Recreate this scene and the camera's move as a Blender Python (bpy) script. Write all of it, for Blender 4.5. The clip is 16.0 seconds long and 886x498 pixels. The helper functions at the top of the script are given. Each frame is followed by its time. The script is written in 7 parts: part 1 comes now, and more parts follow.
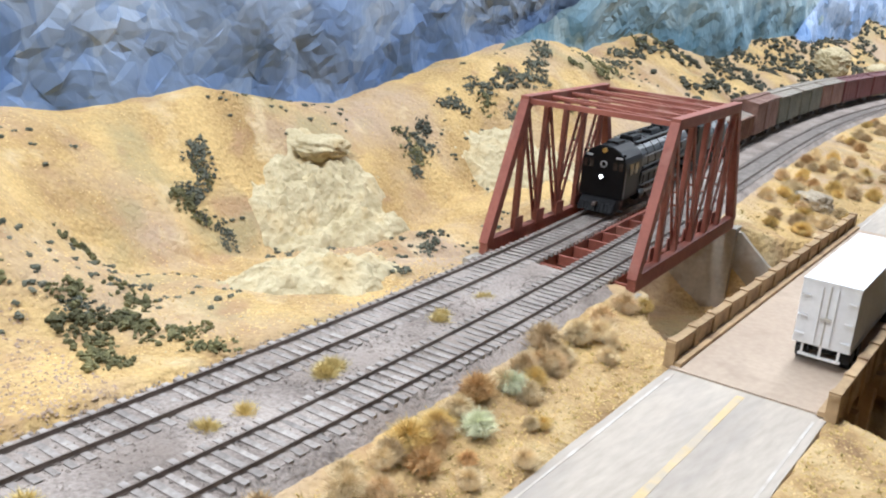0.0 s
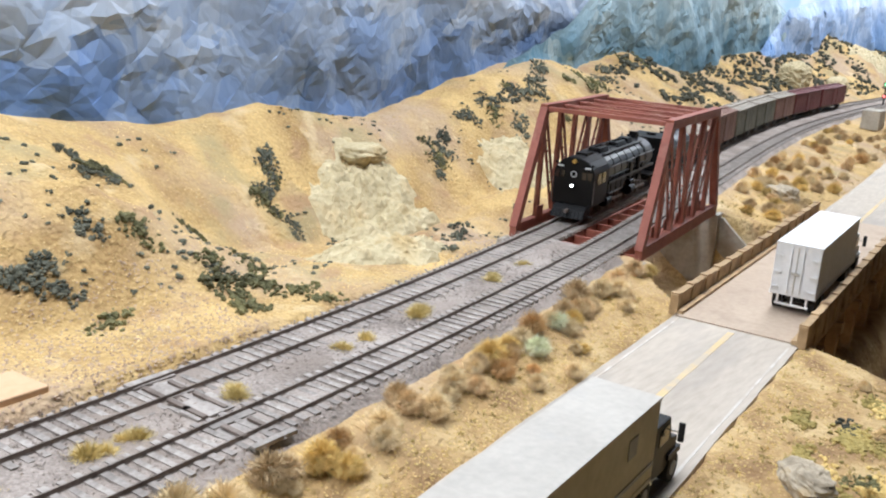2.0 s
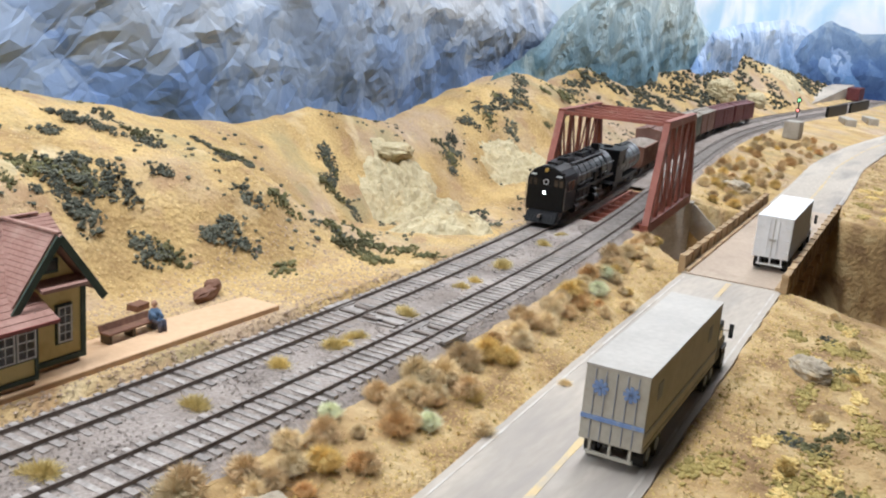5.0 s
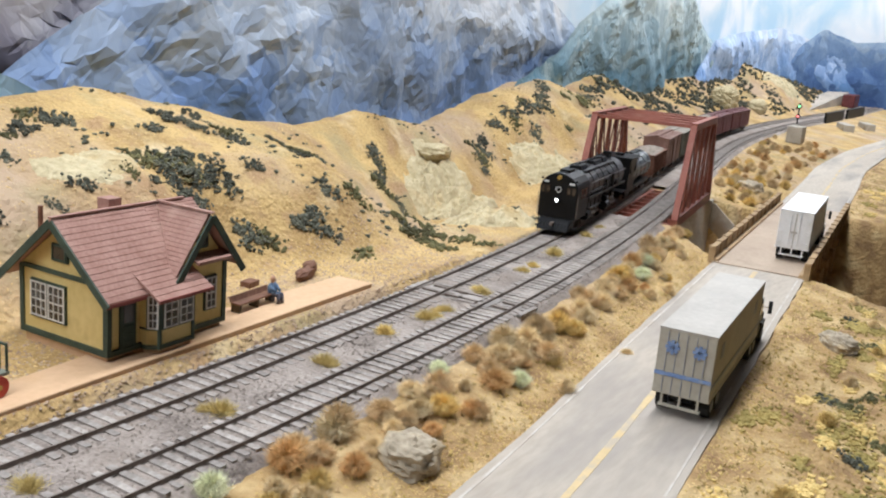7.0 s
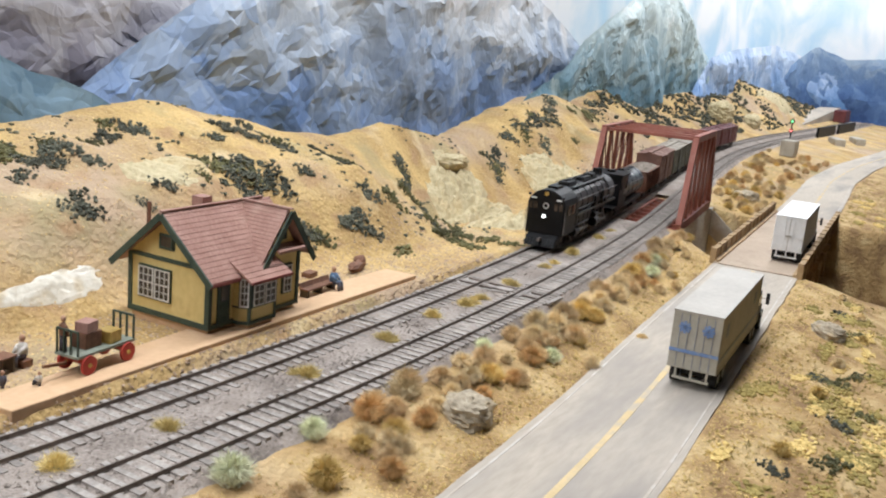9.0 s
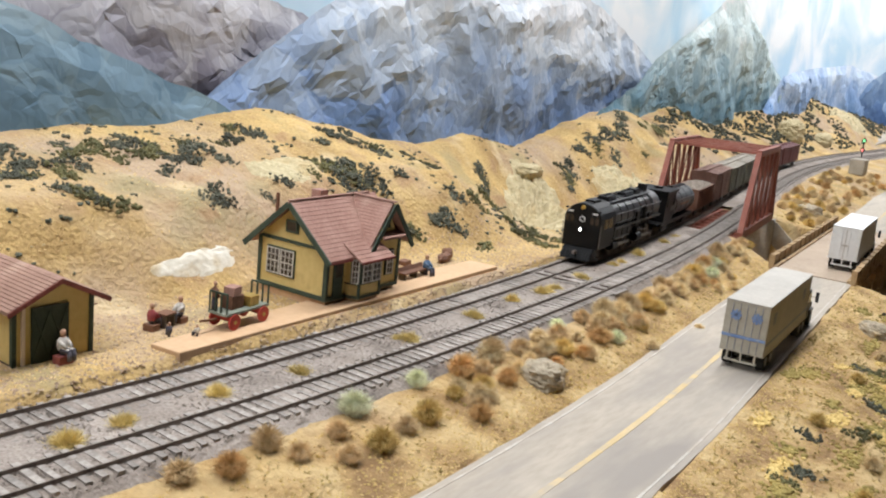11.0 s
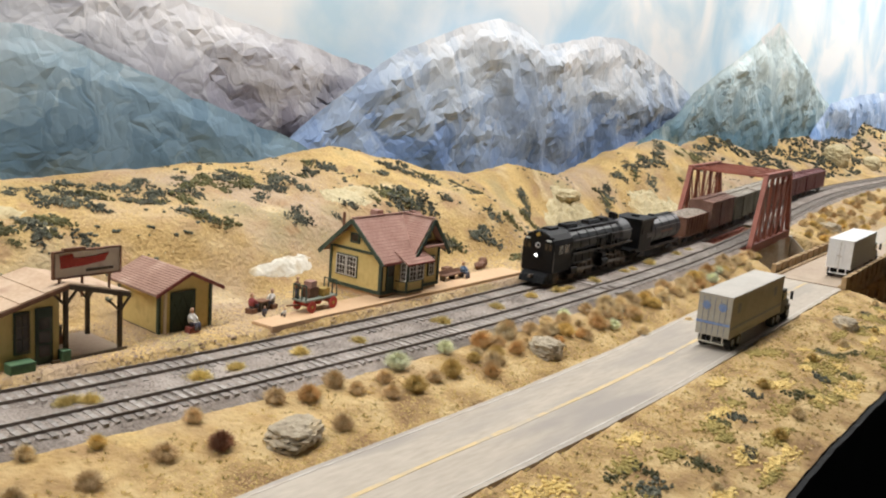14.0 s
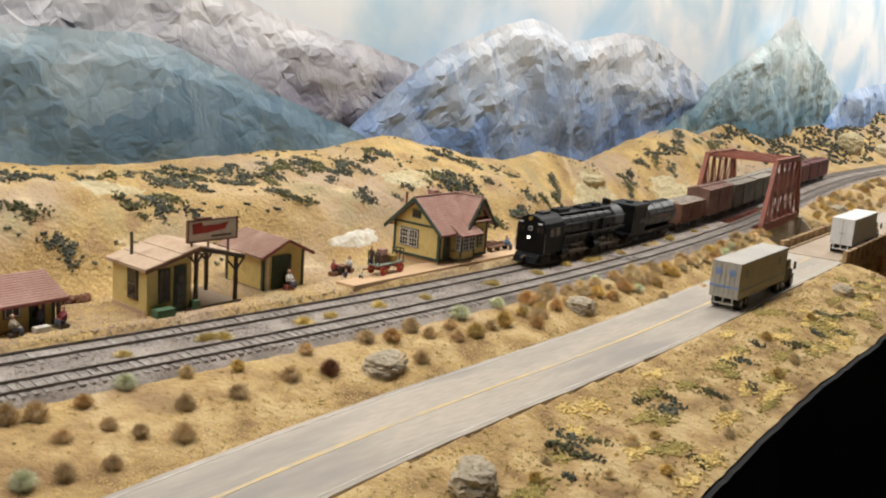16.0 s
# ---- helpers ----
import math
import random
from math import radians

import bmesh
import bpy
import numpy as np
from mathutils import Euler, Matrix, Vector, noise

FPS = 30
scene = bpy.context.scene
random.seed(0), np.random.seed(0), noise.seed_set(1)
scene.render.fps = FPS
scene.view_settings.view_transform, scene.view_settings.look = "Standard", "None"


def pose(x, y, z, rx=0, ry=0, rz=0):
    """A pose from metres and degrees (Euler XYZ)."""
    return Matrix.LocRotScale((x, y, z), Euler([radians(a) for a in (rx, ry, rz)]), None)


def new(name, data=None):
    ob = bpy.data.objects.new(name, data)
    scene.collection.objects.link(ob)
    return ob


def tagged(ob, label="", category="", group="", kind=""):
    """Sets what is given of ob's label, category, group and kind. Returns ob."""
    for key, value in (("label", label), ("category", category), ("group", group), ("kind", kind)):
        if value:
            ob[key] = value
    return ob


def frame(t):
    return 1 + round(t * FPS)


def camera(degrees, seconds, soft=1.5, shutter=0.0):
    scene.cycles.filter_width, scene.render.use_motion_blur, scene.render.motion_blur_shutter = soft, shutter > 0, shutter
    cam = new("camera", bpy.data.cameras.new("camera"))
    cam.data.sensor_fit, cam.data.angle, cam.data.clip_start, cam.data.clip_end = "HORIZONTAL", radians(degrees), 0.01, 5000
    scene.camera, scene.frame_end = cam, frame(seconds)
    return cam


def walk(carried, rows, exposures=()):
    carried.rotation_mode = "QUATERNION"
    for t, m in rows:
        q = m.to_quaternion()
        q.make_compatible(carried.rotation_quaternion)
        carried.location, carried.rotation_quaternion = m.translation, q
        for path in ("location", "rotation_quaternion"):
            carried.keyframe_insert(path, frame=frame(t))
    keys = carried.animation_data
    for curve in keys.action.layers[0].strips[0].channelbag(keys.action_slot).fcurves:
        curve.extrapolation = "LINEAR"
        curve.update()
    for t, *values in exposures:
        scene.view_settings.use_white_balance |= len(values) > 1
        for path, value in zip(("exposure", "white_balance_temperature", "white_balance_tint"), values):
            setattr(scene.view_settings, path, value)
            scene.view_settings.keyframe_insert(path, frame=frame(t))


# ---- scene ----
cam = camera(50.30, 16.0, soft=2.1)
PATH = [
    (0, pose(0.1345, -0.2901, 0.1635, 73.31, -4.62, -50.93)),
    (0.5, pose(0.1004, -0.3094, 0.1607, 74.09, -3.99, -51.91)),
    (1, pose(0.0705, -0.3116, 0.1669, 74.48, -3.82, -52.54)),
    (1.5, pose(0.0415, -0.3141, 0.1671, 74.64, -3.88, -52.83)),
    (2, pose(0.0084, -0.3295, 0.1678, 74.70, -3.80, -52.85)),
    (2.5, pose(-0.0322, -0.3441, 0.1722, 74.53, -3.93, -52.87)),
    (3, pose(-0.0660, -0.3541, 0.1737, 75.75, -3.93, -52.31)),
    (3.5, pose(-0.1003, -0.3413, 0.1655, 74.93, -3.95, -53.61)),
    (4, pose(-0.1319, -0.3289, 0.1655, 75.22, -4.15, -56.13)),
    (6.5, pose(-0.2384, -0.3185, 0.1637, 76.33, -4.85, -58.91)),
    (7, pose(-0.2625, -0.3143, 0.1633, 76.51, -4.88, -58.83)),
    (7.5, pose(-0.2869, -0.3190, 0.1681, 76.67, -4.95, -58.71)),
    (8, pose(-0.3078, -0.3231, 0.1653, 77.22, -5.21, -59.22)),
    (10.5, pose(-0.3974, -0.3477, 0.1691, 78.11, -5.45, -58.23)),
    (11, pose(-0.4219, -0.3649, 0.1689, 77.79, -5.79, -54.83)),
    (11.5, pose(-0.4513, -0.3934, 0.1707, 77.48, -5.75, -54.61)),
    (12, pose(-0.4819, -0.4164, 0.1782, 78.33, -5.37, -53.01)),
    (12.5, pose(-0.5007, -0.4460, 0.1826, 78.43, -5.27, -52.28)),
    (13, pose(-0.5105, -0.4675, 0.1844, 78.47, -4.99, -51.82)),
    (13.5, pose(-0.5237, -0.4825, 0.1871, 78.83, -4.52, -51.06)),
    (14, pose(-0.5408, -0.4941, 0.1888, 79.24, -4.32, -50.40)),
    (14.5, pose(-0.5760, -0.4997, 0.1915, 78.89, -3.92, -49.82)),
    (15, pose(-0.6190, -0.5192, 0.1951, 78.30, -3.85, -49.69)),
    (15.5, pose(-0.6408, -0.5355, 0.1934, 78.58, -3.95, -49.56)),
    (16, pose(-0.6598, -0.5551, 0.1961, 78.55, -4.04, -49.27)),
]
walk(cam, PATH, [(0, 0.26, 5560, 10), (2.5, 0.18, 5680, 10), (4, 0.12, 5700, 10), (7, 0.02, 5800, 10), (10.5, 0.02, 6000, 10), (12, 0.04, 6150, 10), (14.5, -0.06, 6400, 10), (16, -0.13, 6500, 10)])


# ---- light and room ----
scene.view_settings.exposure = 0.0
world = bpy.data.worlds.new("room_dimness")
scene.world = world
world.use_nodes = True
world.node_tree.nodes["Background"].inputs[0].default_value = (1.0, 0.93, 0.84, 1)
world.node_tree.nodes["Background"].inputs[1].default_value = 0.22


def strip_light(x, y, z, length, width, watts):
    """A ceiling-hung fluorescent strip above the layout."""
    data = bpy.data.lights.new("strip_light", "AREA")
    data.shape, data.size, data.size_y, data.energy = "RECTANGLE", length, width, watts
    data.color = (1.0, 0.965, 0.92)
    ob = new("strip_light", data)
    ob.matrix_world = pose(x, y, z)
    return ob


strip_light(0.1, -0.02, 0.88, 2.6, 0.10, 22.0)
strip_light(2.6, -0.02, 0.88, 2.0, 0.10, 18.5)

# ---- helpers for building ----
RNG = np.random.RandomState(7)


def link(a, b, tree):
    tree.links.new(a, b)


def value_noise(x, y, seed=0):
    """Smooth lattice noise in -1..1 for arrays of places."""
    x, y = np.asarray(x, float), np.asarray(y, float)
    ix, iy = np.floor(x).astype(np.int64), np.floor(y).astype(np.int64)
    fx, fy = x - ix, y - iy
    fx, fy = fx * fx * (3 - 2 * fx), fy * fy * (3 - 2 * fy)

    def h(a, b):
        n = (a * 374761393 + b * 668265263 + seed * 1442695041) & 0xFFFFFFFF
        n = ((n ^ (n >> 13)) * 1274126177) & 0xFFFFFFFF
        return ((n ^ (n >> 16)) & 0xFFFF) / 32767.5 - 1.0

    top = h(ix, iy) * (1 - fx) + h(ix + 1, iy) * fx
    low = h(ix, iy + 1) * (1 - fx) + h(ix + 1, iy + 1) * fx
    return top * (1 - fy) + low * fy


def fbm(x, y, size, seed=0, octaves=4):
    total, amp = 0.0, 1.0
    for k in range(octaves):
        total = total + amp * value_noise(x / size, y / size, seed + 17 * k)
        size, amp = size / 2.1, amp * 0.5
    return total


def smooth(a, b, v):
    t = np.clip((v - a) / (b - a), 0, 1)
    return t * t * (3 - 2 * t)


class Geo:
    """Vertices and faces gathered for one mesh."""

    def __init__(self):
        self.v, self.f = [], []

    def add(self, verts, faces, m=None):
        n = len(self.v)
        self.v += [tuple(m @ Vector(p)) for p in verts] if m is not None else [tuple(p) for p in verts]
        self.f += [tuple(i + n for i in face) for face in faces]
        return self

    def box(self, x0, y0, z0, x1, y1, z1, m=None):
        v = [(x0, y0, z0), (x1, y0, z0), (x1, y1, z0), (x0, y1, z0), (x0, y0, z1), (x1, y0, z1), (x1, y1, z1), (x0, y1, z1)]
        return self.add(v, [(3, 2, 1, 0), (4, 5, 6, 7), (0, 1, 5, 4), (1, 2, 6, 5), (2, 3, 7, 6), (3, 0, 4, 7)], m)

    def bar(self, p, q, w, h=None, up=(0, 0, 1)):
        """A square bar from p to q."""
        p, q = Vector(p), Vector(q)
        h = h or w
        a = (q - p).normalized()
        s = a.cross(Vector(up))
        s = s.normalized() if s.length > 1e-4 else Vector((1, 0, 0))
        u = s.cross(a)
        v = [e + s * i * w / 2 + u * j * h / 2 for e in (p, q) for i, j in ((-1, -1), (1, -1), (1, 1), (-1, 1))]
        return self.add(v, [(3, 2, 1, 0), (4, 5, 6, 7), (0, 1, 5, 4), (1, 2, 6, 5), (2, 3, 7, 6), (3, 0, 4, 7)])

    def cyl(self, p, q, r, r2=None, n=12, caps=True):
        p, q = Vector(p), Vector(q)
        r2 = r if r2 is None else r2
        a = (q - p).normalized()
        s = a.cross(Vector((0, 0, 1)))
        s = s.normalized() if s.length > 1e-4 else Vector((1, 0, 0))
        u = s.cross(a)
        v = []
        for e, k in ((p, r), (q, r2)):
            v += [e + (s * math.cos(2 * math.pi * i / n) + u * math.sin(2 * math.pi * i / n)) * k for i in range(n)]
        f = [(i, (i + 1) % n, n + (i + 1) % n, n + i) for i in range(n)]
        if caps:
            f += [tuple(range(n))[::-1], tuple(range(n, 2 * n))]
        return self.add(v, f)

    def prism(self, outline, x0, x1, axis="x"):
        """An outline in the plane across an axis, drawn out along it."""
        n = len(outline)
        put = {"x": lambda t, a, b: (t, a, b), "y": lambda t, a, b: (a, t, b), "z": lambda t, a, b: (a, b, t)}[axis]
        v = [put(x0, a, b) for a, b in outline] + [put(x1, a, b) for a, b in outline]
        f = [(i, (i + 1) % n, n + (i + 1) % n, n + i) for i in range(n)] + [tuple(range(n))[::-1], tuple(range(n, 2 * n))]
        return self.add(v, f)

    def lump(self, x, y, z, rx, ry, rz, rng, rough=0.25, rings=5, n=8):
        """A rounded uneven lump, such as a stone or a clump of foliage."""
        v = [(x, y, z - rz)]
        for i in range(1, rings):
            th = math.pi * i / rings
            for j in range(n):
                k = 1 + rough * (rng.rand() * 2 - 1)
                ph = 2 * math.pi * (j + 0.5 * (i % 2)) / n
                v.append((x + rx * k * math.sin(th) * math.cos(ph), y + ry * k * math.sin(th) * math.sin(ph), z - rz * k * math.cos(th)))
        v.append((x, y, z + rz))
        f = [(0, 1 + (j + 1) % n, 1 + j) for j in range(n)]
        for i in range(rings - 2):
            a, b = 1 + i * n, 1 + (i + 1) * n
            f += [(a + j, a + (j + 1) % n, b + (j + 1) % n, b + j) for j in range(n)]
        a, e = 1 + (rings - 2) * n, len(v) - 1
        f += [(a + j, a + (j + 1) % n, e) for j in range(n)]
        return self.add(v, f)

    def sheet(self, columns):
        """A grid: a list of equally long rows of points."""
        n = len(columns[0])
        f = []
        for i in range(len(columns) - 1):
            f += [(i * n + j, (i + 1) * n + j, (i + 1) * n + j + 1, i * n + j + 1) for j in range(n - 1)]
        return self.add([p for c in columns for p in c], f)

    def mesh(self, name, material, smooth_shade=False):
        me = bpy.data.meshes.new(name)
        me.from_pydata(self.v, [], self.f)
        me.materials.append(material)
        if smooth_shade:
            me.polygons.foreach_set("use_smooth", [True] * len(me.polygons))
        me.update()
        return me


def part(name, geo, material, parent=None, label="", bevel=0.0, shade=False):
    """One mesh object, under a thing or a part."""
    data = geo if isinstance(geo, bpy.types.Mesh) else geo.mesh(name, material, shade)
    ob = new(name, data)
    ob.parent = parent
    if bevel:
        mod = ob.modifiers.new("edge", "BEVEL")
        mod.width, mod.segments, mod.limit_method = bevel, 2, "ANGLE"
    return tagged(ob, label) if label else ob


def thing(name, label, category, m=None, group="", kind=""):
    ob = new(name)
    ob.empty_display_size = 0.01
    if m is not None:
        ob.matrix_basis = m
    return tagged(ob, label, category, group, kind)


# ---- materials ----
def paint(name, low, high, size=60.0, rough=0.7, bump=0.0, fine=400.0, metal=0.0, dirt=None, dirt_size=25.0, dirt_from=0.55, each=0.0, stretch=(1, 1, 1), bump_size=None):
    """A surface between two colours by noise at two scales, with optional dirt and relief."""
    mat = bpy.data.materials.new(name)
    mat.use_nodes = True
    t = mat.node_tree
    b = t.nodes["Principled BSDF"]
    b.inputs["Roughness"].default_value, b.inputs["Metallic"].default_value = rough, metal
    co = t.nodes.new("ShaderNodeTexCoord")
    mp = t.nodes.new("ShaderNodeMapping")
    mp.inputs["Scale"].default_value = stretch
    link(co.outputs["Object"], mp.inputs["Vector"], t)
    n1 = t.nodes.new("ShaderNodeTexNoise")
    n1.inputs["Scale"].default_value, n1.inputs["Detail"].default_value = size, 5
    n2 = t.nodes.new("ShaderNodeTexNoise")
    n2.inputs["Scale"].default_value, n2.inputs["Detail"].default_value = fine, 3
    link(mp.outputs[0], n1.inputs["Vector"], t)
    link(mp.outputs[0], n2.inputs["Vector"], t)
    add = t.nodes.new("ShaderNodeMath")
    add.operation = "ADD"
    half = t.nodes.new("ShaderNodeMath")
    half.operation, half.inputs[1].default_value = "MULTIPLY", 0.6
    link(n2.outputs[0], half.inputs[0], t)
    link(n1.outputs[0], add.inputs[0], t)
    link(half.outputs[0], add.inputs[1], t)
    ramp = t.nodes.new("ShaderNodeValToRGB")
    ramp.color_ramp.elements[0].position, ramp.color_ramp.elements[1].position = 0.55, 1.05
    ramp.color_ramp.elements[0].color, ramp.color_ramp.elements[1].color = (*low, 1), (*high, 1)
    link(add.outputs[0], ramp.inputs[0], t)
    out = ramp.outputs[0]
    if dirt:
        n3 = t.nodes.new("ShaderNodeTexNoise")
        n3.inputs["Scale"].default_value, n3.inputs["Detail"].default_value = dirt_size, 6
        link(mp.outputs[0], n3.inputs["Vector"], t)
        r3 = t.nodes.new("ShaderNodeMapRange")
        r3.inputs["From Min"].default_value, r3.inputs["From Max"].default_value = dirt_from, dirt_from + 0.18
        link(n3.outputs[0], r3.inputs["Value"], t)
        mix = t.nodes.new("ShaderNodeMix")
        mix.data_type = "RGBA"
        link(r3.outputs[0], mix.inputs[0], t)
        link(out, mix.inputs[6], t)
        mix.inputs[7].default_value = (*dirt, 1)
        out = mix.outputs[2]
    if each:
        info = t.nodes.new("ShaderNodeObjectInfo")
        hsv = t.nodes.new("ShaderNodeHueSaturation")
        rr = t.nodes.new("ShaderNodeMapRange")
        rr.inputs["To Min"].default_value, rr.inputs["To Max"].default_value = 1 - each, 1 + each
        link(info.outputs["Random"], rr.inputs["Value"], t)
        link(rr.outputs[0], hsv.inputs["Value"], t)
        link(out, hsv.inputs["Color"], t)
        out = hsv.outputs[0]
    link(out, b.inputs["Base Color"], t)
    if bump:
        bm = t.nodes.new("ShaderNodeBump")
        bm.inputs["Strength"].default_value, bm.inputs["Distance"].default_value = bump, 0.0012
        n4 = t.nodes.new("ShaderNodeTexNoise")
        n4.inputs["Scale"].default_value, n4.inputs["Detail"].default_value = bump_size or fine, 4
        link(mp.outputs[0], n4.inputs["Vector"], t)
        link(n4.outputs[0], bm.inputs["Height"], t)
        link(bm.outputs[0], b.inputs["Normal"], t)
    return mat


def earth_paint():
    """Scenic earth: yellow hills, a browner bank and verge before the tracks."""
    mat = paint("tan_scenic_earth", (0.32, 0.20, 0.075), (0.66, 0.465, 0.19), 17, 0.95, 1.0, 420, dirt=(0.47, 0.345, 0.225), dirt_size=9, dirt_from=0.47, bump_size=240)
    [n for n in mat.node_tree.nodes if n.type == "BUMP"][0].inputs["Distance"].default_value = 0.0030
    t = mat.node_tree
    b = t.nodes["Principled BSDF"]
    hill = b.inputs["Base Color"].links[0].from_socket
    noise_node = [n for n in t.nodes if n.type == "TEX_NOISE"][0]
    for scale, low, tint in ((13.0, 0.56, (0.36, 0.30, 0.155)), (31.0, 0.57, (0.40, 0.25, 0.13)), (24.0, 0.60, (0.70, 0.56, 0.33))):
        stain = t.nodes.new("ShaderNodeTexNoise")
        stain.inputs["Scale"].default_value, stain.inputs["Detail"].default_value = scale, 7
        link([q for q in t.nodes if q.type == "TEX_COORD"][0].outputs["Object"], stain.inputs["Vector"], t)
        edge = t.nodes.new("ShaderNodeMapRange")
        edge.inputs["From Min"].default_value, edge.inputs["From Max"].default_value, edge.inputs["To Max"].default_value = low, low + 0.12, 0.75
        link(stain.outputs[0], edge.inputs["Value"], t)
        over = t.nodes.new("ShaderNodeMix")
        over.data_type = "RGBA"
        link(edge.outputs[0], over.inputs[0], t)
        link(hill, over.inputs[6], t)
        over.inputs[7].default_value = (*tint, 1)
        hill = over.outputs[2]
    ramp = t.nodes.new("ShaderNodeValToRGB")
    e = ramp.color_ramp.elements
    e.new(0.5)
    for k, (at, c) in enumerate(((0.34, (0.28, 0.170, 0.075)), (0.50, (0.46, 0.305, 0.130)), (0.64, (0.59, 0.43, 0.21)))):
        e[k].position, e[k].color = at, (*c, 1)
    n = t.nodes.new("ShaderNodeTexNoise")
    n.inputs["Scale"].default_value, n.inputs["Detail"].default_value = 38, 6
    co = [q for q in t.nodes if q.type == "TEX_COORD"][0]
    link(co.outputs["Object"], n.inputs["Vector"], t)
    link(n.outputs[0], ramp.inputs[0], t)
    sep = t.nodes.new("ShaderNodeSeparateXYZ")
    link(co.outputs["Object"], sep.inputs[0], t)
    total = sep.outputs[1]
    add = t.nodes.new("ShaderNodeMath")
    add.operation = "MULTIPLY_ADD"
    add.inputs[1].default_value = 0.10
    link(noise_node.outputs[0], add.inputs[0], t)
    link(total, add.inputs[2], t)
    mr = t.nodes.new("ShaderNodeMapRange")
    mr.inputs["From Min"].default_value, mr.inputs["From Max"].default_value = -0.02, -0.07
    link(add.outputs[0], mr.inputs["Value"], t)
    mix = t.nodes.new("ShaderNodeMix")
    mix.data_type = "RGBA"
    link(mr.outputs[0], mix.inputs[0], t)
    link(hill, mix.inputs[6], t)
    link(ramp.outputs[0], mix.inputs[7], t)
    link(mix.outputs[2], b.inputs["Base Color"], t)
    return mat


EARTH = earth_paint()
CRUMB = paint("tan_earth_crumbs", (0.56, 0.38, 0.16), (0.82, 0.62, 0.30), 40, 0.95, fine=500)
BALLAST = paint("grey_ballast", (0.16, 0.131, 0.111), (0.44, 0.380, 0.333), 25, 0.95, 1.0, 520, dirt=(0.27, 0.222, 0.185), dirt_size=14, dirt_from=0.50)
ROCK = paint("cream_plaster_rock", (0.46, 0.38, 0.215), (0.66, 0.575, 0.365), 26, 0.9, 1.0, 190, dirt=(0.52, 0.39, 0.19), dirt_size=26, dirt_from=0.52)
[n for n in ROCK.node_tree.nodes if n.type == "BUMP"][0].inputs["Distance"].default_value = 0.0035
WHITE_ROCK = paint("white_plaster_rock", (0.62, 0.57, 0.46), (0.82, 0.78, 0.68), 40, 0.9, 0.8, 220, dirt=(0.55, 0.42, 0.22), dirt_size=50, dirt_from=0.52)
GREY_ROCK = paint("grey_stone", (0.26, 0.215, 0.15), (0.52, 0.44, 0.32), 60, 0.9, 0.8, 300, dirt=(0.42, 0.30, 0.14), dirt_size=70, dirt_from=0.55)
ROAD = paint("pale_concrete_road", (0.40, 0.345, 0.28), (0.56, 0.495, 0.41), 9, 0.85, 0.15, 300, dirt=(0.33, 0.295, 0.26), dirt_size=24, dirt_from=0.47, stretch=(0.22, 1, 1))
ROAD_LINE = paint("worn_yellow_line", (0.56, 0.43, 0.22), (0.65, 0.50, 0.27), 60, 0.8, fine=500, dirt=(0.48, 0.41, 0.31), dirt_size=70, dirt_from=0.45)
ROAD_EDGE = paint("worn_white_line", (0.50, 0.465, 0.41), (0.62, 0.585, 0.53), 60, 0.8, fine=500, dirt=(0.48, 0.42, 0.35), dirt_size=80, dirt_from=0.44)
DECK = paint("tan_bridge_deck", (0.40, 0.31, 0.23), (0.50, 0.40, 0.30), 12, 0.85, 0.1, 300, dirt=(0.33, 0.25, 0.18), dirt_size=30)
PARAPET = paint("weathered_tan_concrete", (0.30, 0.20, 0.10), (0.46, 0.32, 0.17), 40, 0.85, 0.2, 300, dirt=(0.20, 0.12, 0.06), dirt_size=60)
CONCRETE = paint("stained_concrete", (0.34, 0.31, 0.26), (0.50, 0.46, 0.39), 40, 0.9, 0.2, 300, dirt=(0.27, 0.21, 0.14), dirt_size=30, dirt_from=0.5)
TIE = paint("weathered_grey_tie", (0.235, 0.208, 0.186), (0.39, 0.352, 0.318), 120, 0.9, 0.3, 500, each=0.2)
RAIL = paint("rusty_rail", (0.12, 0.092, 0.075), (0.23, 0.185, 0.155), 80, 0.6, fine=600, metal=0.1)
BRIDGE_RED = paint("oxide_red_steel", (0.22, 0.065, 0.042), (0.33, 0.105, 0.068), 30, 0.6, 0.1, 300, dirt=(0.36, 0.17, 0.12), dirt_size=40, dirt_from=0.56)
BLACK = paint("loco_black", (0.003, 0.003, 0.0034), (0.007, 0.007, 0.008), 60, 0.46, 0.05, 500, dirt=(0.013, 0.012, 0.011), dirt_size=50, dirt_from=0.57)
BLACK.node_tree.nodes["Principled BSDF"].inputs["Specular IOR Level"].default_value = 0.20
SMOKEBOX = paint("grey_graphite", (0.030, 0.031, 0.034), (0.07, 0.07, 0.073), 60, 0.5, fine=500)
STEEL = paint("worn_steel_rods", (0.16, 0.15, 0.14), (0.30, 0.29, 0.28), 90, 0.35, metal=0.8)
BOILER_BLACK = paint("oiled_boiler_black", (0.004, 0.004, 0.0045), (0.010, 0.010, 0.011), 60, 0.36, 0.05, 500, dirt=(0.020, 0.018, 0.017), dirt_size=40, dirt_from=0.55)
LAMP_GLASS = bpy.data.materials.new("lit_headlight")
LAMP_GLASS.use_nodes = True
LAMP_GLASS.node_tree.nodes["Principled BSDF"].inputs["Emission Color"].default_value = (1.0, 0.95, 0.85, 1)
LAMP_GLASS.node_tree.nodes["Principled BSDF"].inputs["Emission Strength"].default_value = 8.0
BRASS = paint("brass_lamp", (0.35, 0.22, 0.05), (0.60, 0.42, 0.12), 90, 0.4, metal=0.5)
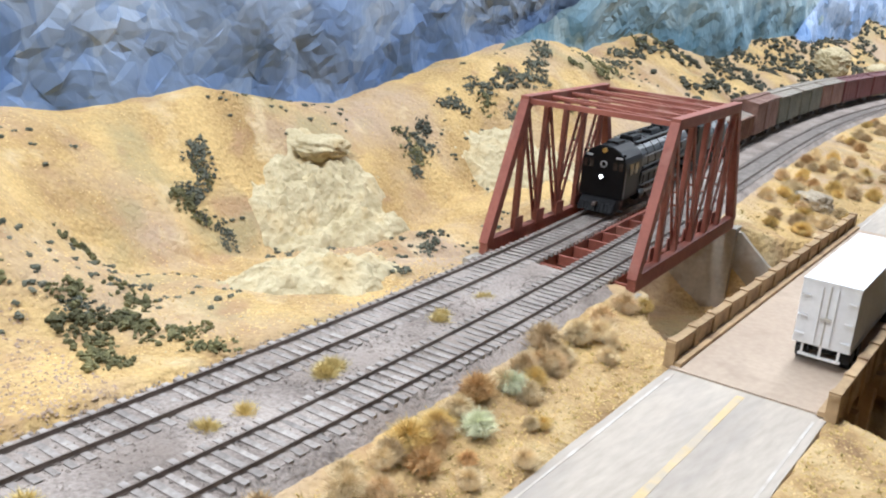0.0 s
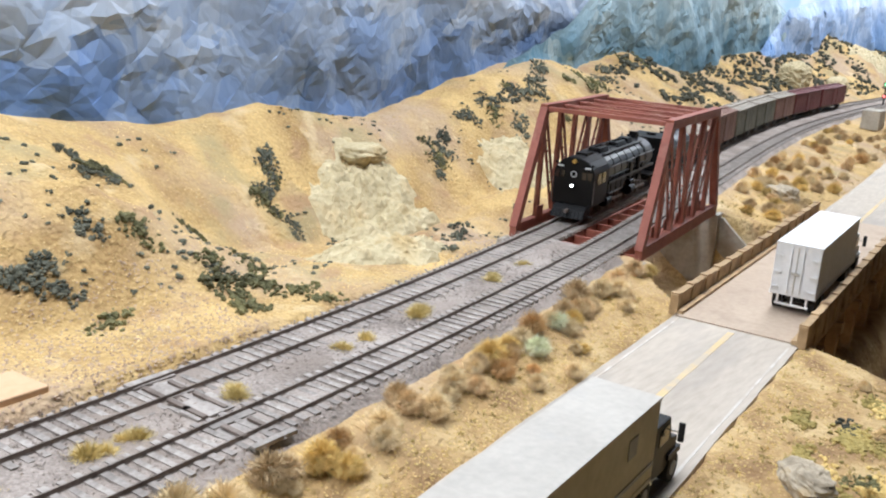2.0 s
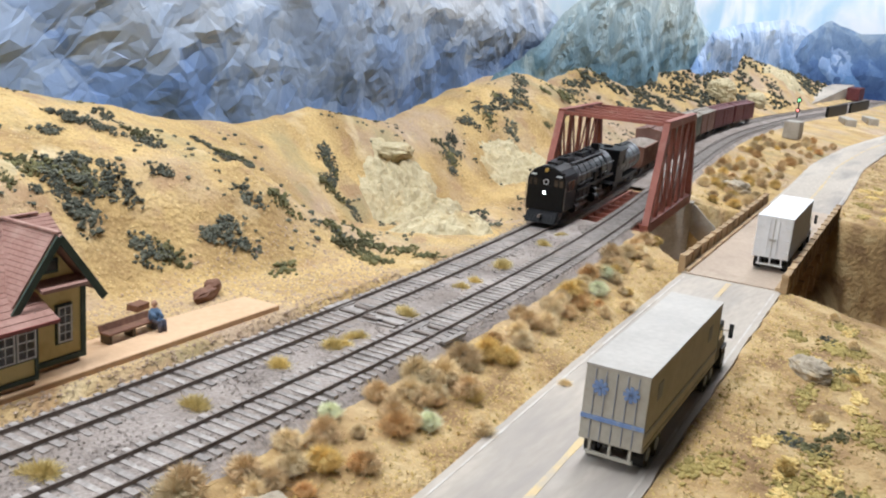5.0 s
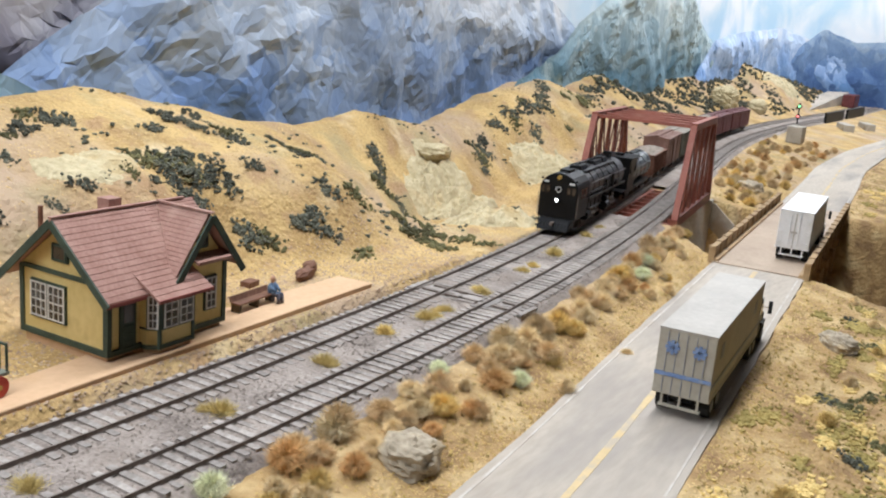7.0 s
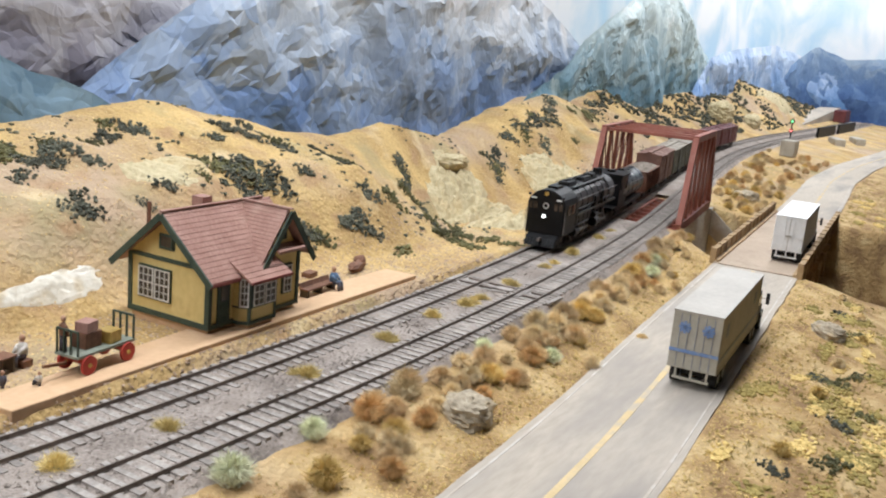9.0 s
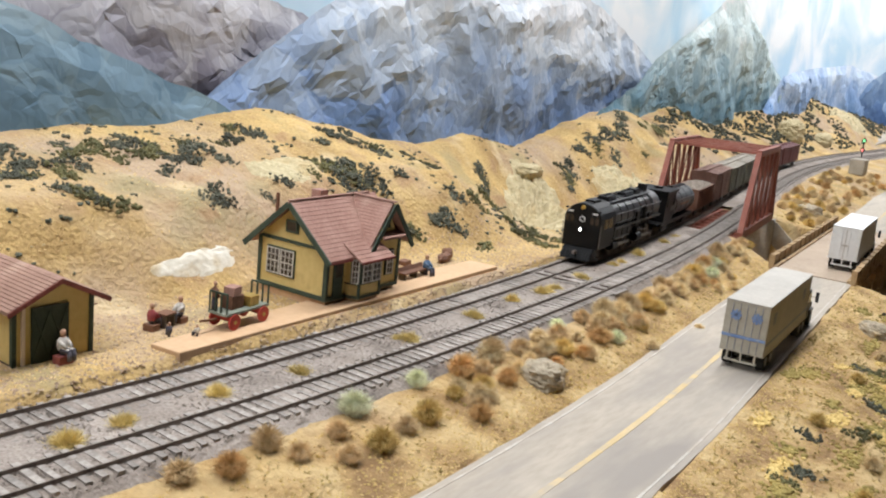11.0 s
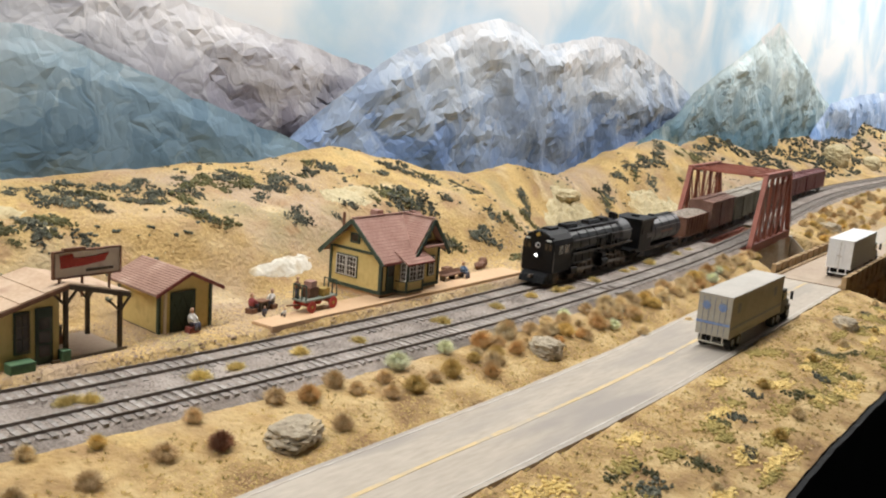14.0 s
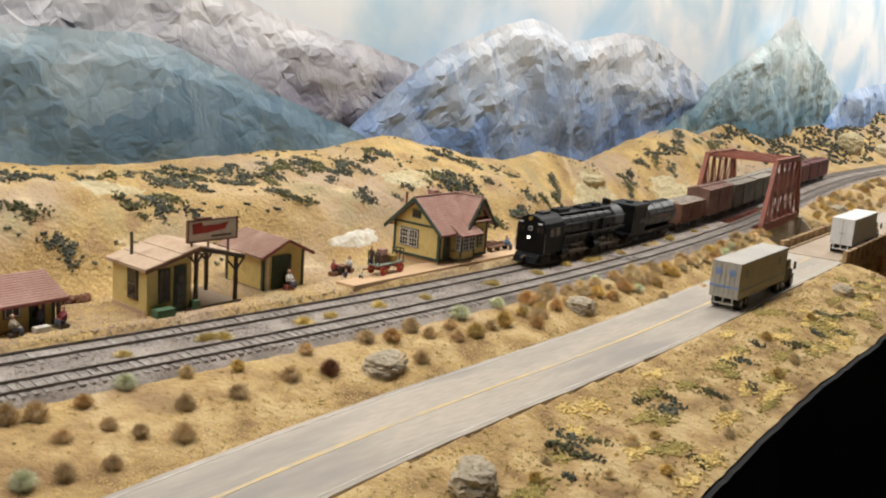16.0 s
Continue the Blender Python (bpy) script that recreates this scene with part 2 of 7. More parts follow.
LETTER_WHITE = paint("white_lettering", (0.5, 0.5, 0.48), (0.7, 0.7, 0.68), 90, 0.6)
YELLOW_WALL = paint("cream_yellow_boards", (0.60, 0.46, 0.17), (0.72, 0.57, 0.24), 40, 0.75, fine=300, dirt=(0.50, 0.36, 0.13), dirt_size=60, dirt_from=0.6)
GREEN_TRIM = paint("dark_green_trim", (0.028, 0.045, 0.032), (0.055, 0.080, 0.055), 60, 0.7, fine=400)
RED_SHINGLE = paint("faded_red_shingle", (0.29, 0.15, 0.115), (0.42, 0.25, 0.20), 50, 0.85, 0.3, 500, dirt=(0.52, 0.36, 0.28), dirt_size=40, dirt_from=0.58)
RED_EDGE = paint("dark_red_eaves", (0.20, 0.05, 0.04), (0.32, 0.10, 0.08), 60, 0.8)
SHED_ROOF = paint("faded_brown_shingle", (0.27, 0.155, 0.115), (0.40, 0.25, 0.19), 50, 0.85, 0.3, 500, dirt=(0.48, 0.34, 0.26), dirt_size=45, dirt_from=0.58)
SKIN = paint("painted_skin_tone", (0.42, 0.24, 0.15), (0.55, 0.34, 0.23), 200, 0.8)
GREY_GREEN = paint("worn_grey_green_planks", (0.17, 0.19, 0.15), (0.28, 0.30, 0.24), 90, 0.8, 0.2, 400)
TAN_ROOF = paint("tan_tar_roof", (0.46, 0.32, 0.21), (0.60, 0.45, 0.32), 40, 0.85, 0.2, 400, dirt=(0.38, 0.24, 0.16), dirt_size=50)
WHITE_SASH = paint("white_sash", (0.60, 0.58, 0.54), (0.76, 0.74, 0.70), 80, 0.6)
DARK_PANE = paint("dark_window", (0.020, 0.016, 0.014), (0.06, 0.045, 0.035), 60, 0.15)
BROWN_WOOD = paint("brown_stained_wood", (0.12, 0.055, 0.032), (0.24, 0.115, 0.065), 90, 0.75, 0.2, 400)
DARK_WOOD = paint("dark_weathered_post", (0.055, 0.04, 0.028), (0.12, 0.09, 0.06), 90, 0.8, 0.2, 400)
PLATFORM = paint("peach_platform", (0.58, 0.38, 0.22), (0.70, 0.48, 0.29), 14, 0.85, 0.1, 300, dirt=(0.58, 0.37, 0.20), dirt_size=30)
TRAILER = paint("dull_beige_trailer", (0.36, 0.33, 0.27), (0.46, 0.43, 0.355), 40, 0.6, fine=300, dirt=(0.36, 0.31, 0.22), dirt_size=40, dirt_from=0.57)
TRAILER_TOP = paint("pale_grey_roof", (0.40, 0.37, 0.325), (0.50, 0.465, 0.41), 30, 0.6, fine=300, dirt=(0.40, 0.38, 0.35), dirt_size=40, dirt_from=0.6)
WHITE_BODY = paint("white_plastic", (0.68, 0.67, 0.65), (0.80, 0.79, 0.78), 30, 0.5, fine=300)
BLUE_MARK = paint("blue_marking", (0.14, 0.22, 0.44), (0.22, 0.31, 0.52), 90, 0.6, dirt=(0.36, 0.38, 0.38), dirt_size=200, dirt_from=0.55)
GREY_MARK = paint("grey_blue_marking", (0.20, 0.22, 0.28), (0.28, 0.30, 0.34), 90, 0.6)
TYRE = paint("black_tyre", (0.010, 0.010, 0.010), (0.025, 0.024, 0.023), 90, 0.85)
CHROME = paint("dull_chrome", (0.40, 0.40, 0.40), (0.60, 0.60, 0.60), 90, 0.25, metal=0.9)
SHRUB = [paint("dark_green_foliage_%s" % n, a, b, 90, 0.95, 0.8, 500, each=0.35) for n, a, b in (("grey", (0.050, 0.055, 0.040), (0.165, 0.165, 0.118)), ("olive", (0.065, 0.065, 0.028), (0.19, 0.175, 0.075)))]
TUFT_COLOURS = {
    "brown": ((0.54, 0.39, 0.20), (0.80, 0.62, 0.37)),
    "rust": ((0.54, 0.34, 0.14), (0.78, 0.52, 0.24)),
    "tan": ((0.68, 0.52, 0.28), (0.88, 0.74, 0.47)),
    "ochre": ((0.60, 0.42, 0.13), (0.85, 0.65, 0.26)),
    "pale green": ((0.66, 0.67, 0.44), (0.86, 0.87, 0.64)),
    "yellow": ((0.62, 0.48, 0.17), (0.84, 0.70, 0.33)),
    "dark red": ((0.14, 0.06, 0.03), (0.30, 0.14, 0.08)),
}
OLIVE_FOAM = paint("olive_ground_foam", (0.22, 0.18, 0.05), (0.48, 0.37, 0.12), 60, 0.95, fine=700)
TUFT = {k: paint(k.replace(" ", "_") + "_grass", a, b, 150, 0.95, fine=900, each=0.2) for k, (a, b) in TUFT_COLOURS.items()}
COAL = paint("dusty_load", (0.16, 0.13, 0.10), (0.40, 0.34, 0.28), 250, 0.95, 1.0, 700)
HOPPER = paint("brown_hopper_paint", (0.16, 0.075, 0.045), (0.26, 0.13, 0.085), 50, 0.7, 0.1, 300, dirt=(0.32, 0.20, 0.14), dirt_size=60)
BOX_BROWN = paint("boxcar_brown", (0.15, 0.075, 0.055), (0.24, 0.13, 0.095), 40, 0.7, fine=300, dirt=(0.30, 0.21, 0.16), dirt_size=40)
BOX_GREEN = paint("boxcar_grey_green", (0.085, 0.085, 0.060), (0.16, 0.155, 0.115), 40, 0.7, fine=300, dirt=(0.22, 0.19, 0.14), dirt_size=40)
BOX_RED = paint("boxcar_dark_red", (0.085, 0.014, 0.016), (0.14, 0.030, 0.030), 40, 0.6, fine=300)
ROOF_GREY = paint("dusty_grey_roof", (0.24, 0.21, 0.17), (0.38, 0.34, 0.28), 50, 0.8, 0.1, 300)
BLACK_BOARD = paint("black_fascia", (0.004, 0.004, 0.004), (0.008, 0.008, 0.008), 20, 0.9)
ROOM_WALL = paint("room_wall_paint", (0.14, 0.13, 0.12), (0.18, 0.165, 0.15), 3, 0.9)
RED_PAINT = paint("bright_red_paint", (0.36, 0.03, 0.025), (0.50, 0.06, 0.04), 90, 0.6)
SIGN_CREAM = paint("weathered_sign_cream", (0.78, 0.66, 0.55), (0.86, 0.77, 0.66), 60, 0.7, dirt=(0.58, 0.42, 0.34), dirt_size=90, dirt_from=0.6)
GREEN_BOX = paint("green_painted_box", (0.05, 0.11, 0.05), (0.09, 0.17, 0.085), 60, 0.7)
BLUE_CLOTH = paint("blue_cloth", (0.08, 0.14, 0.24), (0.16, 0.24, 0.36), 200, 0.9)
DARK_CLOTH = paint("dark_cloth", (0.05, 0.05, 0.07), (0.12, 0.11, 0.13), 200, 0.9)
RED_CLOTH = paint("red_cloth", (0.22, 0.04, 0.05), (0.34, 0.08, 0.08), 200, 0.9)
PALE_CLOTH = paint("pale_cloth", (0.5, 0.47, 0.42), (0.7, 0.66, 0.6), 200, 0.9)

# ---- the plan ----
BACK_AT = lambda x: 0.252 + 0.055 * np.minimum(x, 3.2)
TX = [-1.2, -0.7, -0.42, -0.25, -0.10, 0.0, 0.10, 0.25, 0.40, 0.55, 0.70, 0.85, 1.065, 1.25, 1.48, 1.68, 2.06, 2.40, 2.80, 3.70]
TY = [0.045, 0.018, -0.007, -0.0205, -0.0275, -0.029, -0.028, -0.0218, -0.0106, 0.006, 0.027, 0.053, 0.088, 0.118, 0.148, 0.163, 0.174, 0.163, 0.150, 0.150]
_fx = np.linspace(-1.2, 3.7, 2451)
_fy = np.interp(_fx, TX, TY)
for _ in range(3):
    _fy = np.convolve(np.pad(_fy, 30, mode="edge"), np.ones(61) / 61, "valid")
Y1 = lambda x: np.interp(x, _fx, _fy)
Y2 = lambda x: np.interp(x, _fx, _fy) - 0.0485
SLOPE = lambda x: np.interp(x, _fx, np.gradient(_fy, _fx))
RX = [-1.2, -0.6, -0.40, -0.30, -0.20, -0.05, 0.07, 0.30, 0.565, 0.955, 1.20, 1.45, 1.80, 2.20, 3.7]
RY = [-0.26, -0.225, -0.206, -0.198, -0.195, -0.194, -0.190, -0.172, -0.153, -0.127, -0.108, -0.085, -0.080, -0.10, -0.16]
_ry = np.interp(_fx, RX, RY)
for _ in range(2):
    _ry = np.convolve(np.pad(_ry, 30, mode="edge"), np.ones(61) / 61, "valid")
ROAD_Y = lambda x: np.interp(x, _fx, _ry)
ROAD_HALF, ROAD_Z = 0.0385, -0.020
EDGE_Y = lambda x: np.interp(x, [-1.2, -0.45, -0.2, 0.0, 0.2, 0.4, 1.0, 3.7], [-0.40, -0.385, -0.357, -0.334, -0.322, -0.312, -0.33, -0.36])
# stations of the hillside: x, foot y, foot z, middle y, middle z, crest z
HILL = [
    (-1.2, 0.085, 0.002, 0.15, 0.052, 0.078), (-0.30, 0.078, 0.002, 0.135, 0.058, 0.081), (-0.19, 0.078, 0.002, 0.135, 0.055, 0.077),
    (-0.06, 0.068, 0.003, 0.118, 0.052, 0.082), (0.07, 0.074, 0.002, 0.128, 0.056, 0.084), (0.20, 0.066, 0.002, 0.138, 0.064, 0.096),
    (0.29, 0.048, 0.001, 0.125, 0.056, 0.079), (0.335, 0.038, 0.0, 0.122, 0.036, 0.070), (0.40, 0.036, -0.001, 0.150, -0.006, 0.060), (0.46, 0.040, -0.004, 0.170, -0.022, 0.053), (0.58, 0.050, -0.012, 0.190, -0.040, 0.063),
    (0.73, 0.070, -0.018, 0.190, -0.036, 0.037), (0.88, 0.090, -0.012, 0.195, -0.022, 0.064), (1.05, 0.115, -0.002, 0.225, 0.045, 0.094), (1.17, 0.135, 0.0, 0.24, 0.050, 0.077),
    (1.32, 0.160, 0.0, 0.255, 0.055, 0.098), (1.58, 0.185, 0.0, 0.28, 0.035, 0.057), (1.86, 0.20, 0.0, 0.29, 0.05, 0.087), (2.42, 0.19, 0.0, 0.31, 0.05, 0.082), (2.56, 0.19, 0.0, 0.30, 0.085, 0.128), (2.74, 0.19, 0.0, 0.30, 0.080, 0.112), (2.95, 0.19, 0.0, 0.32, 0.06, 0.085), (3.2, 0.19, 0.0, 0.33, 0.06, 0.09), (3.8, 0.2, 0.0, 0.35, 0.07, 0.10),
]
_hx = [s[0] for s in HILL]


def station(k, x):
    return np.interp(x, _hx, [s[k] for s in HILL])


GULLY_X = lambda y: 0.715 - 0.22 * y


def ground(x, y):
    """The height of the scenery at a place (arrays)."""
    x, y = np.asarray(x, float), np.asarray(y, float)
    wob = 0.004 * value_noise(x / 0.05, y / 0.05, 3)
    xs = x + 0.008 * value_noise(x / 0.06, y / 0.06, 9)
    yf, zf, ym, zm, zr = (station(k, xs) for k in range(1, 6))
    yr = BACK_AT(x) - 0.010
    t1 = np.clip((y - yf) / (ym - yf), 0, 1)
    t2 = np.clip((y - ym) / (yr - ym), 0, 1)
    hill = zf + (zm - zf) * (0.5 * t1 + 0.5 * t1 * t1 * (3 - 2 * t1)) + (zr - zm) * (0.6 * t2 + 0.4 * np.sin(t2 * math.pi / 2))
    on_hill = np.clip((y - yf) / 0.03, 0, 1)
    hill = hill + on_hill * (1 - 0.6 * t2) * (0.0050 * fbm(x, y, 0.060, 5, 3) - 0.0045 * np.abs(fbm(x + 0.3 * y, y * 0.35, 0.05, 16, 2)) + 0.0016 + 0.0015 * fbm(x, y, 0.009, 6, 2))
    y1, y2, ry = Y1(x), Y2(x), ROAD_Y(x)
    bed = -0.0065 + 0 * x
    z = bed + (hill - bed) * smooth(0.0135, 0.0195, y - y1)
    # the bank between the tracks and the road
    left, right, rim = ry + ROAD_HALF, ry - ROAD_HALF, EDGE_Y(x)
    s = np.clip((y2 - 0.019 - y) / np.maximum(y2 - 0.019 - left, 0.01), 0, 1)
    bank = -0.0065 + (-0.0215 + 0.0065) * (s ** 1.2) + 0.0018 * fbm(x, y, 0.03, 8, 3) * np.sin(np.clip(s, 0, 1) * math.pi)
    z = np.where(y < y2 - 0.019, bank, z)
    q = np.clip((right - y) / np.maximum(right - rim, 0.02), 0, 1.3)
    verge = -0.0203 - 0.0180 * q + 0.003 * fbm(x, y, 0.05, 11, 4) * smooth(0.0, 0.3, q)
    z = np.where(y < left, -0.0235 + 0 * x, z)
    z = np.where(y < right, verge, z)
    # the gully under both bridges
    half = np.interp(y, [-0.40, -0.19, -0.085, -0.066, 0.045, 0.14], [0.17, 0.145, 0.135, 0.094, 0.090, 0.05])
    soft = np.interp(y, [-0.40, -0.2, -0.12, -0.08, 0.05, 0.1], [0.06, 0.05, 0.03, 0.012, 0.014, 0.05])
    dip = 1 - smooth(half, half + soft, np.abs(x - GULLY_X(np.clip(y, -0.40, 0.15)) + wob))
    dip = dip * (1 - smooth(0.07, 0.16, y))
    floor_z = -0.078 - 0.11 * smooth(-0.175, -0.235, y) + 0.003 * fbm(x, y, 0.04, 14, 3)
    return z + (np.minimum(floor_z, z) - z) * dip


GZ = lambda x, y: float(ground(np.array([x]), np.array([y]))[0])

# ---- the layout's ground ----
def steps(*runs):
    out = []
    for a, b, d in runs:
        out += list(np.arange(a, b, d))
    return np.array(out + [runs[-1][1]])


gx = steps((-1.15, -0.55, 0.012), (-0.55, 1.0, 0.004), (1.0, 1.7, 0.007), (1.7, 3.7, 0.016))
vy = np.linspace(0, 1, 200)
columns = []
for x in gx:
    lo, hi = float(EDGE_Y(x)), float(BACK_AT(x)) + 0.030
    ys = lo + (hi - lo) * vy
    columns.append(np.stack([np.full_like(ys, x), ys, ground(np.full_like(ys, x), ys)], 1).tolist())
terrain = part("ground", Geo().sheet(columns), EARTH, None, "", 0, True)
tagged(terrain, "tan sculpted scenery base of hills, banks and a gully", "ground", kind="structure")

rim = Geo()
rim.sheet([[(x, float(EDGE_Y(x)) + 0.0005, GZ(x, float(EDGE_Y(x))) - 0.0015), (x, float(EDGE_Y(x)) - 0.004, GZ(x, float(EDGE_Y(x))) - 0.0015), (x, float(EDGE_Y(x)) - 0.004, -0.45), (x, float(EDGE_Y(x)) + 0.0005, -0.45)] for x in gx[::3]])
tagged(part("fascia", rim, BLACK_BOARD), "black fascia board along the edge of the layout", "fascia", kind="structure")

room = Geo().box(-3.2, -3.0, -1.02, 4.6, 1.4, -1.0)
tagged(part("floor", room, BLACK_BOARD), "dark floor of the aisle", "floor", kind="structure")
tagged(part("ceiling", Geo().box(-3.2, -3.0, 1.5, 4.6, 1.4, 1.52), ROOM_WALL), "pale ceiling above the layout", "ceiling", kind="structure")
for name, b in (("wall_north", (-3.2, 1.4, -1.0, 4.6, 1.45, 1.5)), ("wall_south", (-3.2, -3.05, -1.0, 4.6, -3.0, 1.5)), ("wall_west", (-3.25, -3.0, -1.0, -3.2, 1.4, 1.5)), ("wall_east", (4.6, -3.0, -1.0, 4.65, 1.4, 1.5))):
    tagged(part(name, Geo().box(*b), ROOM_WALL), "plain painted wall of the layout room", "wall", kind="structure")

# ---- painted backdrop and crumpled paper mountains ----
def backdrop_at(u, off=0.0):
    """A place on the backdrop, u metres along it, off metres before it. It turns a round corner at its far end."""
    if u <= 3.0:
        x, y, a = u, 0.284 + 0.055 * u, math.atan(0.055)
    else:
        r, a0 = 0.6, math.atan(0.055)
        turn = min((u - 3.0) / r, 1.5)
        cx, cy = 3.0 + r * math.sin(a0), 0.284 + 0.165 - r * math.cos(a0)
        a = a0 - turn
        x, y = cx - r * math.sin(a), cy + r * math.cos(a)
        more = max(0.0, u - 3.0 - 1.5 * r)
        x, y = x + more * math.cos(a), y + more * math.sin(a)
    return x + off * math.sin(a), y - off * math.cos(a)


def sky_paint():
    mat = bpy.data.materials.new("painted_sky")
    mat.use_nodes = True
    t = mat.node_tree
    b = t.nodes["Principled BSDF"]
    b.inputs["Roughness"].default_value = 0.9
    co = t.nodes.new("ShaderNodeTexCoord")
    mp = t.nodes.new("ShaderNodeMapping")
    mp.inputs["Scale"].default_value = (5, 5, 4.2)
    n = t.nodes.new("ShaderNodeTexNoise")
    n.inputs["Scale"].default_value, n.inputs["Detail"].default_value, n.inputs["Distortion"].default_value = 1.0, 6, 0.6
    link(co.outputs["Object"], mp.inputs[0], t)
    link(mp.outputs[0], n.inputs["Vector"], t)
    r = t.nodes.new("ShaderNodeValToRGB")
    e = r.color_ramp.elements
    e[0].position, e[0].color = 0.36, (0.56, 0.74, 0.86, 1)
    e[1].position, e[1].color = 0.58, (0.92, 0.94, 0.95, 1)
    link(n.outputs[0], r.inputs[0], t)
    link(r.outputs[0], b.inputs["Base Color"], t)
    return mat


def mountain_paint(name, stops, z0, z1, wander=0.55, seed=0.0):
    """Brushed paint that runs from the foot to the summit of a paper mountain through the given colours."""
    mat = bpy.data.materials.new(name)
    mat.use_nodes = True
    t = mat.node_tree
    b = t.nodes["Principled BSDF"]
    b.inputs["Roughness"].default_value = 0.75
    co = t.nodes.new("ShaderNodeTexCoord")
    sep = t.nodes.new("ShaderNodeSeparateXYZ")
    link(co.outputs["Object"], sep.inputs[0], t)
    mr = t.nodes.new("ShaderNodeMapRange")
    mr.inputs["From Min"].default_value, mr.inputs["From Max"].default_value = z0, z1
    link(sep.outputs[2], mr.inputs["Value"], t)
    total = mr.outputs[0]
    for k, (scale, amp) in enumerate(((7, wander * 0.8), (22, wander * 0.4), (90, wander * 0.18))):
        mp = t.nodes.new("ShaderNodeMapping")
        mp.inputs["Location"].default_value = (seed, 0, 0)
        mp.inputs["Scale"].default_value = (1.0, 1.0, 0.55)
        mp.inputs["Rotation"].default_value = (0, 0.5, 0)
        link(co.outputs["Object"], mp.inputs[0], t)
        n = t.nodes.new("ShaderNodeTexNoise")
        n.inputs["Scale"].default_value, n.inputs["Detail"].default_value = scale, 4
        link(mp.outputs[0], n.inputs["Vector"], t)
        m = t.nodes.new("ShaderNodeMath")
        m.operation = "MULTIPLY_ADD"
        m.inputs[1].default_value = amp
        link(n.outputs[0], m.inputs[0], t)
        link(total, m.inputs[2], t)
        s = t.nodes.new("ShaderNodeMath")
        s.operation, s.inputs[1].default_value = "SUBTRACT", amp * 0.5
        link(m.outputs[0], s.inputs[0], t)
        total = s.outputs[0]
    warp = t.nodes.new("ShaderNodeTexNoise")
    warp.inputs["Scale"].default_value, warp.inputs["Detail"].default_value = 14, 3
    link(co.outputs["Object"], warp.inputs["Vector"], t)
    bent = t.nodes.new("ShaderNodeMix")
    bent.data_type = "VECTOR"
    bent.inputs[0].default_value = 0.10
    link(co.outputs["Object"], bent.inputs[4], t)
    link(warp.outputs["Color"], bent.inputs[5], t)
    for scale, amp in ((16, 0.26), (38, 0.18)):
        cell = t.nodes.new("ShaderNodeTexVoronoi")
        cell.inputs["Scale"].default_value = scale
        link(bent.outputs[1], cell.inputs["Vector"], t)
        one = t.nodes.new("ShaderNodeSeparateColor")
        link(cell.outputs["Color"], one.inputs[0], t)
        m = t.nodes.new("ShaderNodeMath")
        m.operation = "MULTIPLY_ADD"
        m.inputs[1].default_value = amp
        link(one.outputs[0], m.inputs[0], t)
        link(total, m.inputs[2], t)
        q = t.nodes.new("ShaderNodeMath")
        q.operation, q.inputs[1].default_value = "SUBTRACT", amp * 0.5
        link(m.outputs[0], q.inputs[0], t)
        total = q.outputs[0]
    wrinkle = t.nodes.new("ShaderNodeTexVoronoi")
    wrinkle.feature = "DISTANCE_TO_EDGE"
    wrinkle.inputs["Scale"].default_value = 55
    link(bent.outputs[1], wrinkle.inputs["Vector"], t)
    relief = t.nodes.new("ShaderNodeBump")
    relief.inputs["Strength"].default_value, relief.inputs["Distance"].default_value = 0.35, 0.004
    link(wrinkle.outputs[0], relief.inputs["Height"], t)
    link(relief.outputs[0], b.inputs["Normal"], t)
    r = t.nodes.new("ShaderNodeValToRGB")
    e = r.color_ramp.elements
    while len(e) < len(stops):
        e.new(0.5)
    for k, c in enumerate(stops):
        e[k].position, e[k].color = k / (len(stops) - 1), (*c, 1)
    link(total, r.inputs[0], t)
    link(r.outputs[0], b.inputs["Base Color"], t)
    return mat


def crease(u, v, cell, flat, seed):
    """Sharp-ridged facets: the greatest of turned pyramids on a jittered lattice."""
    u, v = np.asarray(u, float) / cell, np.asarray(v, float) / (cell * flat)
    iu, iv = np.floor(u).astype(np.int64), np.floor(v).astype(np.int64)
    best = np.full(np.broadcast(u, v).shape, -9.0)

    def h(a, b, k):
        n = (a * 374761393 + b * 668265263 + (seed * 31 + k) * 1442695041) & 0xFFFFFFFF
        n = ((n ^ (n >> 13)) * 1274126177) & 0xFFFFFFFF
        return ((n ^ (n >> 16)) & 0xFFFF) / 65535.0

    for du in (-1, 0, 1):
        for dv in (-1, 0, 1):
            a, b = iu + du, iv + dv
            px, py = u - (a + h(a, b, 1)), v - (b + h(a, b, 2))
            ang = h(a, b, 3) * 3.1416
            c, s = np.cos(ang), np.sin(ang)
            k = 0.7 + 0.9 * h(a, b, 5)
            best = np.maximum(best, 0.6 * h(a, b, 4) - np.maximum(np.abs(c * px + s * py) * k, np.abs(c * py - s * px)))
    return best


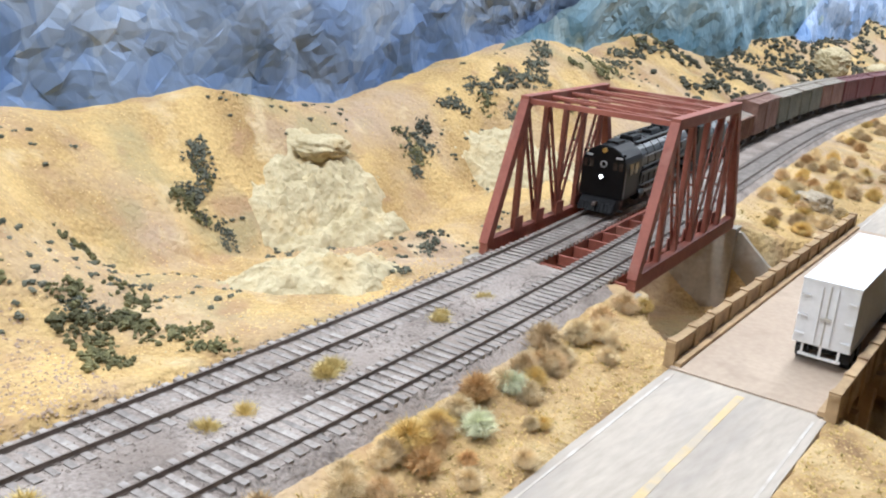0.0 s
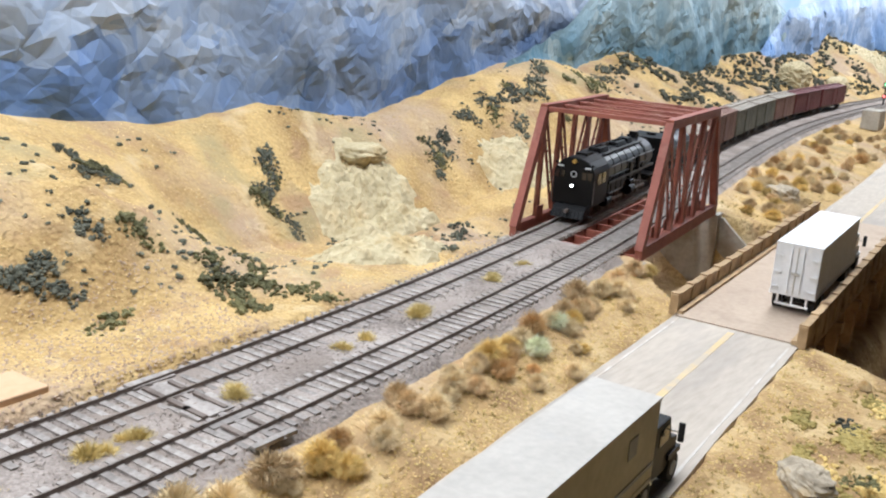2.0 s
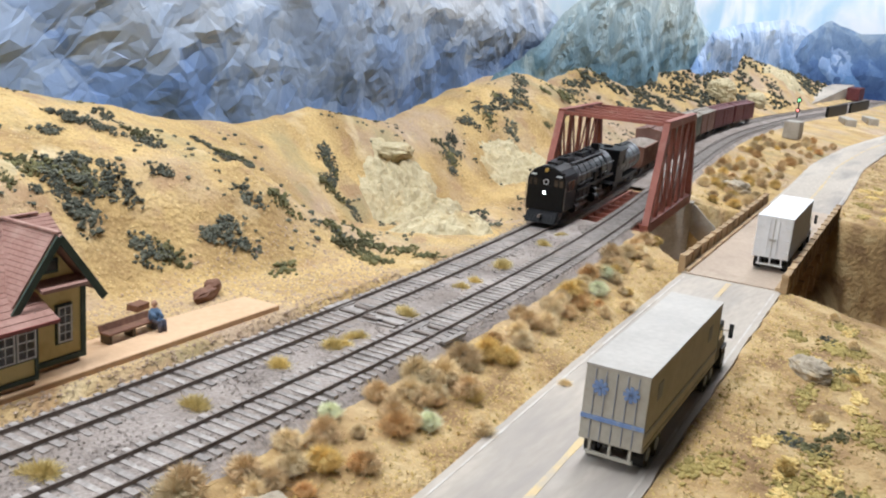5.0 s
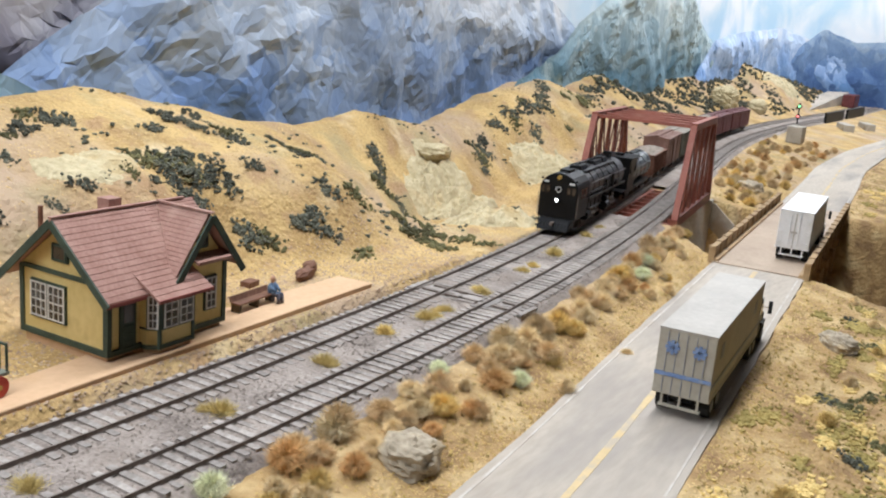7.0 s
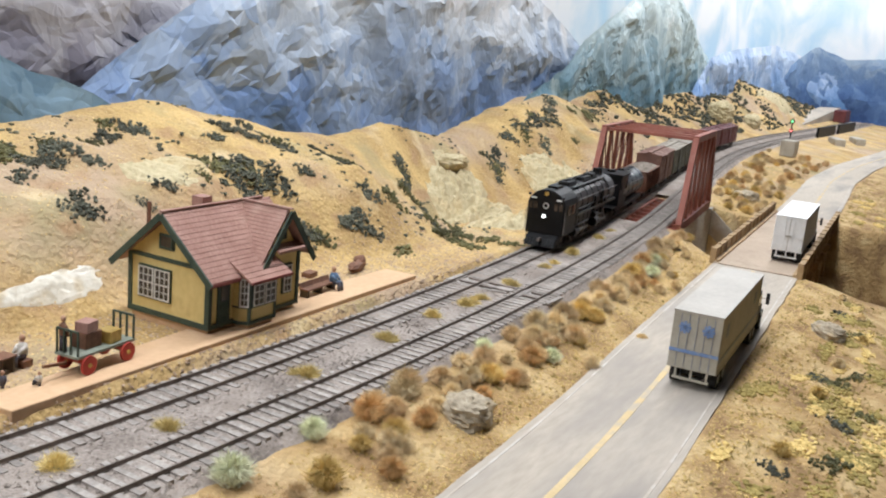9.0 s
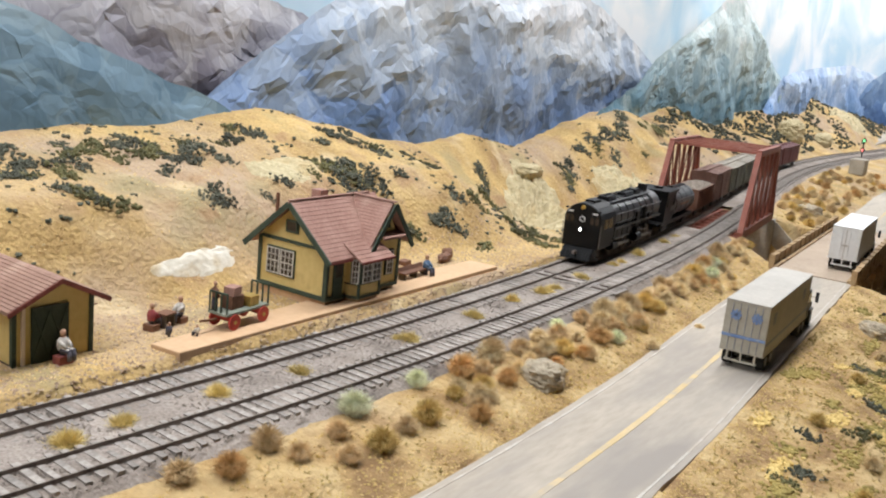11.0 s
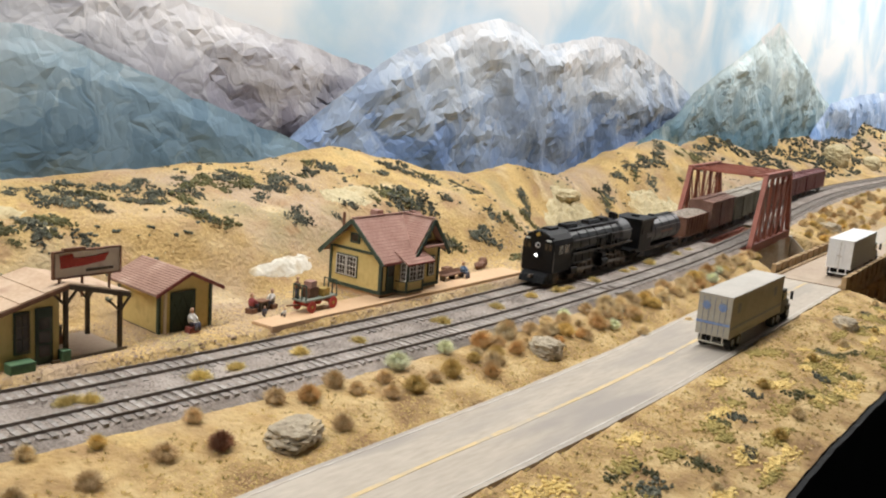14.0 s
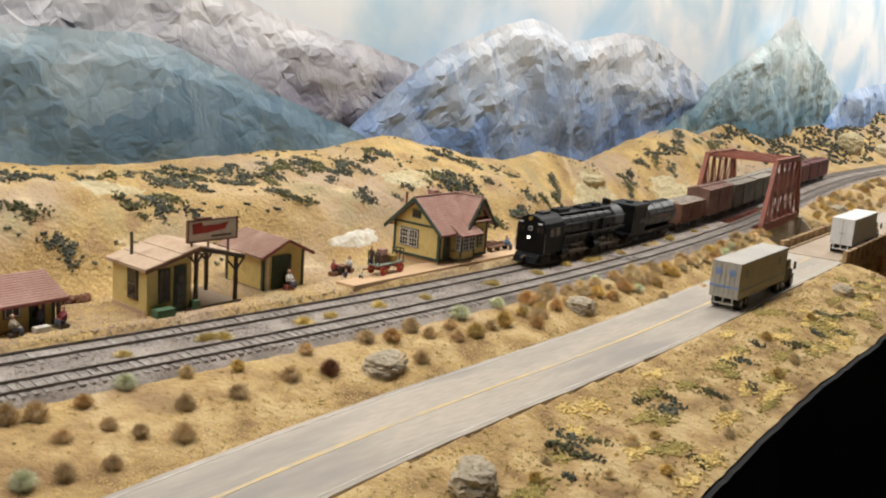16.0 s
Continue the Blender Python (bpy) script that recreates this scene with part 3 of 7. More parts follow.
def folds(u, v, cell, turn, seed):
    """Flat triangles between random heights: straight folds of crumpled paper, -1..1."""
    c, q = math.cos(turn), math.sin(turn)
    a, b = (c * u + q * v) / cell, (c * v - q * u) / cell
    a = a + 0.5 * b
    i, j = np.floor(a).astype(np.int64), np.floor(b).astype(np.int64)
    fa, fb = a - i, b - j

    def h(m, n):
        k = (m * 374761393 + n * 668265263 + seed * 1442695041) & 0xFFFFFFFF
        k = ((k ^ (k >> 13)) * 1274126177) & 0xFFFFFFFF
        return ((k ^ (k >> 16)) & 0xFFFF) / 32767.5 - 1.0

    low = h(i, j) + (h(i + 1, j) - h(i, j)) * fa + (h(i, j + 1) - h(i, j)) * fb
    top = h(i + 1, j + 1) + (h(i, j + 1) - h(i + 1, j + 1)) * (1 - fa) + (h(i + 1, j) - h(i + 1, j + 1)) * (1 - fb)
    return np.where(fa + fb < 1, low, top)


def paper_mountain(name, label, outline, off, material, seed, amp=0.012, step=0.0095):
    """A sheet of crumpled paper cut to an outline: flat facets of uneven size that meet in sharp folds."""
    rng = np.random.RandomState(seed)
    us = np.arange(outline[0][0], outline[-1][0] + step / 2, step)
    top = np.interp(us, [p[0] for p in outline], [p[1] for p in outline])
    top = top + 0.0022 * fbm(us, us * 0 + seed, 0.03, seed, 3)
    rows = max(10, int((top.max() + 0.03) / step))
    z = -0.03 + (top[:, None] + 0.03) * np.linspace(0, 1, rows)[None, :]
    uu = us[:, None] + 0 * z
    inner = np.ones_like(z)
    inner[:, -1] = inner[:, 0] = 0
    inner[0] = inner[-1] = 0
    uu = uu + step * 0.42 * rng.uniform(-1, 1, z.shape) * inner
    z = z + step * 0.42 * rng.uniform(-1, 1, z.shape) * inner
    w = uu + 0.020 * value_noise(uu / 0.09, z / 0.09, seed + 9)
    v = z + 0.020 * value_noise(uu / 0.09, z / 0.09, seed + 19)
    d = 1.25 * folds(w, v, 0.115, 0.5, seed) + 0.65 * folds(w, v, 0.055, -0.35, seed + 50) + 0.26 * folds(w, v, 0.027, 0.9, seed + 70)
    d = d + 0.15 * rng.uniform(-1, 1, z.shape) * smooth(-0.5, 0.6, value_noise(w / 0.05, v / 0.05, seed + 31))
    d = amp * np.maximum(d + 1.0, 0.0) * (0.15 + 0.85 * smooth(0.0, 0.03, top[:, None] - z))
    n = rows
    g = Geo()
    g.v = [(*backdrop_at(float(uu[i, j]), off + float(d[i, j])), float(z[i, j])) for i in range(len(us)) for j in range(n)]
    for i in range(len(us) - 1):
        for j in range(n - 1):
            a, b, c, e = i * n + j, (i + 1) * n + j, (i + 1) * n + j + 1, i * n + j + 1
            g.f += [(a, b, c), (a, c, e)] if rng.rand() < 0.5 else [(a, b, e), (b, c, e)]
    return tagged(part(name, g, material), label, "backdrop", kind="structure")


sky = Geo().sheet([[(*backdrop_at(u, -0.022), z) for z in np.linspace(-0.03, 1.0, 12)] for u in np.linspace(-1.6, 5.2, 120)])
tagged(part("backdrop", sky, sky_paint(), None, "", 0, True), "painted backdrop of pale blue sky with white clouds", "backdrop", kind="structure")

L3 = mountain_paint("blue_grey_range", [(0.08, 0.155, 0.34), (0.14, 0.225, 0.42), (0.23, 0.315, 0.48), (0.36, 0.43, 0.54), (0.52, 0.57, 0.63), (0.72, 0.73, 0.75)], 0.0, 0.265, 0.42)
L2 = mountain_paint("teal_range", [(0.075, 0.145, 0.215), (0.12, 0.205, 0.285), (0.195, 0.295, 0.375), (0.33, 0.43, 0.49), (0.54, 0.60, 0.63)], 0.02, 0.24, 0.45, 3)
L1 = mountain_paint("mauve_range", [(0.12, 0.11, 0.15), (0.20, 0.19, 0.24), (0.35, 0.34, 0.38), (0.56, 0.55, 0.57), (0.72, 0.70, 0.70)], 0.04, 0.26, 0.45, 7)
L4 = mountain_paint("grey_teal_peak", [(0.10, 0.21, 0.29), (0.21, 0.32, 0.38), (0.42, 0.53, 0.56), (0.640, 0.748, 0.748), (0.860, 0.860, 0.860)], 0.04, 0.35, 0.42, 11)
L5 = mountain_paint("far_blue_range", [(0.127, 0.251, 0.497), (0.267, 0.391, 0.637), (0.545, 0.668, 0.853), (0.860, 0.860, 0.860)], 0.03, 0.30, 0.5, 13)
paper_mountain("backdrop_mountain_1", "crumpled paper mountain painted mauve grey with white summits", [(-0.9, 0.30), (-0.30, 0.27), (-0.06, 0.262), (0.005, 0.243), (0.073, 0.224), (0.139, 0.212), (0.208, 0.204), (0.267, 0.190), (0.305, 0.182), (0.38, 0.12), (0.46, 0.03)], -0.018, L1, 21, 0.0072)
paper_mountain("backdrop_mountain_2", "crumpled paper mountain painted blue grey and white", [(0.09, 0.06), (0.17, 0.12), (0.277, 0.181), (0.322, 0.204), (0.398, 0.229), (0.471, 0.251), (0.538, 0.263), (0.598, 0.258), (0.657, 0.236), (0.733, 0.246), (0.843, 0.262), (0.938, 0.263), (1.076, 0.233), (1.193, 0.196), (1.27, 0.17), (1.36, 0.05)], 0.006, L3, 22, 0.0092)
paper_mountain("backdrop_mountain_3", "crumpled paper mountain painted dark teal", [(-0.9, 0.16), (-0.60, 0.18), (-0.292, 0.198), (-0.16, 0.201), (-0.121, 0.190), (-0.073, 0.173), (0.004, 0.147), (0.083, 0.121), (0.148, 0.099), (0.24, 0.05)], 0.022, L2, 23, 0.0046)
paper_mountain("backdrop_mountain_4", "steep crumpled paper peak painted grey teal", [(0.90, 0.04), (0.995, 0.090), (1.135, 0.132), (1.222, 0.184), (1.405, 0.246), (1.555, 0.301), (1.66, 0.345), (1.693, 0.358), (1.73, 0.343), (1.797, 0.322), (1.948, 0.266), (2.117, 0.200), (2.215, 0.176), (2.32, 0.08)], 0.028, L4, 24, 0.0100)
paper_mountain("backdrop_mountain_5", "crumpled paper range painted pale blue", [(1.96, 0.07), (2.06, 0.12), (2.18, 0.178), (2.295, 0.194), (2.554, 0.212), (2.84, 0.225), (3.12, 0.243), (3.30, 0.22), (3.6, 0.16)], 0.044, L5, 25, 0.009, 0.014)
paper_mountain("backdrop_mountain_6", "crumpled paper mountain painted strong blue", [(3.05, 0.05), (3.22, 0.16), (3.40, 0.255), (3.55, 0.22), (3.75, 0.235), (4.1, 0.25), (5.0, 0.22)], 0.050, mountain_paint("strong_blue_range", [(0.04, 0.09, 0.24), (0.09, 0.17, 0.36), (0.18, 0.28, 0.46), (0.38, 0.48, 0.6)], 0.0, 0.28, 0.5, 17), 26, 0.007, 0.018)

# ---- track ----
GAP = (0.600, 0.822)


def ballast_run(x0, x1):
    xs = np.arange(x0, x1 + 0.001, 0.004)
    cols = []
    prof = [(0.024, -0.0085), (0.0195, -0.0052), (0.0155, -0.0032), (0.0120, -0.0024)] + [(d, -0.0024) for d in np.arange(0.008, -0.0565, -0.004)] + [(-0.0605, -0.0024), (-0.0640, -0.0034), (-0.0685, -0.0062), (-0.0740, -0.0100)]
    for x in xs:
        ys = np.array([float(Y1(x)) + d for d, _ in prof])
        z = np.array([h for _, h in prof]) + 0.00055 * value_noise(ys * 0 + x / 0.0035, ys / 0.0035, 31) + 0.0005 * value_noise(ys * 0 + x / 0.011, ys / 0.011, 32)
        cols.append([(x, a, b) for a, b in zip(ys, z)])
    return cols


for a, b in ((-1.15, GAP[0]), (GAP[1], 3.6)):
    tagged(part("ballast", Geo().sheet(ballast_run(a, b)), BALLAST, None, "", 0, True), "grey crushed stone ballast under both tracks", "ballast", kind="structure")


def swept(y_of, off, w, z0, z1, x0=-1.15, x1=3.6, d=0.02):
    xs = np.arange(x0, x1 + d / 2, d)
    cols = []
    for x in xs:
        s = float(SLOPE(x))
        k = 1 / math.hypot(1, s)
        for_side = []
        for o, z in ((off - w / 2, z0), (off - w / 2, z1), (off + w / 2, z1), (off + w / 2, z0), (off - w / 2, z0)):
            for_side.append((x - o * s * k, float(y_of(x)) + o * k, z))
        cols.append(for_side)
    return Geo().sheet(cols)


tie_mesh = {}
for k in range(4):
    L, w = 0.0148 + 0.0004 * (k % 2), 0.0013 + 0.0001 * k
    tie_mesh[k] = Geo().box(-w, -L, -0.0045, w, L, -0.0018 + 0.00012 * (k - 1.5)).mesh("tie", TIE)


def track(y_of, label, sunk=0.0):
    root = thing("railway_track", label, "railway track", group="main line tracks")
    for o in (0.00865, -0.00865):
        rail = part("rail", swept(y_of, o, 0.0005, -0.0019, 0.0), RAIL, root)
        part("foot", swept(y_of, o, 0.0009, -0.0019, -0.0016), RAIL, rail)
    rest = Geo()
    x, k = -1.1, 0
    while x < 3.4:
        s = math.atan(float(SLOPE(x)))
        m = Matrix.Translation((x, float(y_of(x)), -sunk * (0.5 + RNG.rand()))) @ Matrix.Rotation(s + RNG.uniform(-0.02, 0.02), 4, "Z")
        if -0.42 < x < 0.45:
            ob = part("tie", tie_mesh[k % 4], TIE, root)
            ob.matrix_basis = m
        else:
            rest.box(-0.0014, -0.015, -0.0045, 0.0014, 0.015, -0.0018, m)
        x += 0.0066
        k += 1
    tagged(part("tie", rest, TIE, root), kind="stuff")
    return root


track(Y1, "inner track with rusty rails on weathered grey ties", 0.0002)
track(Y2, "outer track with rusty rails on weathered grey ties", 0.0)

# board crossing between the rails
plank = thing("board_crossing", "grey planks with dark iron straps laid across both tracks", "crossing", pose(0.238, 0, 0))
for i, (y, w) in enumerate(((-0.0105, 0.0035), (-0.0235, 0.0075), (-0.0400, 0.0035), (-0.0500, 0.0060), (-0.0620, 0.0035), (-0.0735, 0.0070), (-0.0875, 0.0016))):
    part("plank", Geo().box(-0.010, y - w, -0.0030, 0.012 - 0.003 * (i % 2), y + w, -0.0011 - 0.0004 * (i % 3)), TIE, plank, bevel=0.0003)
for y in (-0.0235, -0.0400, -0.0500, -0.0735):
    part("strap", Geo().box(-0.008, y - 0.0065, -0.0014, -0.0055, y + 0.0065, -0.0003), RAIL, plank)
    part("strap", Geo().box(0.004, y - 0.0050, -0.0016, 0.0062, y + 0.0050, -0.0004), RAIL, plank)

# ---- road ----
def road_run(x0, x1, half, z, y_off=0.0, d=0.01, wob=0.0, seed=0):
    xs = np.arange(x0, x1 + d / 2, d)
    cols = []
    for x in xs:
        s = math.atan(float(np.interp(x, _fx, np.gradient(_ry, _fx))))
        w = half + wob * float(value_noise(np.array([x / 0.02]), np.array([0.5 + seed]), 40)[0])
        cy = float(ROAD_Y(x)) + y_off
        cols.append([(x - math.sin(s) * o, cy + math.cos(s) * o, z) for o in (-w, -w * 0.5, 0, w * 0.5, w)])
    return cols


def slab(cols, thick):
    g = Geo()
    ring = [[*c, (c[-1][0], c[-1][1], c[-1][2] - thick), (c[0][0], c[0][1], c[0][2] - thick), c[0]] for c in cols]
    g.sheet(ring)
    n = len(ring[0]) - 1
    g.f += [tuple(range(n)), tuple(range((len(ring) - 1) * (n + 1), (len(ring) - 1) * (n + 1) + n))[::-1]]
    return g


BR0, BR1 = 0.556, 0.955
for a, b in ((-1.15, BR0), (BR1, 3.2)):
    tagged(part("road", slab(road_run(a, b, ROAD_HALF, ROAD_Z, wob=0.0008), 0.004), ROAD), "pale grey concrete highway with worn markings", "road", kind="structure")
    tagged(part("centre_line", slab(road_run(a, b - 0.002, 0.0017, ROAD_Z + 0.0002, wob=0.0005, seed=3), 0.0006), ROAD_LINE), "worn yellow centre line painted on the road", "road marking", kind="structure")
    for o in (0.0345, -0.0345):
        tagged(part("edge_line", slab(road_run(a, b - 0.002, 0.0006, ROAD_Z + 0.0002, o, wob=0.0003, seed=o), 0.0006), ROAD_EDGE), "worn white edge line painted on the road", "road marking", kind="structure")

# ---- highway bridge ----
hb = thing("highway_bridge", "tan concrete highway bridge with low parapets on bents", "bridge")
part("deck", slab(road_run(BR0 + 0.0005, BR1 - 0.0005, 0.0385, ROAD_Z + 0.001, d=0.02), 0.006), DECK, hb)
for side in (1, -1):
    part("kerb", slab(road_run(BR0 + 0.001, BR1 - 0.001, 0.0022, ROAD_Z + 0.0030, side * 0.0362, 0.02), 0.0025), PARAPET, hb)
    wall = part("parapet", slab(road_run(BR0, BR1, 0.0014, ROAD_Z + 0.0115, side * 0.0402, 0.02), 0.016), PARAPET, hb)
    part("rail_cap", slab(road_run(BR0 - 0.001, BR1 + 0.001, 0.0023, ROAD_Z + 0.0132, side * 0.0402, 0.02), 0.0018), PARAPET, wall)
    for k in range(15):
        x = BR0 + 0.0025 + k * (BR1 - BR0 - 0.005) / 14
        y = float(ROAD_Y(x)) + side * 0.0402
        part("post", Geo().box(x - 0.0025, y - 0.0027, ROAD_Z - 0.006, x + 0.0025, y + 0.0027, ROAD_Z + 0.0142), PARAPET, wall)
    part("girder", slab(road_run(BR0 + 0.001, BR1 - 0.001, 0.0030, ROAD_Z - 0.0052, side * 0.034, 0.02), 0.014), PARAPET, hb)
for k in range(1, 6):
    x = BR0 + k * (BR1 - BR0) / 6
    y = float(ROAD_Y(x))
    bent = part("bent_cap", Geo().box(x - 0.004, y - 0.042, ROAD_Z - 0.027, x + 0.004, y + 0.042, ROAD_Z - 0.019), PARAPET, hb)
    for o in (-0.036, 0.0, 0.036):
        part("bent_post", Geo().box(x - 0.0035, y + o - 0.0035, GZ(x, y + o) - 0.003, x + 0.0035, y + o + 0.0035, ROAD_Z - 0.0265), PARAPET, bent)

# ---- red truss bridge ----
BA = math.radians(7.0)
tb = thing("truss_bridge", "oxide red steel through truss railway bridge on concrete abutments", "bridge", Matrix.Translation((0.607, -0.0105, 0)) @ Matrix.Rotation(BA, 4, "Z"))
BL, BW, BH, T0, T1 = 0.207, 0.0495, 0.086, 0.040, 0.167
panels = [0.0, 0.040, 0.0717, 0.1035, 0.1352, 0.167, 0.207]
for side in (1, -1):
    y = side * BW
    part("bottom_chord", Geo().box(0, y - 0.0028, -0.0085, BL, y + 0.0028, 0.0015), BRIDGE_RED, tb, bevel=0.0004)
    part("end_post", Geo().bar((0.002, y, -0.002), (T0, y, BH), 0.0062, 0.0070), BRIDGE_RED, tb, bevel=0.0004)
    part("end_post", Geo().bar((BL - 0.002, y, -0.002), (T1, y, BH), 0.0062, 0.0070), BRIDGE_RED, tb, bevel=0.0004)
    part("top_chord", Geo().bar((T0 - 0.003, y, BH), (T1 + 0.003, y, BH), 0.0062, 0.0070), BRIDGE_RED, tb, bevel=0.0004)
    for x in panels[1:-1]:
        part("hanger", Geo().bar((x, y, 0), (x, y, BH - 0.003), 0.0040, 0.0034), BRIDGE_RED, tb)
        part("gusset", Geo().box(x - 0.006, y - side * 0.0030 - 0.0004, 0.0, x + 0.006, y - side * 0.0030 + 0.0004, 0.010), BRIDGE_RED, tb)
    for k in range(1, 5):
        a, b = panels[k], panels[k + 1]
        p, q = ((a, BH - 0.004), (b, 0.003)) if k < 3 else ((a, 0.003), (b, BH - 0.004))
        g = Geo()
        n = 9
        for o in (-0.0017, 0.0017):
            g.bar((p[0], y + o, p[1]), (q[0], y + o, q[1]), 0.0009, 0.0032)
        lace = part("diagonal", g, BRIDGE_RED, tb)
        g = Geo()
        for i in range(n):
            f = (i + 0.5) / n
            c = (p[0] + (q[0] - p[0]) * f, p[1] + (q[1] - p[1]) * f)
            g.bar((c[0], y - 0.0017, c[1]), (c[0], y + 0.0017, c[1]), 0.0016, 0.0009)
        tagged(part("lacing", g, BRIDGE_RED, lace), kind="stuff")
for x in panels[1:-1]:
    part("top_strut", Geo().bar((x, -BW, BH), (x, BW, BH), 0.0030, 0.0032), BRIDGE_RED, tb)
for k in range(1, 5):
    a, b = panels[k], panels[k + 1]
    for s in (1, -1):
        part("top_lateral", Geo().bar((a, -s * BW, BH + 0.0008 * s), (b, s * BW, BH + 0.0008 * s), 0.0018, 0.0013), BRIDGE_RED, tb)
for k in range(9):
    x = 0.004 + k * (BL - 0.008) / 8
    part("floor_beam", Geo().box(x - 0.0012, -BW + 0.003, -0.012, x + 0.0012, BW - 0.003, -0.0055), BRIDGE_RED, tb)
for y in (-0.0370, -0.0120, 0.0120, 0.0370):
    part("stringer", Geo().box(0.001, y - 0.0012, -0.0190, BL - 0.001, y + 0.0012, -0.0048), BRIDGE_RED, tb)
for x0, x1 in ((-0.014, 0.003), (BL - 0.003, BL + 0.014)):
    part("abutment", Geo().box(x0, -BW - 0.006, -0.095, x1, BW + 0.006, -0.0086), CONCRETE, tb, "stained grey concrete abutment")
part("wing_wall", Geo().prism([(-0.050, -0.110), (-0.050, -0.012), (-0.058, -0.012), (-0.098, -0.048), (-0.098, -0.110)], BL + 0.004, BL + 0.012), CONCRETE, tb, "sloping pale concrete wing wall")

# ---- buildings ----
def window(parent, at, w, h, face, cols=2, rows=4, double=False, trim=None, sash=None):
    """A green-framed window with white sashes, set on a wall that faces -x or -y. at: its lower middle."""
    trim = trim or GREEN_TRIM
    turn = Matrix.Translation(at) @ Matrix.Rotation(0 if face == "-y" else -math.pi / 2, 4, "Z")
    frame_part = part("window", Geo().box(-w / 2, -0.0009, 0, w / 2, 0.0004, h), trim, parent)
    frame_part.matrix_basis = turn
    lights = [(-w / 4, w / 2 - 0.0016), (w / 4, w / 2 - 0.0016)] if double else [(0, w - 0.002)]
    for cx, lw in lights:
        part("pane", Geo().box(cx - lw / 2, -0.0012, 0.0012, cx + lw / 2, -0.0009, h - 0.0012), DARK_PANE, frame_part)
        g = Geo()
        for i in range(cols + 1):
            x = cx - lw / 2 + lw * i / cols
            g.box(x - 0.0002, -0.0015, 0.0012, x + 0.0002, -0.0012, h - 0.0012)
        for j in range(rows + 1):
            z = 0.0012 + (h - 0.0024) * j / max(rows, 1)
            t = 0.00035 if j in (0, rows // 2, rows) else 0.00018
            g.box(cx - lw / 2 - 0.0003, -0.0015, z - t, cx + lw / 2 + 0.0003, -0.0012, z + t)
        for s in (-1, 1):
            g.box(cx + s * lw / 2 - 0.0004, -0.00155, 0.0008, cx + s * lw / 2 + 0.0004, -0.0012, h - 0.0008)
        part("sash", g, sash or WHITE_SASH, frame_part)
    return frame_part


def roof_slope(parent, ridge, eave, x0, x1, axis="x", thick=0.0012, material=None, courses=15):
    """One slope of a shingled roof, in courses, from the ridge to the eave; each is (across, height)."""
    material = material or RED_SHINGLE
    outline = []
    for k in range(courses):
        f0, f1 = k / courses, (k + 1) / courses
        outline.append((ridge[0] + (eave[0] - ridge[0]) * f0, ridge[1] + (eave[1] - ridge[1]) * f0))
        outline.append((ridge[0] + (eave[0] - ridge[0]) * f1, ridge[1] + (eave[1] - ridge[1]) * f1 + 0.00035))
    outline += [(eave[0], eave[1] - thick), (ridge[0], ridge[1] - thick)]
    g = Geo().prism(outline, x0, x1, axis)
    return part("roof_slope", g, material, parent)


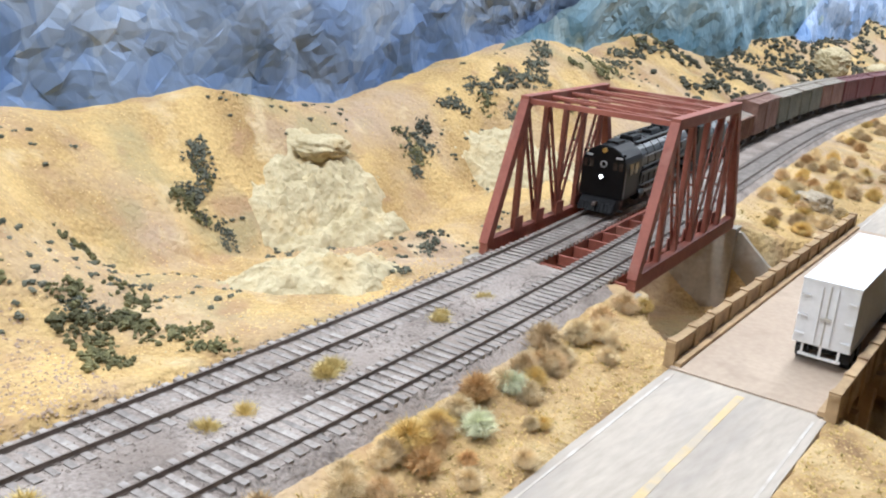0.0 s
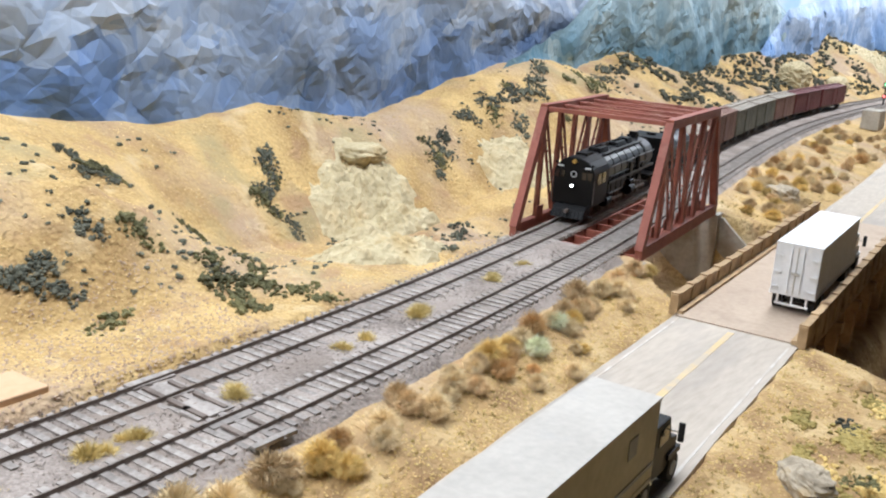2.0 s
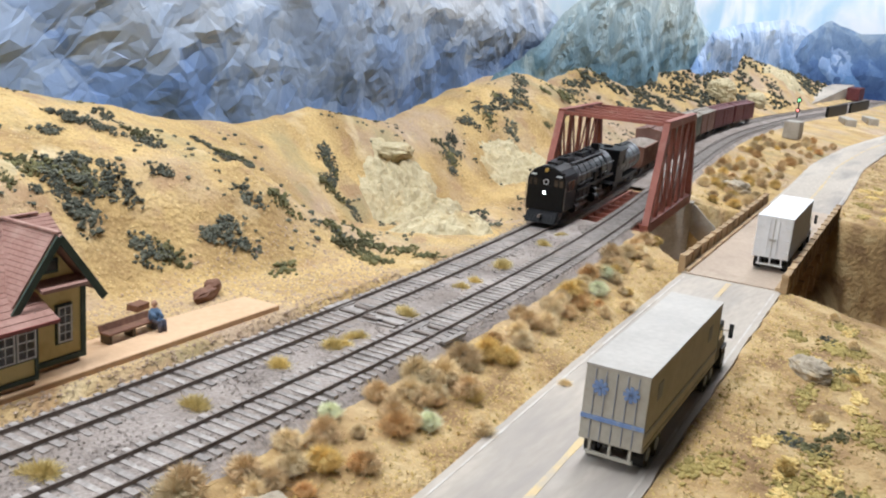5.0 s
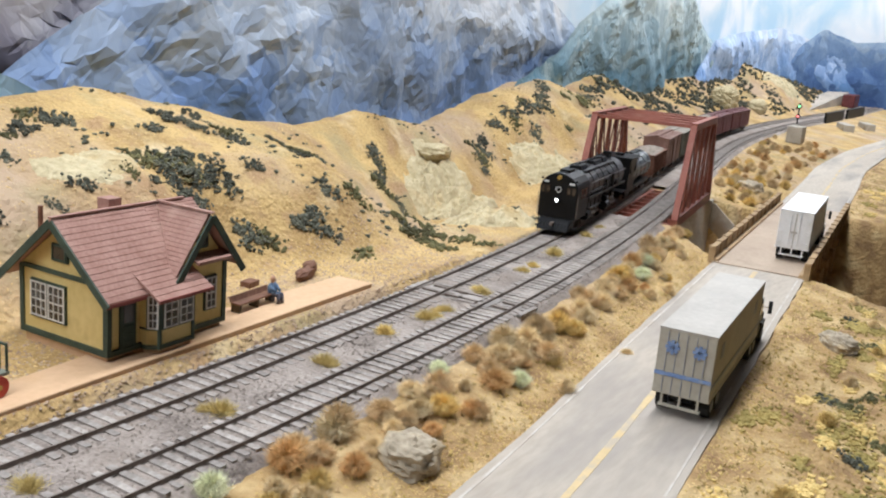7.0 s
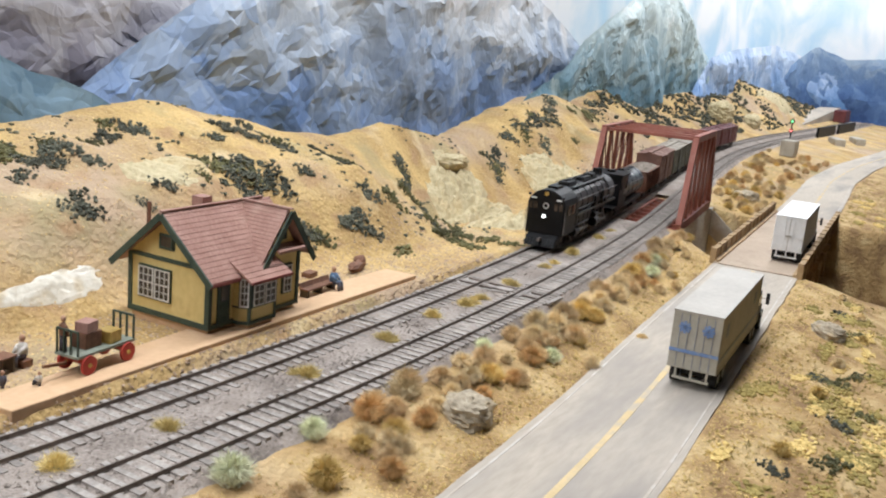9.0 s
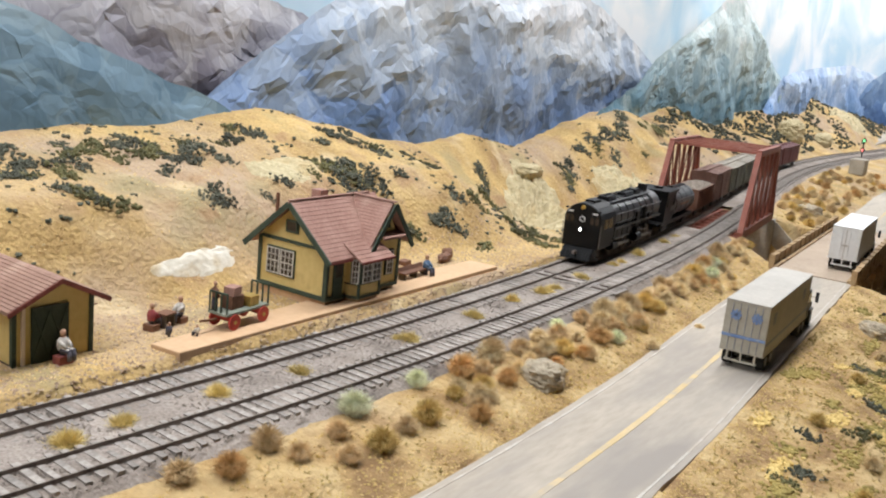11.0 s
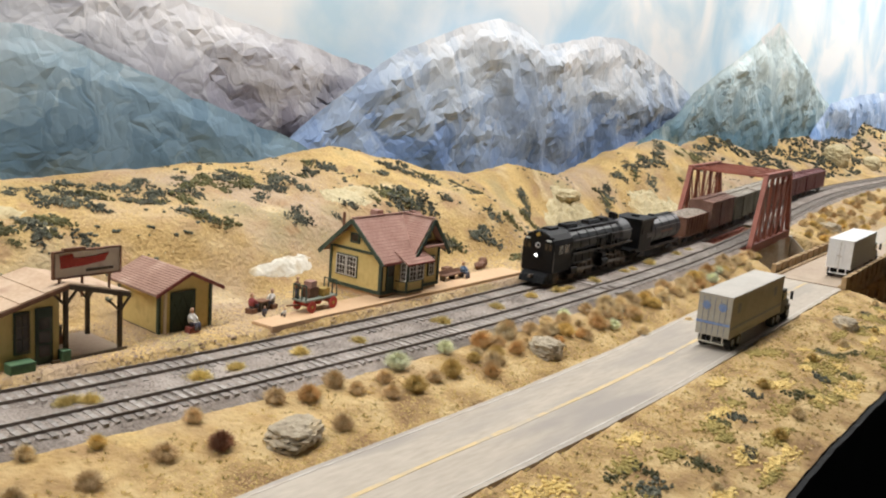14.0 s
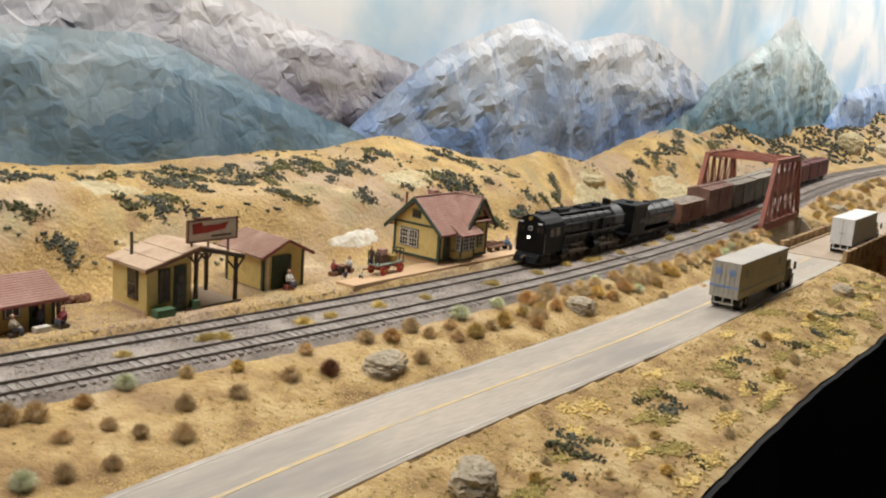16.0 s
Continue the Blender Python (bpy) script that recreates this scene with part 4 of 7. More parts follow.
def depot():
    d = thing("depot", "yellow wooden railway depot with dark green trim and red shingle roof", "building", pose(0.0045, 0.006, 0.0072, 0, 0, 1.5) @ Matrix.Diagonal((0.96, 1.0, 0.95, 1)))
    W, D, H, RZ = 0.076, 0.056, 0.0345, 0.0605
    ry = D / 2
    part("body", Geo().prism([(0, 0), (D, 0), (D, H), (ry, RZ - 0.002), (0, H)], 0, W), YELLOW_WALL, d)
    part("front_gable_wall", Geo().prism([(0.040, 0.0), (W + 0.0006, 0.0), (W + 0.0006, H), (0.058, RZ - 0.003), (0.040, H)], -0.0006, 0.02, "y"), YELLOW_WALL, d)
    part("foundation", Geo().box(0.001, 0.0004, -0.0075, W - 0.001, D - 0.001, 0.0), PLATFORM, d)
    part("foundation", Geo().prism([(0.021, 0.0), (0.021, -0.0036), (0.0240, -0.0082), (0.0446, -0.0082), (0.0474, -0.0036), (0.0474, 0.0)], -0.0075, 0.0, "z"), PLATFORM, d)
    # trim boards
    for a, b in ((-0.0008, 0.0018), (W - 0.0012, W + 0.0014)):
        part("corner_board", Geo().box(a, -0.0014, 0, b, 0.0016, H), GREEN_TRIM, d)
    part("corner_board", Geo().box(-0.0008, D - 0.0018, 0, 0.0018, D + 0.0008, H), GREEN_TRIM, d)
    part("base_board", Geo().box(-0.0008, 0.0016, 0, 0.0006, D - 0.0018, 0.0030), GREEN_TRIM, d)
    part("base_board", Geo().box(0.0018, -0.0014, 0, W - 0.0012, 0.0002, 0.0026), GREEN_TRIM, d)
    part("belt_board", Geo().box(-0.0008, 0.0016, H - 0.0016, 0.0006, D - 0.0018, H + 0.0006), GREEN_TRIM, d)
    window(d, (-0.0002, 0.037, 0.0095), 0.0235, 0.0190, "-x", 3, 4, True)
    window(d, (-0.0002, ry + 0.001, 0.0400), 0.0105, 0.0085, "-x", 1, 0, sash=GREEN_TRIM)
    window(d, (0.0655, -0.0008, 0.0090), 0.0085, 0.0185, "-y", 2, 4)
    window(d, (0.0590, -0.0008, 0.0430), 0.0075, 0.0065, "-y", 1, 0, sash=GREEN_TRIM)
    door = part("door", Geo().box(0.0070, -0.0011, 0.0003, 0.0165, 0.0004, 0.0265), GREEN_TRIM, d)
    part("door_light", Geo().box(0.0088, -0.0014, 0.0150, 0.0147, -0.0010, 0.0235), DARK_PANE, door)
    for z in (0.003, 0.0068, 0.0106):
        part("door_panel", Geo().box(0.0088, -0.0014, z, 0.0147, -0.0010, z + 0.0026), GREEN_TRIM, door)
    # bay window
    bay = part("bay", Geo().prism([(0.020, 0.0), (0.020, -0.0040), (0.0235, -0.0088), (0.0450, -0.0088), (0.0480, -0.0040), (0.0480, 0.0)], 0, 0.0305, "z"), YELLOW_WALL, d)
    part("bay_base", Geo().prism([(0.0195, 0.0), (0.0195, -0.0043), (0.0232, -0.0094), (0.0453, -0.0094), (0.0485, -0.0042), (0.0485, 0.0)], 0.0, 0.0020, "z"), GREEN_TRIM, bay)
    part("bay_sill", Geo().prism([(0.0195, 0.0), (0.0195, -0.0043), (0.0232, -0.0094), (0.0453, -0.0094), (0.0485, -0.0042), (0.0485, 0.0)], 0.0095, 0.0105, "z"), GREEN_TRIM, bay)
    part("bay_head", Geo().prism([(0.0195, 0.0), (0.0195, -0.0043), (0.0232, -0.0094), (0.0453, -0.0094), (0.0485, -0.0042), (0.0485, 0.0)], 0.0275, 0.0305, "z"), GREEN_TRIM, bay)
    window(bay, (0.0345, -0.0090, 0.0098), 0.0200, 0.0180, "-y", 2, 4, True)
    side = window(bay, (0, 0, 0.0), 0.0062, 0.0180, "-y", 2, 4)
    side.matrix_basis = Matrix.Translation((0.0216, -0.0066, 0.0098)) @ Matrix.Rotation(math.atan2(-0.0048, 0.0035), 4, "Z")
    for x in (0.0235, 0.0450):
        part("bay_post", Geo().box(x - 0.0008, -0.0096, 0, x + 0.0008, -0.0080, 0.0305), GREEN_TRIM, bay)
    # roofs
    o = 0.0070
    k = (RZ - H) / ry
    roof_slope(d, (ry, RZ + 0.0012), (-0.0075, H - 0.0075 * k + 0.0012), -o, 0.047)
    roof_slope(d, (ry, RZ + 0.0012), (D + 0.0075, H - 0.0075 * k + 0.0012), -o, W + 0.008)
    roof_slope(d, (ry, RZ + 0.0012), (0.004, H + 0.004 * k + 0.0012), 0.047, W + 0.006)
    # front gable roof
    gz = RZ + 0.0016
    for e in (0.0365, 0.0795):
        roof_slope(d, (0.058, gz), (e, H - 0.0012), -0.0060, ry, "y")
    part("ridge_cap", Geo().bar((0.058, -0.0085, gz + 0.0006), (0.058, ry, gz + 0.0006), 0.0022, 0.0010), RED_SHINGLE, d)
    part("ridge_cap", Geo().bar((-o, ry, RZ + 0.0018), (W, ry, RZ + 0.0018), 0.0022, 0.0010), RED_SHINGLE, d)
    for y0, y1_ in (((ry, -0.0080)), ((ry, D + 0.0080))):
        part("barge_board", Geo().bar((-o, y0, RZ - 0.0005), (-o, y1_, H - 0.0075 * k - 0.0005), 0.0010, 0.0036), GREEN_TRIM, d)
    for e in (0.0345, 0.0815):
        part("barge_board", Geo().bar((0.058, -0.0087, gz - 0.0015), (e, -0.0087, H - 0.0052), 0.0010, 0.0034), GREEN_TRIM, d)
    roof_slope(d, (0.003, H + 0.0035), (-0.0155, 0.0268), 0.0165, 0.0520, "x", courses=6)
    part("eave_edge", Geo().bar((0.0165, -0.0156, 0.0266), (0.0520, -0.0156, 0.0266), 0.0006, 0.0016), RED_EDGE, d)
    part("eave_edge", Geo().bar((-o, -0.0077, H - 0.0075 * k), (0.0165, -0.0077, H - 0.0075 * k), 0.0006, 0.0018), RED_EDGE, d)
    roof_slope(d, (-0.0006, 0.0405), (-0.0075, 0.0375), 0.0500, 0.0790, "x", courses=3)
    part("chimney", Geo().box(0.036, 0.038, 0.046, 0.044, 0.046, 0.0640), RED_SHINGLE, d, "dusty red brick chimney")
    part("stove_pipe", Geo().cyl((0.002, 0.045, 0.046), (0.002, 0.045, 0.0640), 0.0012, n=8), BROWN_WOOD, d)
    return d


depot()


def shed():
    s = thing("shed", "yellow wooden shed with dark green double door and weathered pink-tan roof", "shed", pose(-0.186, 0.0275, 0.001, 0, 0, -2) @ Matrix.Diagonal((1, 1, 1.20, 1)))
    W, D, H, RZ = 0.040, 0.050, 0.0265, 0.0345
    part("body", Geo().prism([(0, 0), (W, 0), (W, H), (W / 2, RZ), (0, H)], 0, D, "y"), YELLOW_WALL, s)
    for x in (0.0, W):
        part("corner_board", Geo().box(x - 0.0011, -0.0009, 0, x + 0.0011, 0.0014, H), GREEN_TRIM, s)
    part("corner_board", Geo().box(-0.0009, D - 0.002, 0, 0.0010, D + 0.0008, H), GREEN_TRIM, s)
    part("base_board", Geo().box(-0.0007, 0.0014, 0, 0.0003, D - 0.002, 0.0012), DARK_WOOD, s)
    part("post", Geo().box(0.0035, -0.0012, 0, 0.0052, 0.0004, H), SIGN_CREAM, s)
    dr = part("door", Geo().box(0.0085, -0.0012, 0.0004, 0.0275, 0.0004, 0.0240), GREEN_TRIM, s)
    for x0, x1 in ((0.0095, 0.0177), (0.0183, 0.0265)):
        part("brace", Geo().bar((x0, -0.0014, 0.003), (x1, -0.0014, 0.022), 0.0006, 0.0012), GREEN_TRIM, dr)
        part("brace", Geo().bar((x1, -0.0015, 0.003), (x0, -0.0015, 0.022), 0.0006, 0.0012), GREEN_TRIM, dr)
    k = (RZ - H) / (W / 2)
    for e in (-0.0065, W + 0.0065):
        roof_slope(s, (W / 2, RZ + 0.0013), (e, H - 0.0065 * k + 0.0012), -0.007, D + 0.004, "y", material=SHED_ROOF, courses=13)
        part("barge_board", Geo().bar((W / 2, -0.0072, RZ + 0.0002), (e, -0.0072, H - 0.0065 * k), 0.0006, 0.0018), RED_EDGE, s)


shed()


def filling_station():
    s = thing("filling_station", "small yellow filling station with tan roof and open canopy", "filling station", pose(-0.299, 0.0155, 0.001, 0, 0, 0.5) @ Matrix.Diagonal((1, 1, 1.40, 1)))
    W, D, H, RZ = 0.037, 0.044, 0.0255, 0.0335
    ridge_x = 0.0405
    slope = (RZ - H) / ridge_x
    part("body", Geo().prism([(0, 0), (W, 0), (W, H + slope * W), (0, H)], 0, D, "y"), YELLOW_WALL, s)
    part("plinth", Geo().box(-0.0005, 0.0012, 0, 0.0002, D, 0.0032), TAN_ROOF, s)
    window(s, (-0.0002, 0.0165, 0.0075), 0.0125, 0.0165, "-x", 1, 2, trim=DARK_WOOD, sash=DARK_WOOD)
    window(s, (0.0140, -0.0002, 0.0065), 0.0095, 0.0180, "-y", 2, 3, trim=GREEN_TRIM, sash=DARK_WOOD)
    dr = part("door", Geo().box(0.0220, -0.0010, 0.0003, 0.0325, 0.0004, 0.0250), GREEN_TRIM, s)
    for z in (0.004, 0.010, 0.016):
        part("door_light", Geo().box(0.0240, -0.0013, z, 0.0305, -0.0009, z + 0.0048), DARK_PANE, dr)
    roof_slope(s, (ridge_x, RZ + 0.0012), (-0.0045, H - 0.0045 * slope + 0.0012), -0.005, D + 0.003, "y", material=TAN_ROOF, courses=3)
    roof_slope(s, (ridge_x, RZ + 0.0012), (0.0820, 0.0270), -0.004, D + 0.003, "y", material=TAN_ROOF, courses=3)
    part("eave_board", Geo().bar((-0.0045, -0.0052, H - 0.001), (ridge_x, -0.0052, RZ - 0.0003), 0.0006, 0.0018), BROWN_WOOD, s)
    part("eave_board", Geo().bar((ridge_x, -0.0045, RZ - 0.0003), (0.0820, -0.0045, 0.0256), 0.0006, 0.0020), DARK_WOOD, s)
    for x, y in ((0.0405, -0.001), (0.0765, -0.001), (0.0765, 0.036), (0.0405, 0.042)):
        top = RZ - 0.0005 if x < 0.05 else 0.0268
        post = part("canopy_post", Geo().box(x - 0.0012, y - 0.0012, 0, x + 0.0012, y + 0.0012, top), DARK_WOOD, s)
        for o in (-0.0075, 0.0075):
            part("knee_brace", Geo().bar((x, y, top - 0.0085), (x + o, y, top - 0.0010 - (0.001 if o > 0 else 0.002)), 0.0011), DARK_WOOD, post)
    part("canopy_beam", Geo().bar((0.0405, -0.001, RZ - 0.001), (0.0795, -0.001, 0.0262), 0.0016, 0.0018), DARK_WOOD, s)
    part("canopy_floor", Geo().box(0.038, -0.003, -0.0005, 0.0790, 0.043, 0.0014), DECK, s, "dusty wooden canopy floor")
    part("floor_edge", Geo().box(0.030, -0.0042, -0.0005, 0.0800, -0.0031, 0.0020), DARK_WOOD, s)
    part("stove_pipe", Geo().cyl((0.0080, 0.032, 0.022), (0.0080, 0.032, 0.0400), 0.0012, n=8), DARK_WOOD, s)
    board = part("sign_board", Geo().box(0.0335, 0.0000, 0.0363, 0.0770, 0.0012, 0.0475), SIGN_CREAM, s, "cream roof sign with a slanting red brush stroke")
    for b in ((0.0330, 0.0360, 0.0775, 0.0367), (0.0330, 0.0472, 0.0775, 0.0479), (0.0330, 0.0367, 0.0340, 0.0472), (0.0765, 0.0367, 0.0775, 0.0472)):
        part("sign_frame", Geo().box(b[0], -0.0008, b[1], b[2], 0.0018, b[3]), BROWN_WOOD, board)
    g = Geo().prism([(0.0378, 0.0404), (0.0520, 0.0408), (0.0660, 0.0420), (0.0692, 0.0456), (0.0600, 0.0446), (0.0462, 0.0444), (0.0452, 0.0465), (0.0372, 0.0459)], -0.0005, -0.0001, "y")
    part("sign_marking", g, RED_PAINT, board, "slanting red brush stroke")
    part("sign_marking", Geo().box(0.0540, -0.0004, 0.0381, 0.0720, 0.0000, 0.0392), DARK_WOOD, board, "thin dark bar")
    for x in (0.0375, 0.0520, 0.0700):
        part("sign_leg", Geo().box(x - 0.0006, 0.0002, 0.0270, x + 0.0006, 0.0014, 0.0366), BROWN_WOOD, board)
    part("sign_lamp", Geo().box(0.0380, -0.0030, 0.0479, 0.0520, -0.0008, 0.0493), BROWN_WOOD, board)


filling_station()


def cabin():
    s = thing("cabin", "low yellow cabin with dark door and red roof", "cabin", pose(-0.358, 0.034, 0.001, 0, 0, 3))
    L, D, H, RZ = 0.085, 0.046, 0.0235, 0.0330
    part("body", Geo().prism([(0, 0), (D, 0), (D, H), (D / 2, RZ), (0, H)], -L, 0), YELLOW_WALL, s)
    part("corner_board", Geo().box(-0.0012, -0.0008, 0, 0.0010, 0.0014, H), GREEN_TRIM, s)
    part("porch_post", Geo().box(0.0010, -0.0040, 0, 0.0030, -0.0020, H - 0.002), DARK_WOOD, s)
    k = (RZ - H) / (D / 2)
    for e in (-0.0085, D + 0.006):
        roof_slope(s, (D / 2, RZ + 0.0012), (e, H - 0.0085 * k + 0.0012), -L - 0.004, 0.0065, courses=13)
    part("eave_edge", Geo().bar((-L, -0.0086, H - 0.0085 * k), (0.0065, -0.0086, H - 0.0085 * k), 0.0006, 0.0016), RED_EDGE, s)
    dr = part("door", Geo().box(-0.0170, -0.0010, 0.0003, -0.0065, 0.0004, 0.0205), GREEN_TRIM, s)
    part("door_light", Geo().box(-0.0155, -0.0013, 0.009, -0.0080, -0.0009, 0.0185), DARK_PANE, dr)
    window(s, (-0.0290, -0.0002, 0.0105), 0.0115, 0.0080, "-y", 2, 1, trim=DARK_WOOD)


cabin()

part_platform = Geo().prism([(-0.119, -0.0090), (0.199, 0.0000), (0.197, 0.024), (0.09, 0.026), (-0.121, 0.0110)], -0.003, 0.0050, "z")
tagged(part("platform", part_platform, PLATFORM, None, "", 0.0006), "peach-coloured station platform beside the track", "platform", kind="structure")


# ---- platform clutter ----
def doll(x, y, z, turn, cloth, seated=True, label="small painted figurine sitting", s=1.0, legs=None):
    """A plain model doll, in one mesh."""
    g = Geo()
    rng = np.random.RandomState(3)
    if seated:
        g.lump(0, 0, 0.0068 * s, 0.0026 * s, 0.0032 * s, 0.0046 * s, rng, 0.06, 6, 8)
        g.lump(0, 0, 0.0128 * s, 0.0016 * s, 0.0016 * s, 0.0019 * s, rng, 0.03, 6, 8)
        for o in (-0.0014, 0.0014):
            g.cyl((0, o * s, 0.0046 * s), (0.0058 * s, o * s, 0.0046 * s), 0.0013 * s, n=8)
            g.cyl((0.0055 * s, o * s, 0.0046 * s), (0.0060 * s, o * s, 0), 0.0011 * s, n=8)
            g.cyl((0.0004, o * 1.8 * s, 0.0090 * s), (0.0040 * s, o * 1.2 * s, 0.0062 * s), 0.0009 * s, n=6)
        g.cyl((0, 0, 0), (0, 0, 0.0050 * s), 0.0014 * s, n=8)
    else:
        g.lump(0, 0, 0.0120 * s, 0.0020 * s, 0.0030 * s, 0.0052 * s, rng, 0.06, 6, 8)
        g.lump(0, 0, 0.0188 * s, 0.0015 * s, 0.0015 * s, 0.0019 * s, rng, 0.03, 6, 8)
        for o in (-0.0014, 0.0014):
            g.cyl((0, o * s, 0.0088 * s), (0, o * s, 0), 0.0012 * s, n=8)
            g.cyl((0, o * 2 * s, 0.0150 * s), (0.001 * s, o * 2.2 * s, 0.0090 * s), 0.0008 * s, n=6)
    ob = part("figurine", g, cloth, None, "", 0, True)
    ob.data.materials.append(SKIN)
    ob.data.materials.append(legs or DARK_CLOTH)
    neck, waist = (0.0109, 0.0056) if seated else (0.0169, 0.0092)
    for face in ob.data.polygons:
        face.material_index = 1 if face.center.z > neck * s else 2 if face.center.z < waist * s else 0
    ob.matrix_basis = pose(x, y, z, 0, 0, turn)
    return tagged(ob, label, "figurine", group="painted figurines")


def crate(x, y, z, sx, sy, sz, turn, material, label="small brown wooden crate"):
    ob = part("crate", Geo().box(-sx / 2, -sy / 2, 0, sx / 2, sy / 2, sz), material, None, "", 0.0004)
    ob.matrix_basis = pose(x, y, z, 0, 0, turn)
    return tagged(ob, label, "crate", group="crates and boxes")


P = 0.0050
bench = thing("bench", "long brown wooden platform bench", "bench", pose(0.112, 0.0175, P, 0, 0, 4))
part("seat", Geo().box(-0.016, -0.0034, 0.0042, 0.016, 0.0026, 0.0052), BROWN_WOOD, bench)
part("backrest", Geo().prism([(0.0022, 0.0050), (0.0030, 0.0050), (0.0042, 0.0080), (0.0034, 0.0080)], -0.016, 0.016), BROWN_WOOD, bench)
for x in (-0.0145, 0.0, 0.0145):
    part("leg", Geo().box(x - 0.0008, -0.0030, 0, x + 0.0008, 0.0028, 0.0043), DARK_WOOD, bench)
doll(0.126, 0.0165, P + 0.0003, -90, BLUE_CLOTH, True, "blue-clothed figurine sitting on a platform bench")

wagon = thing("baggage_wagon", "green baggage wagon with red spoked wheels and load", "wagon", pose(-0.062, 0.010, P, 0, 0, 6))
part("deck", Geo().box(-0.018, -0.0068, 0.0085, 0.018, 0.0068, 0.0098), GREY_GREEN, wagon, "grey-green deck")
for x in (-0.0115, 0.0125):
    part("axle", Geo().cyl((x, -0.0065, 0.0045), (x, 0.0065, 0.0045), 0.0006, n=6), DARK_WOOD, wagon)
    for y in (-0.0070, 0.0070):
        w = part("wheel", Geo().cyl((x, y - 0.0006, 0.0045), (x, y + 0.0006, 0.0045), 0.0045, n=16), RED_PAINT, wagon)
        part("hub", Geo().cyl((x, y - 0.0010, 0.0045), (x, y + 0.0010, 0.0045), 0.0011, n=8), BRASS, w)
    part("bolster", Geo().box(x - 0.0012, -0.0060, 0.0046, x + 0.0012, 0.0060, 0.0087), RED_PAINT, wagon)
for x in (-0.0172, 0.0172):
    g = Geo()
    for y in (-0.0062, -0.002, 0.002, 0.0062):
        g.box(x - 0.0004, y - 0.0004, 0.0097, x + 0.0004, y + 0.0004, 0.0210)
    g.box(x - 0.0004, -0.0064, 0.0205, x + 0.0004, 0.0064, 0.0214)
    part("end_rack", g, GREEN_TRIM, wagon)
part("tongue", Geo().bar((-0.018, 0, 0.0060), (-0.030, 0.001, 0.0072), 0.0012), BROWN_WOOD, wagon)
for i, (x, y, sx, sy, sz, mtl) in enumerate(((-0.004, 0.002, 0.010, 0.009, 0.0075, BROWN_WOOD), (0.007, -0.001, 0.008, 0.008, 0.0060, BRASS), (-0.005, 0.001, 0.008, 0.007, 0.0050, RED_SHINGLE))):
    z = 0.0098 + (0.0076 if i == 2 else 0)
    c = crate(0, 0, 0, sx, sy, sz, 0, mtl, ("brown trunk on the baggage wagon", "yellow box on the baggage wagon", "faded red parcel on top of a trunk")[i])
    c.matrix_basis = pose(-0.062, 0.010, P, 0, 0, 6) @ pose(x, y, z, 0, 0, 5 * i)
doll(-0.078, 0.0125, P + 0.0100, 0, BROWN_WOOD, False, "brown-clothed figurine standing on the baggage wagon", 0.8)

table = thing("picnic_table", "small dark table between two seated figurines", "table", pose(-0.093, 0.034, 0.0022, 0, 0, 10))
part("top", Geo().box(-0.0045, -0.004, 0.0080, 0.0045, 0.004, 0.0088), BROWN_WOOD, table)
for x in (-0.0035, 0.0035):
    part("leg", Geo().box(x - 0.0006, -0.003, 0, x + 0.0006, 0.003, 0.0081), DARK_WOOD, table)
for x, c, t, l in ((-0.103, RED_CLOTH, 10, "figurine in red and blue sitting at the table"), (-0.082, PALE_CLOTH, 190, "figurine in pale clothes sitting at the table")):
    crate(x, 0.0335 + (0.002 if x > -0.09 else 0), 0.0012, 0.006, 0.007, 0.0052, 10, BROWN_WOOD, "brown crate used as a seat")
    doll(x, 0.0335 + (0.002 if x > -0.09 else 0), 0.0042, t, c, True, l, 0.95)
doll(-0.107, 0.014, P, 60, DARK_CLOTH, True, "small dark figurine lying on the platform", 0.55)
doll(-0.095, 0.006, P, 100, PALE_CLOTH, True, "small pale toy dog figurine on the platform", 0.45)
crate(-0.1655, 0.0190, 0.0008, 0.0080, 0.0060, 0.0055, 0, RED_EDGE, "dark red crate before the shed door")
doll(-0.1655, 0.0195, 0.0045, -80, PALE_CLOTH, True, "white-shirted figurine sitting on a red crate")
pump = thing("water_pump", "grey water pump on a low wooden base", "pump", pose(-0.112, 0.083, 0.006))
part("base", Geo().box(-0.007, -0.005, -0.006, 0.007, 0.005, 0.0015), BROWN_WOOD, pump)
part("casing", Geo().cyl((0, 0, 0.0012), (0, 0, 0.0085), 0.0024, 0.0016, 10), CONCRETE, pump)
part("spout", Geo().bar((0, 0, 0.0062), (0.0040, -0.001, 0.0058), 0.0010), CONCRETE, pump)
crate(0.147, 0.052, GZ(0.147, 0.052) - 0.001, 0.010, 0.007, 0.0045, 8, BROWN_WOOD, "brown crate of scrap at the foot of the hill")
log = Geo()
log.lump(0, 0, 0.0035, 0.013, 0.0045, 0.0042, np.random.RandomState(5), 0.2, 7, 9).lump(0.009, 0.002, 0.006, 0.006, 0.004, 0.004, np.random.RandomState(6), 0.2)
ob = part("log", log, BROWN_WOOD)
ob.matrix_basis = pose(0.184, 0.040, GZ(0.184, 0.040) - 0.0005, 0, 0, 12)
tagged(ob, "weathered brown log beside the platform", "log")
bx = part("ice_chest", Geo().box(-0.0075, -0.0042, 0, 0.0075, 0.0042, 0.0075), GREEN_BOX, None, "", 0.0005)
bx.matrix_basis = pose(-0.2890, 0.0095, 0.0005, 0, 0, 1)
tagged(bx, "green painted chest beside the filling station wall", "chest")
bx = part("ice_chest", Geo().box(-0.0028, -0.0028, 0, 0.0028, 0.0028, 0.0070), GREEN_BOX, None, "", 0.0004)
